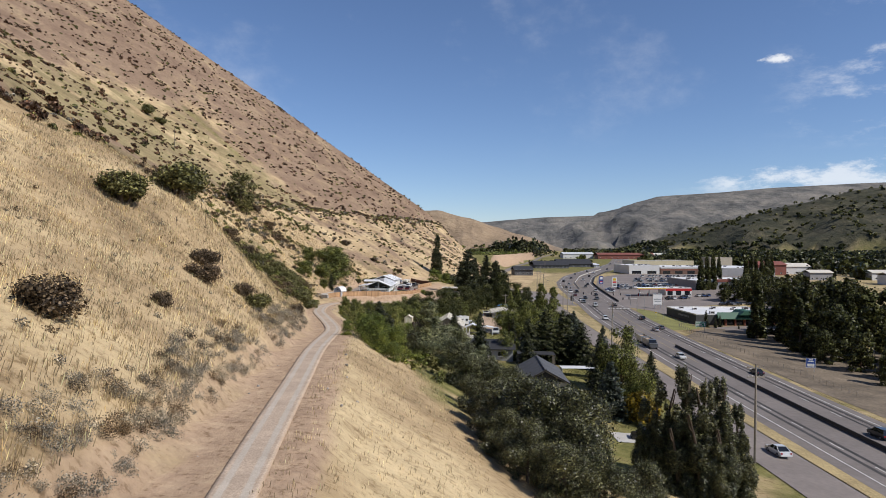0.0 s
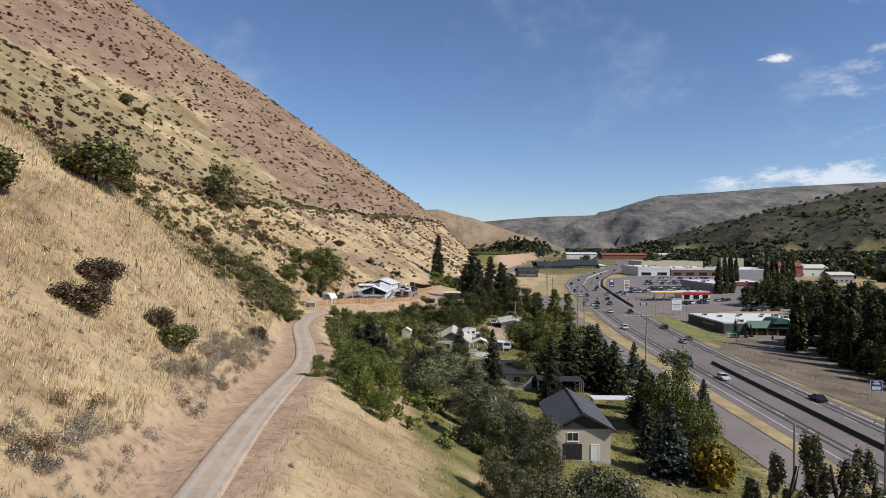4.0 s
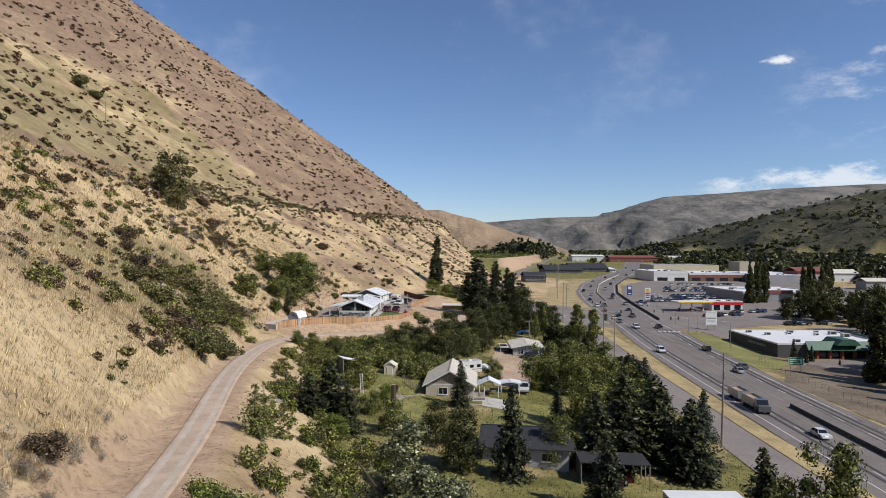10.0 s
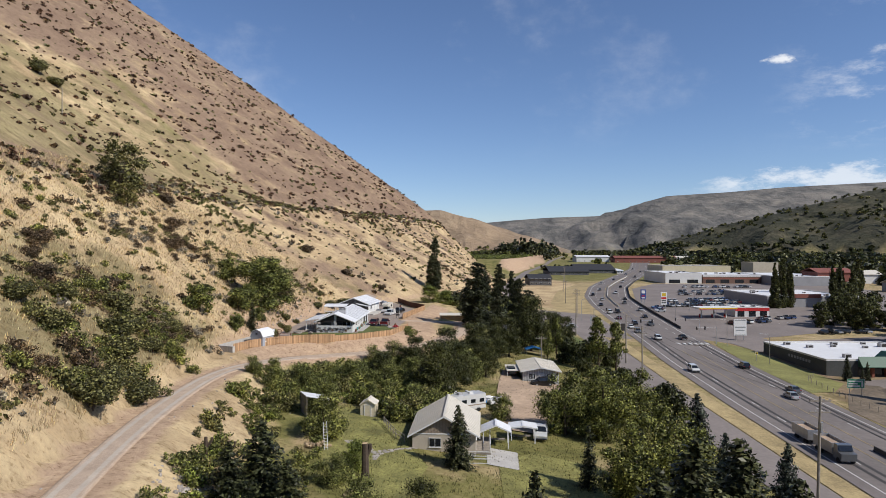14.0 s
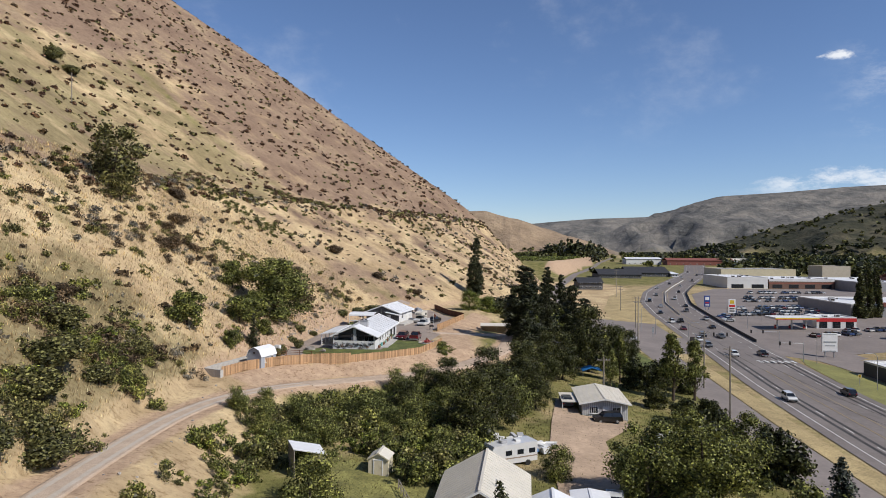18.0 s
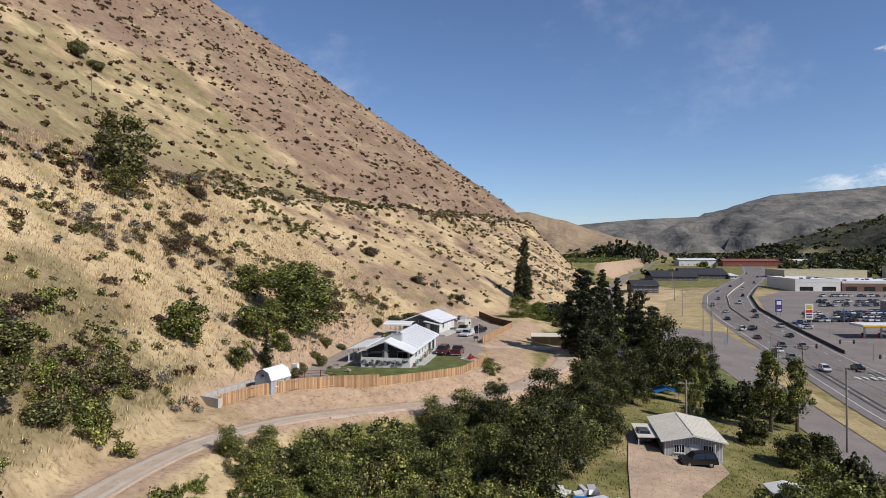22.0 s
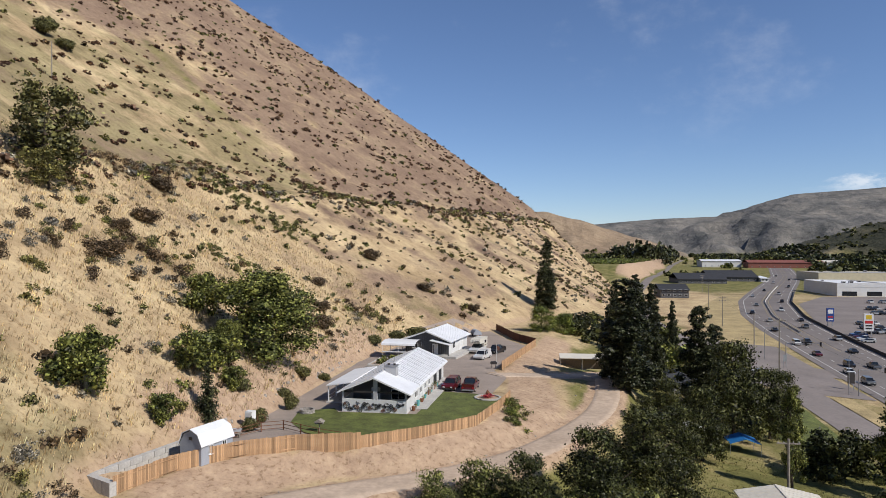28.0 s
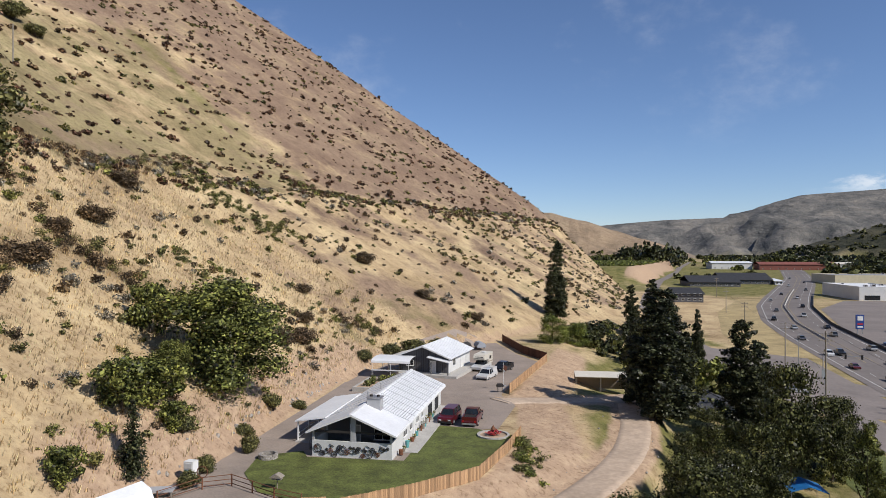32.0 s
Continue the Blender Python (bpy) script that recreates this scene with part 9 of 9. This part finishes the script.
far_house(268, 360, 1080, 1105, 7, 3, "roof_rust", "roof_rust", "long low barn-red fruit warehouse", "warehouse", 10, 1)
far_house(365, 400, 1120, 1140, 6, 2.5, "wall_white", "roof_cream", "pale far shed on the valley floor", "warehouse", 4, 1)
far_house(290, 318, 590, 612, 9, 3, "roof_rust", "roof_rust", "tall red barn-like building among trees", "building", 3, 1)
far_house(320, 345, 600, 615, 7, 3, "wall_white", "roof_cream", "white shed beside the red building", "building", 3, 1)
for x, y, w, n, h, wall in ((330, 470, 30, 14, 7, "wall_white"), (372, 492, 26, 14, 6, "siding_grey"), (350, 520, 34, 12, 6, "wall_white"), (405, 520, 24, 12, 7, "siding_brown"), (300, 520, 18, 12, 6, "wall_grey"), (430, 560, 40, 14, 6, "wall_white")):
    far_house(x, x + w, y, y + n, h, 2, wall, "roof_cream", "pale industrial shed beyond the trees", "warehouse", 5, 1)


def tank(x, y):
    t = thing("storage_tank", "long white domed storage hall in the industrial yard", "tank", "", x, y, None, 12)
    arc = [(9 * math.cos(a), 9 * math.sin(a)) for a in np.linspace(0, math.pi, 13)]
    part("shell", Shape().prism([(u, max(0, w)) for u, w in arc][::-1], -17, 17, "x"), MATS["wall_white"], t)
    part("end_door", Shape().box(-17.1, -17.0, -3, 3, -1, 5), MATS["siding_grey"], t)


tank(318, 420)


def silo(x, y, h, r, label):
    t = thing("silo", label, "silo", "", x, y)
    part("shell", Shape().tube([(0, 0, -1), (0, 0, h)], [r, r], 16), MATS["wall_grey"], t)
    part("cone", Shape().tube([(0, 0, h), (0, 0, h + r * 0.8)], [r, 0.2], 16), MATS["steel"], t)


silo(345, 452, 20, 3, "grey cement silo in the industrial yard")
silo(352, 455, 15, 2.5, "smaller pale silo with a conical top")
conv = thing("conveyor", "long inclined steel conveyor between silos", "conveyor", "", 360, 440)
part("boom", Shape().tube([(-8, 14, 19), (30, -6, 5)], [0.9, 0.9], 6), MATS["steel"], conv)
part("support", Shape().box(10.6, 11.4, 3.6, 4.4, -1, 12), MATS["steel"], conv)
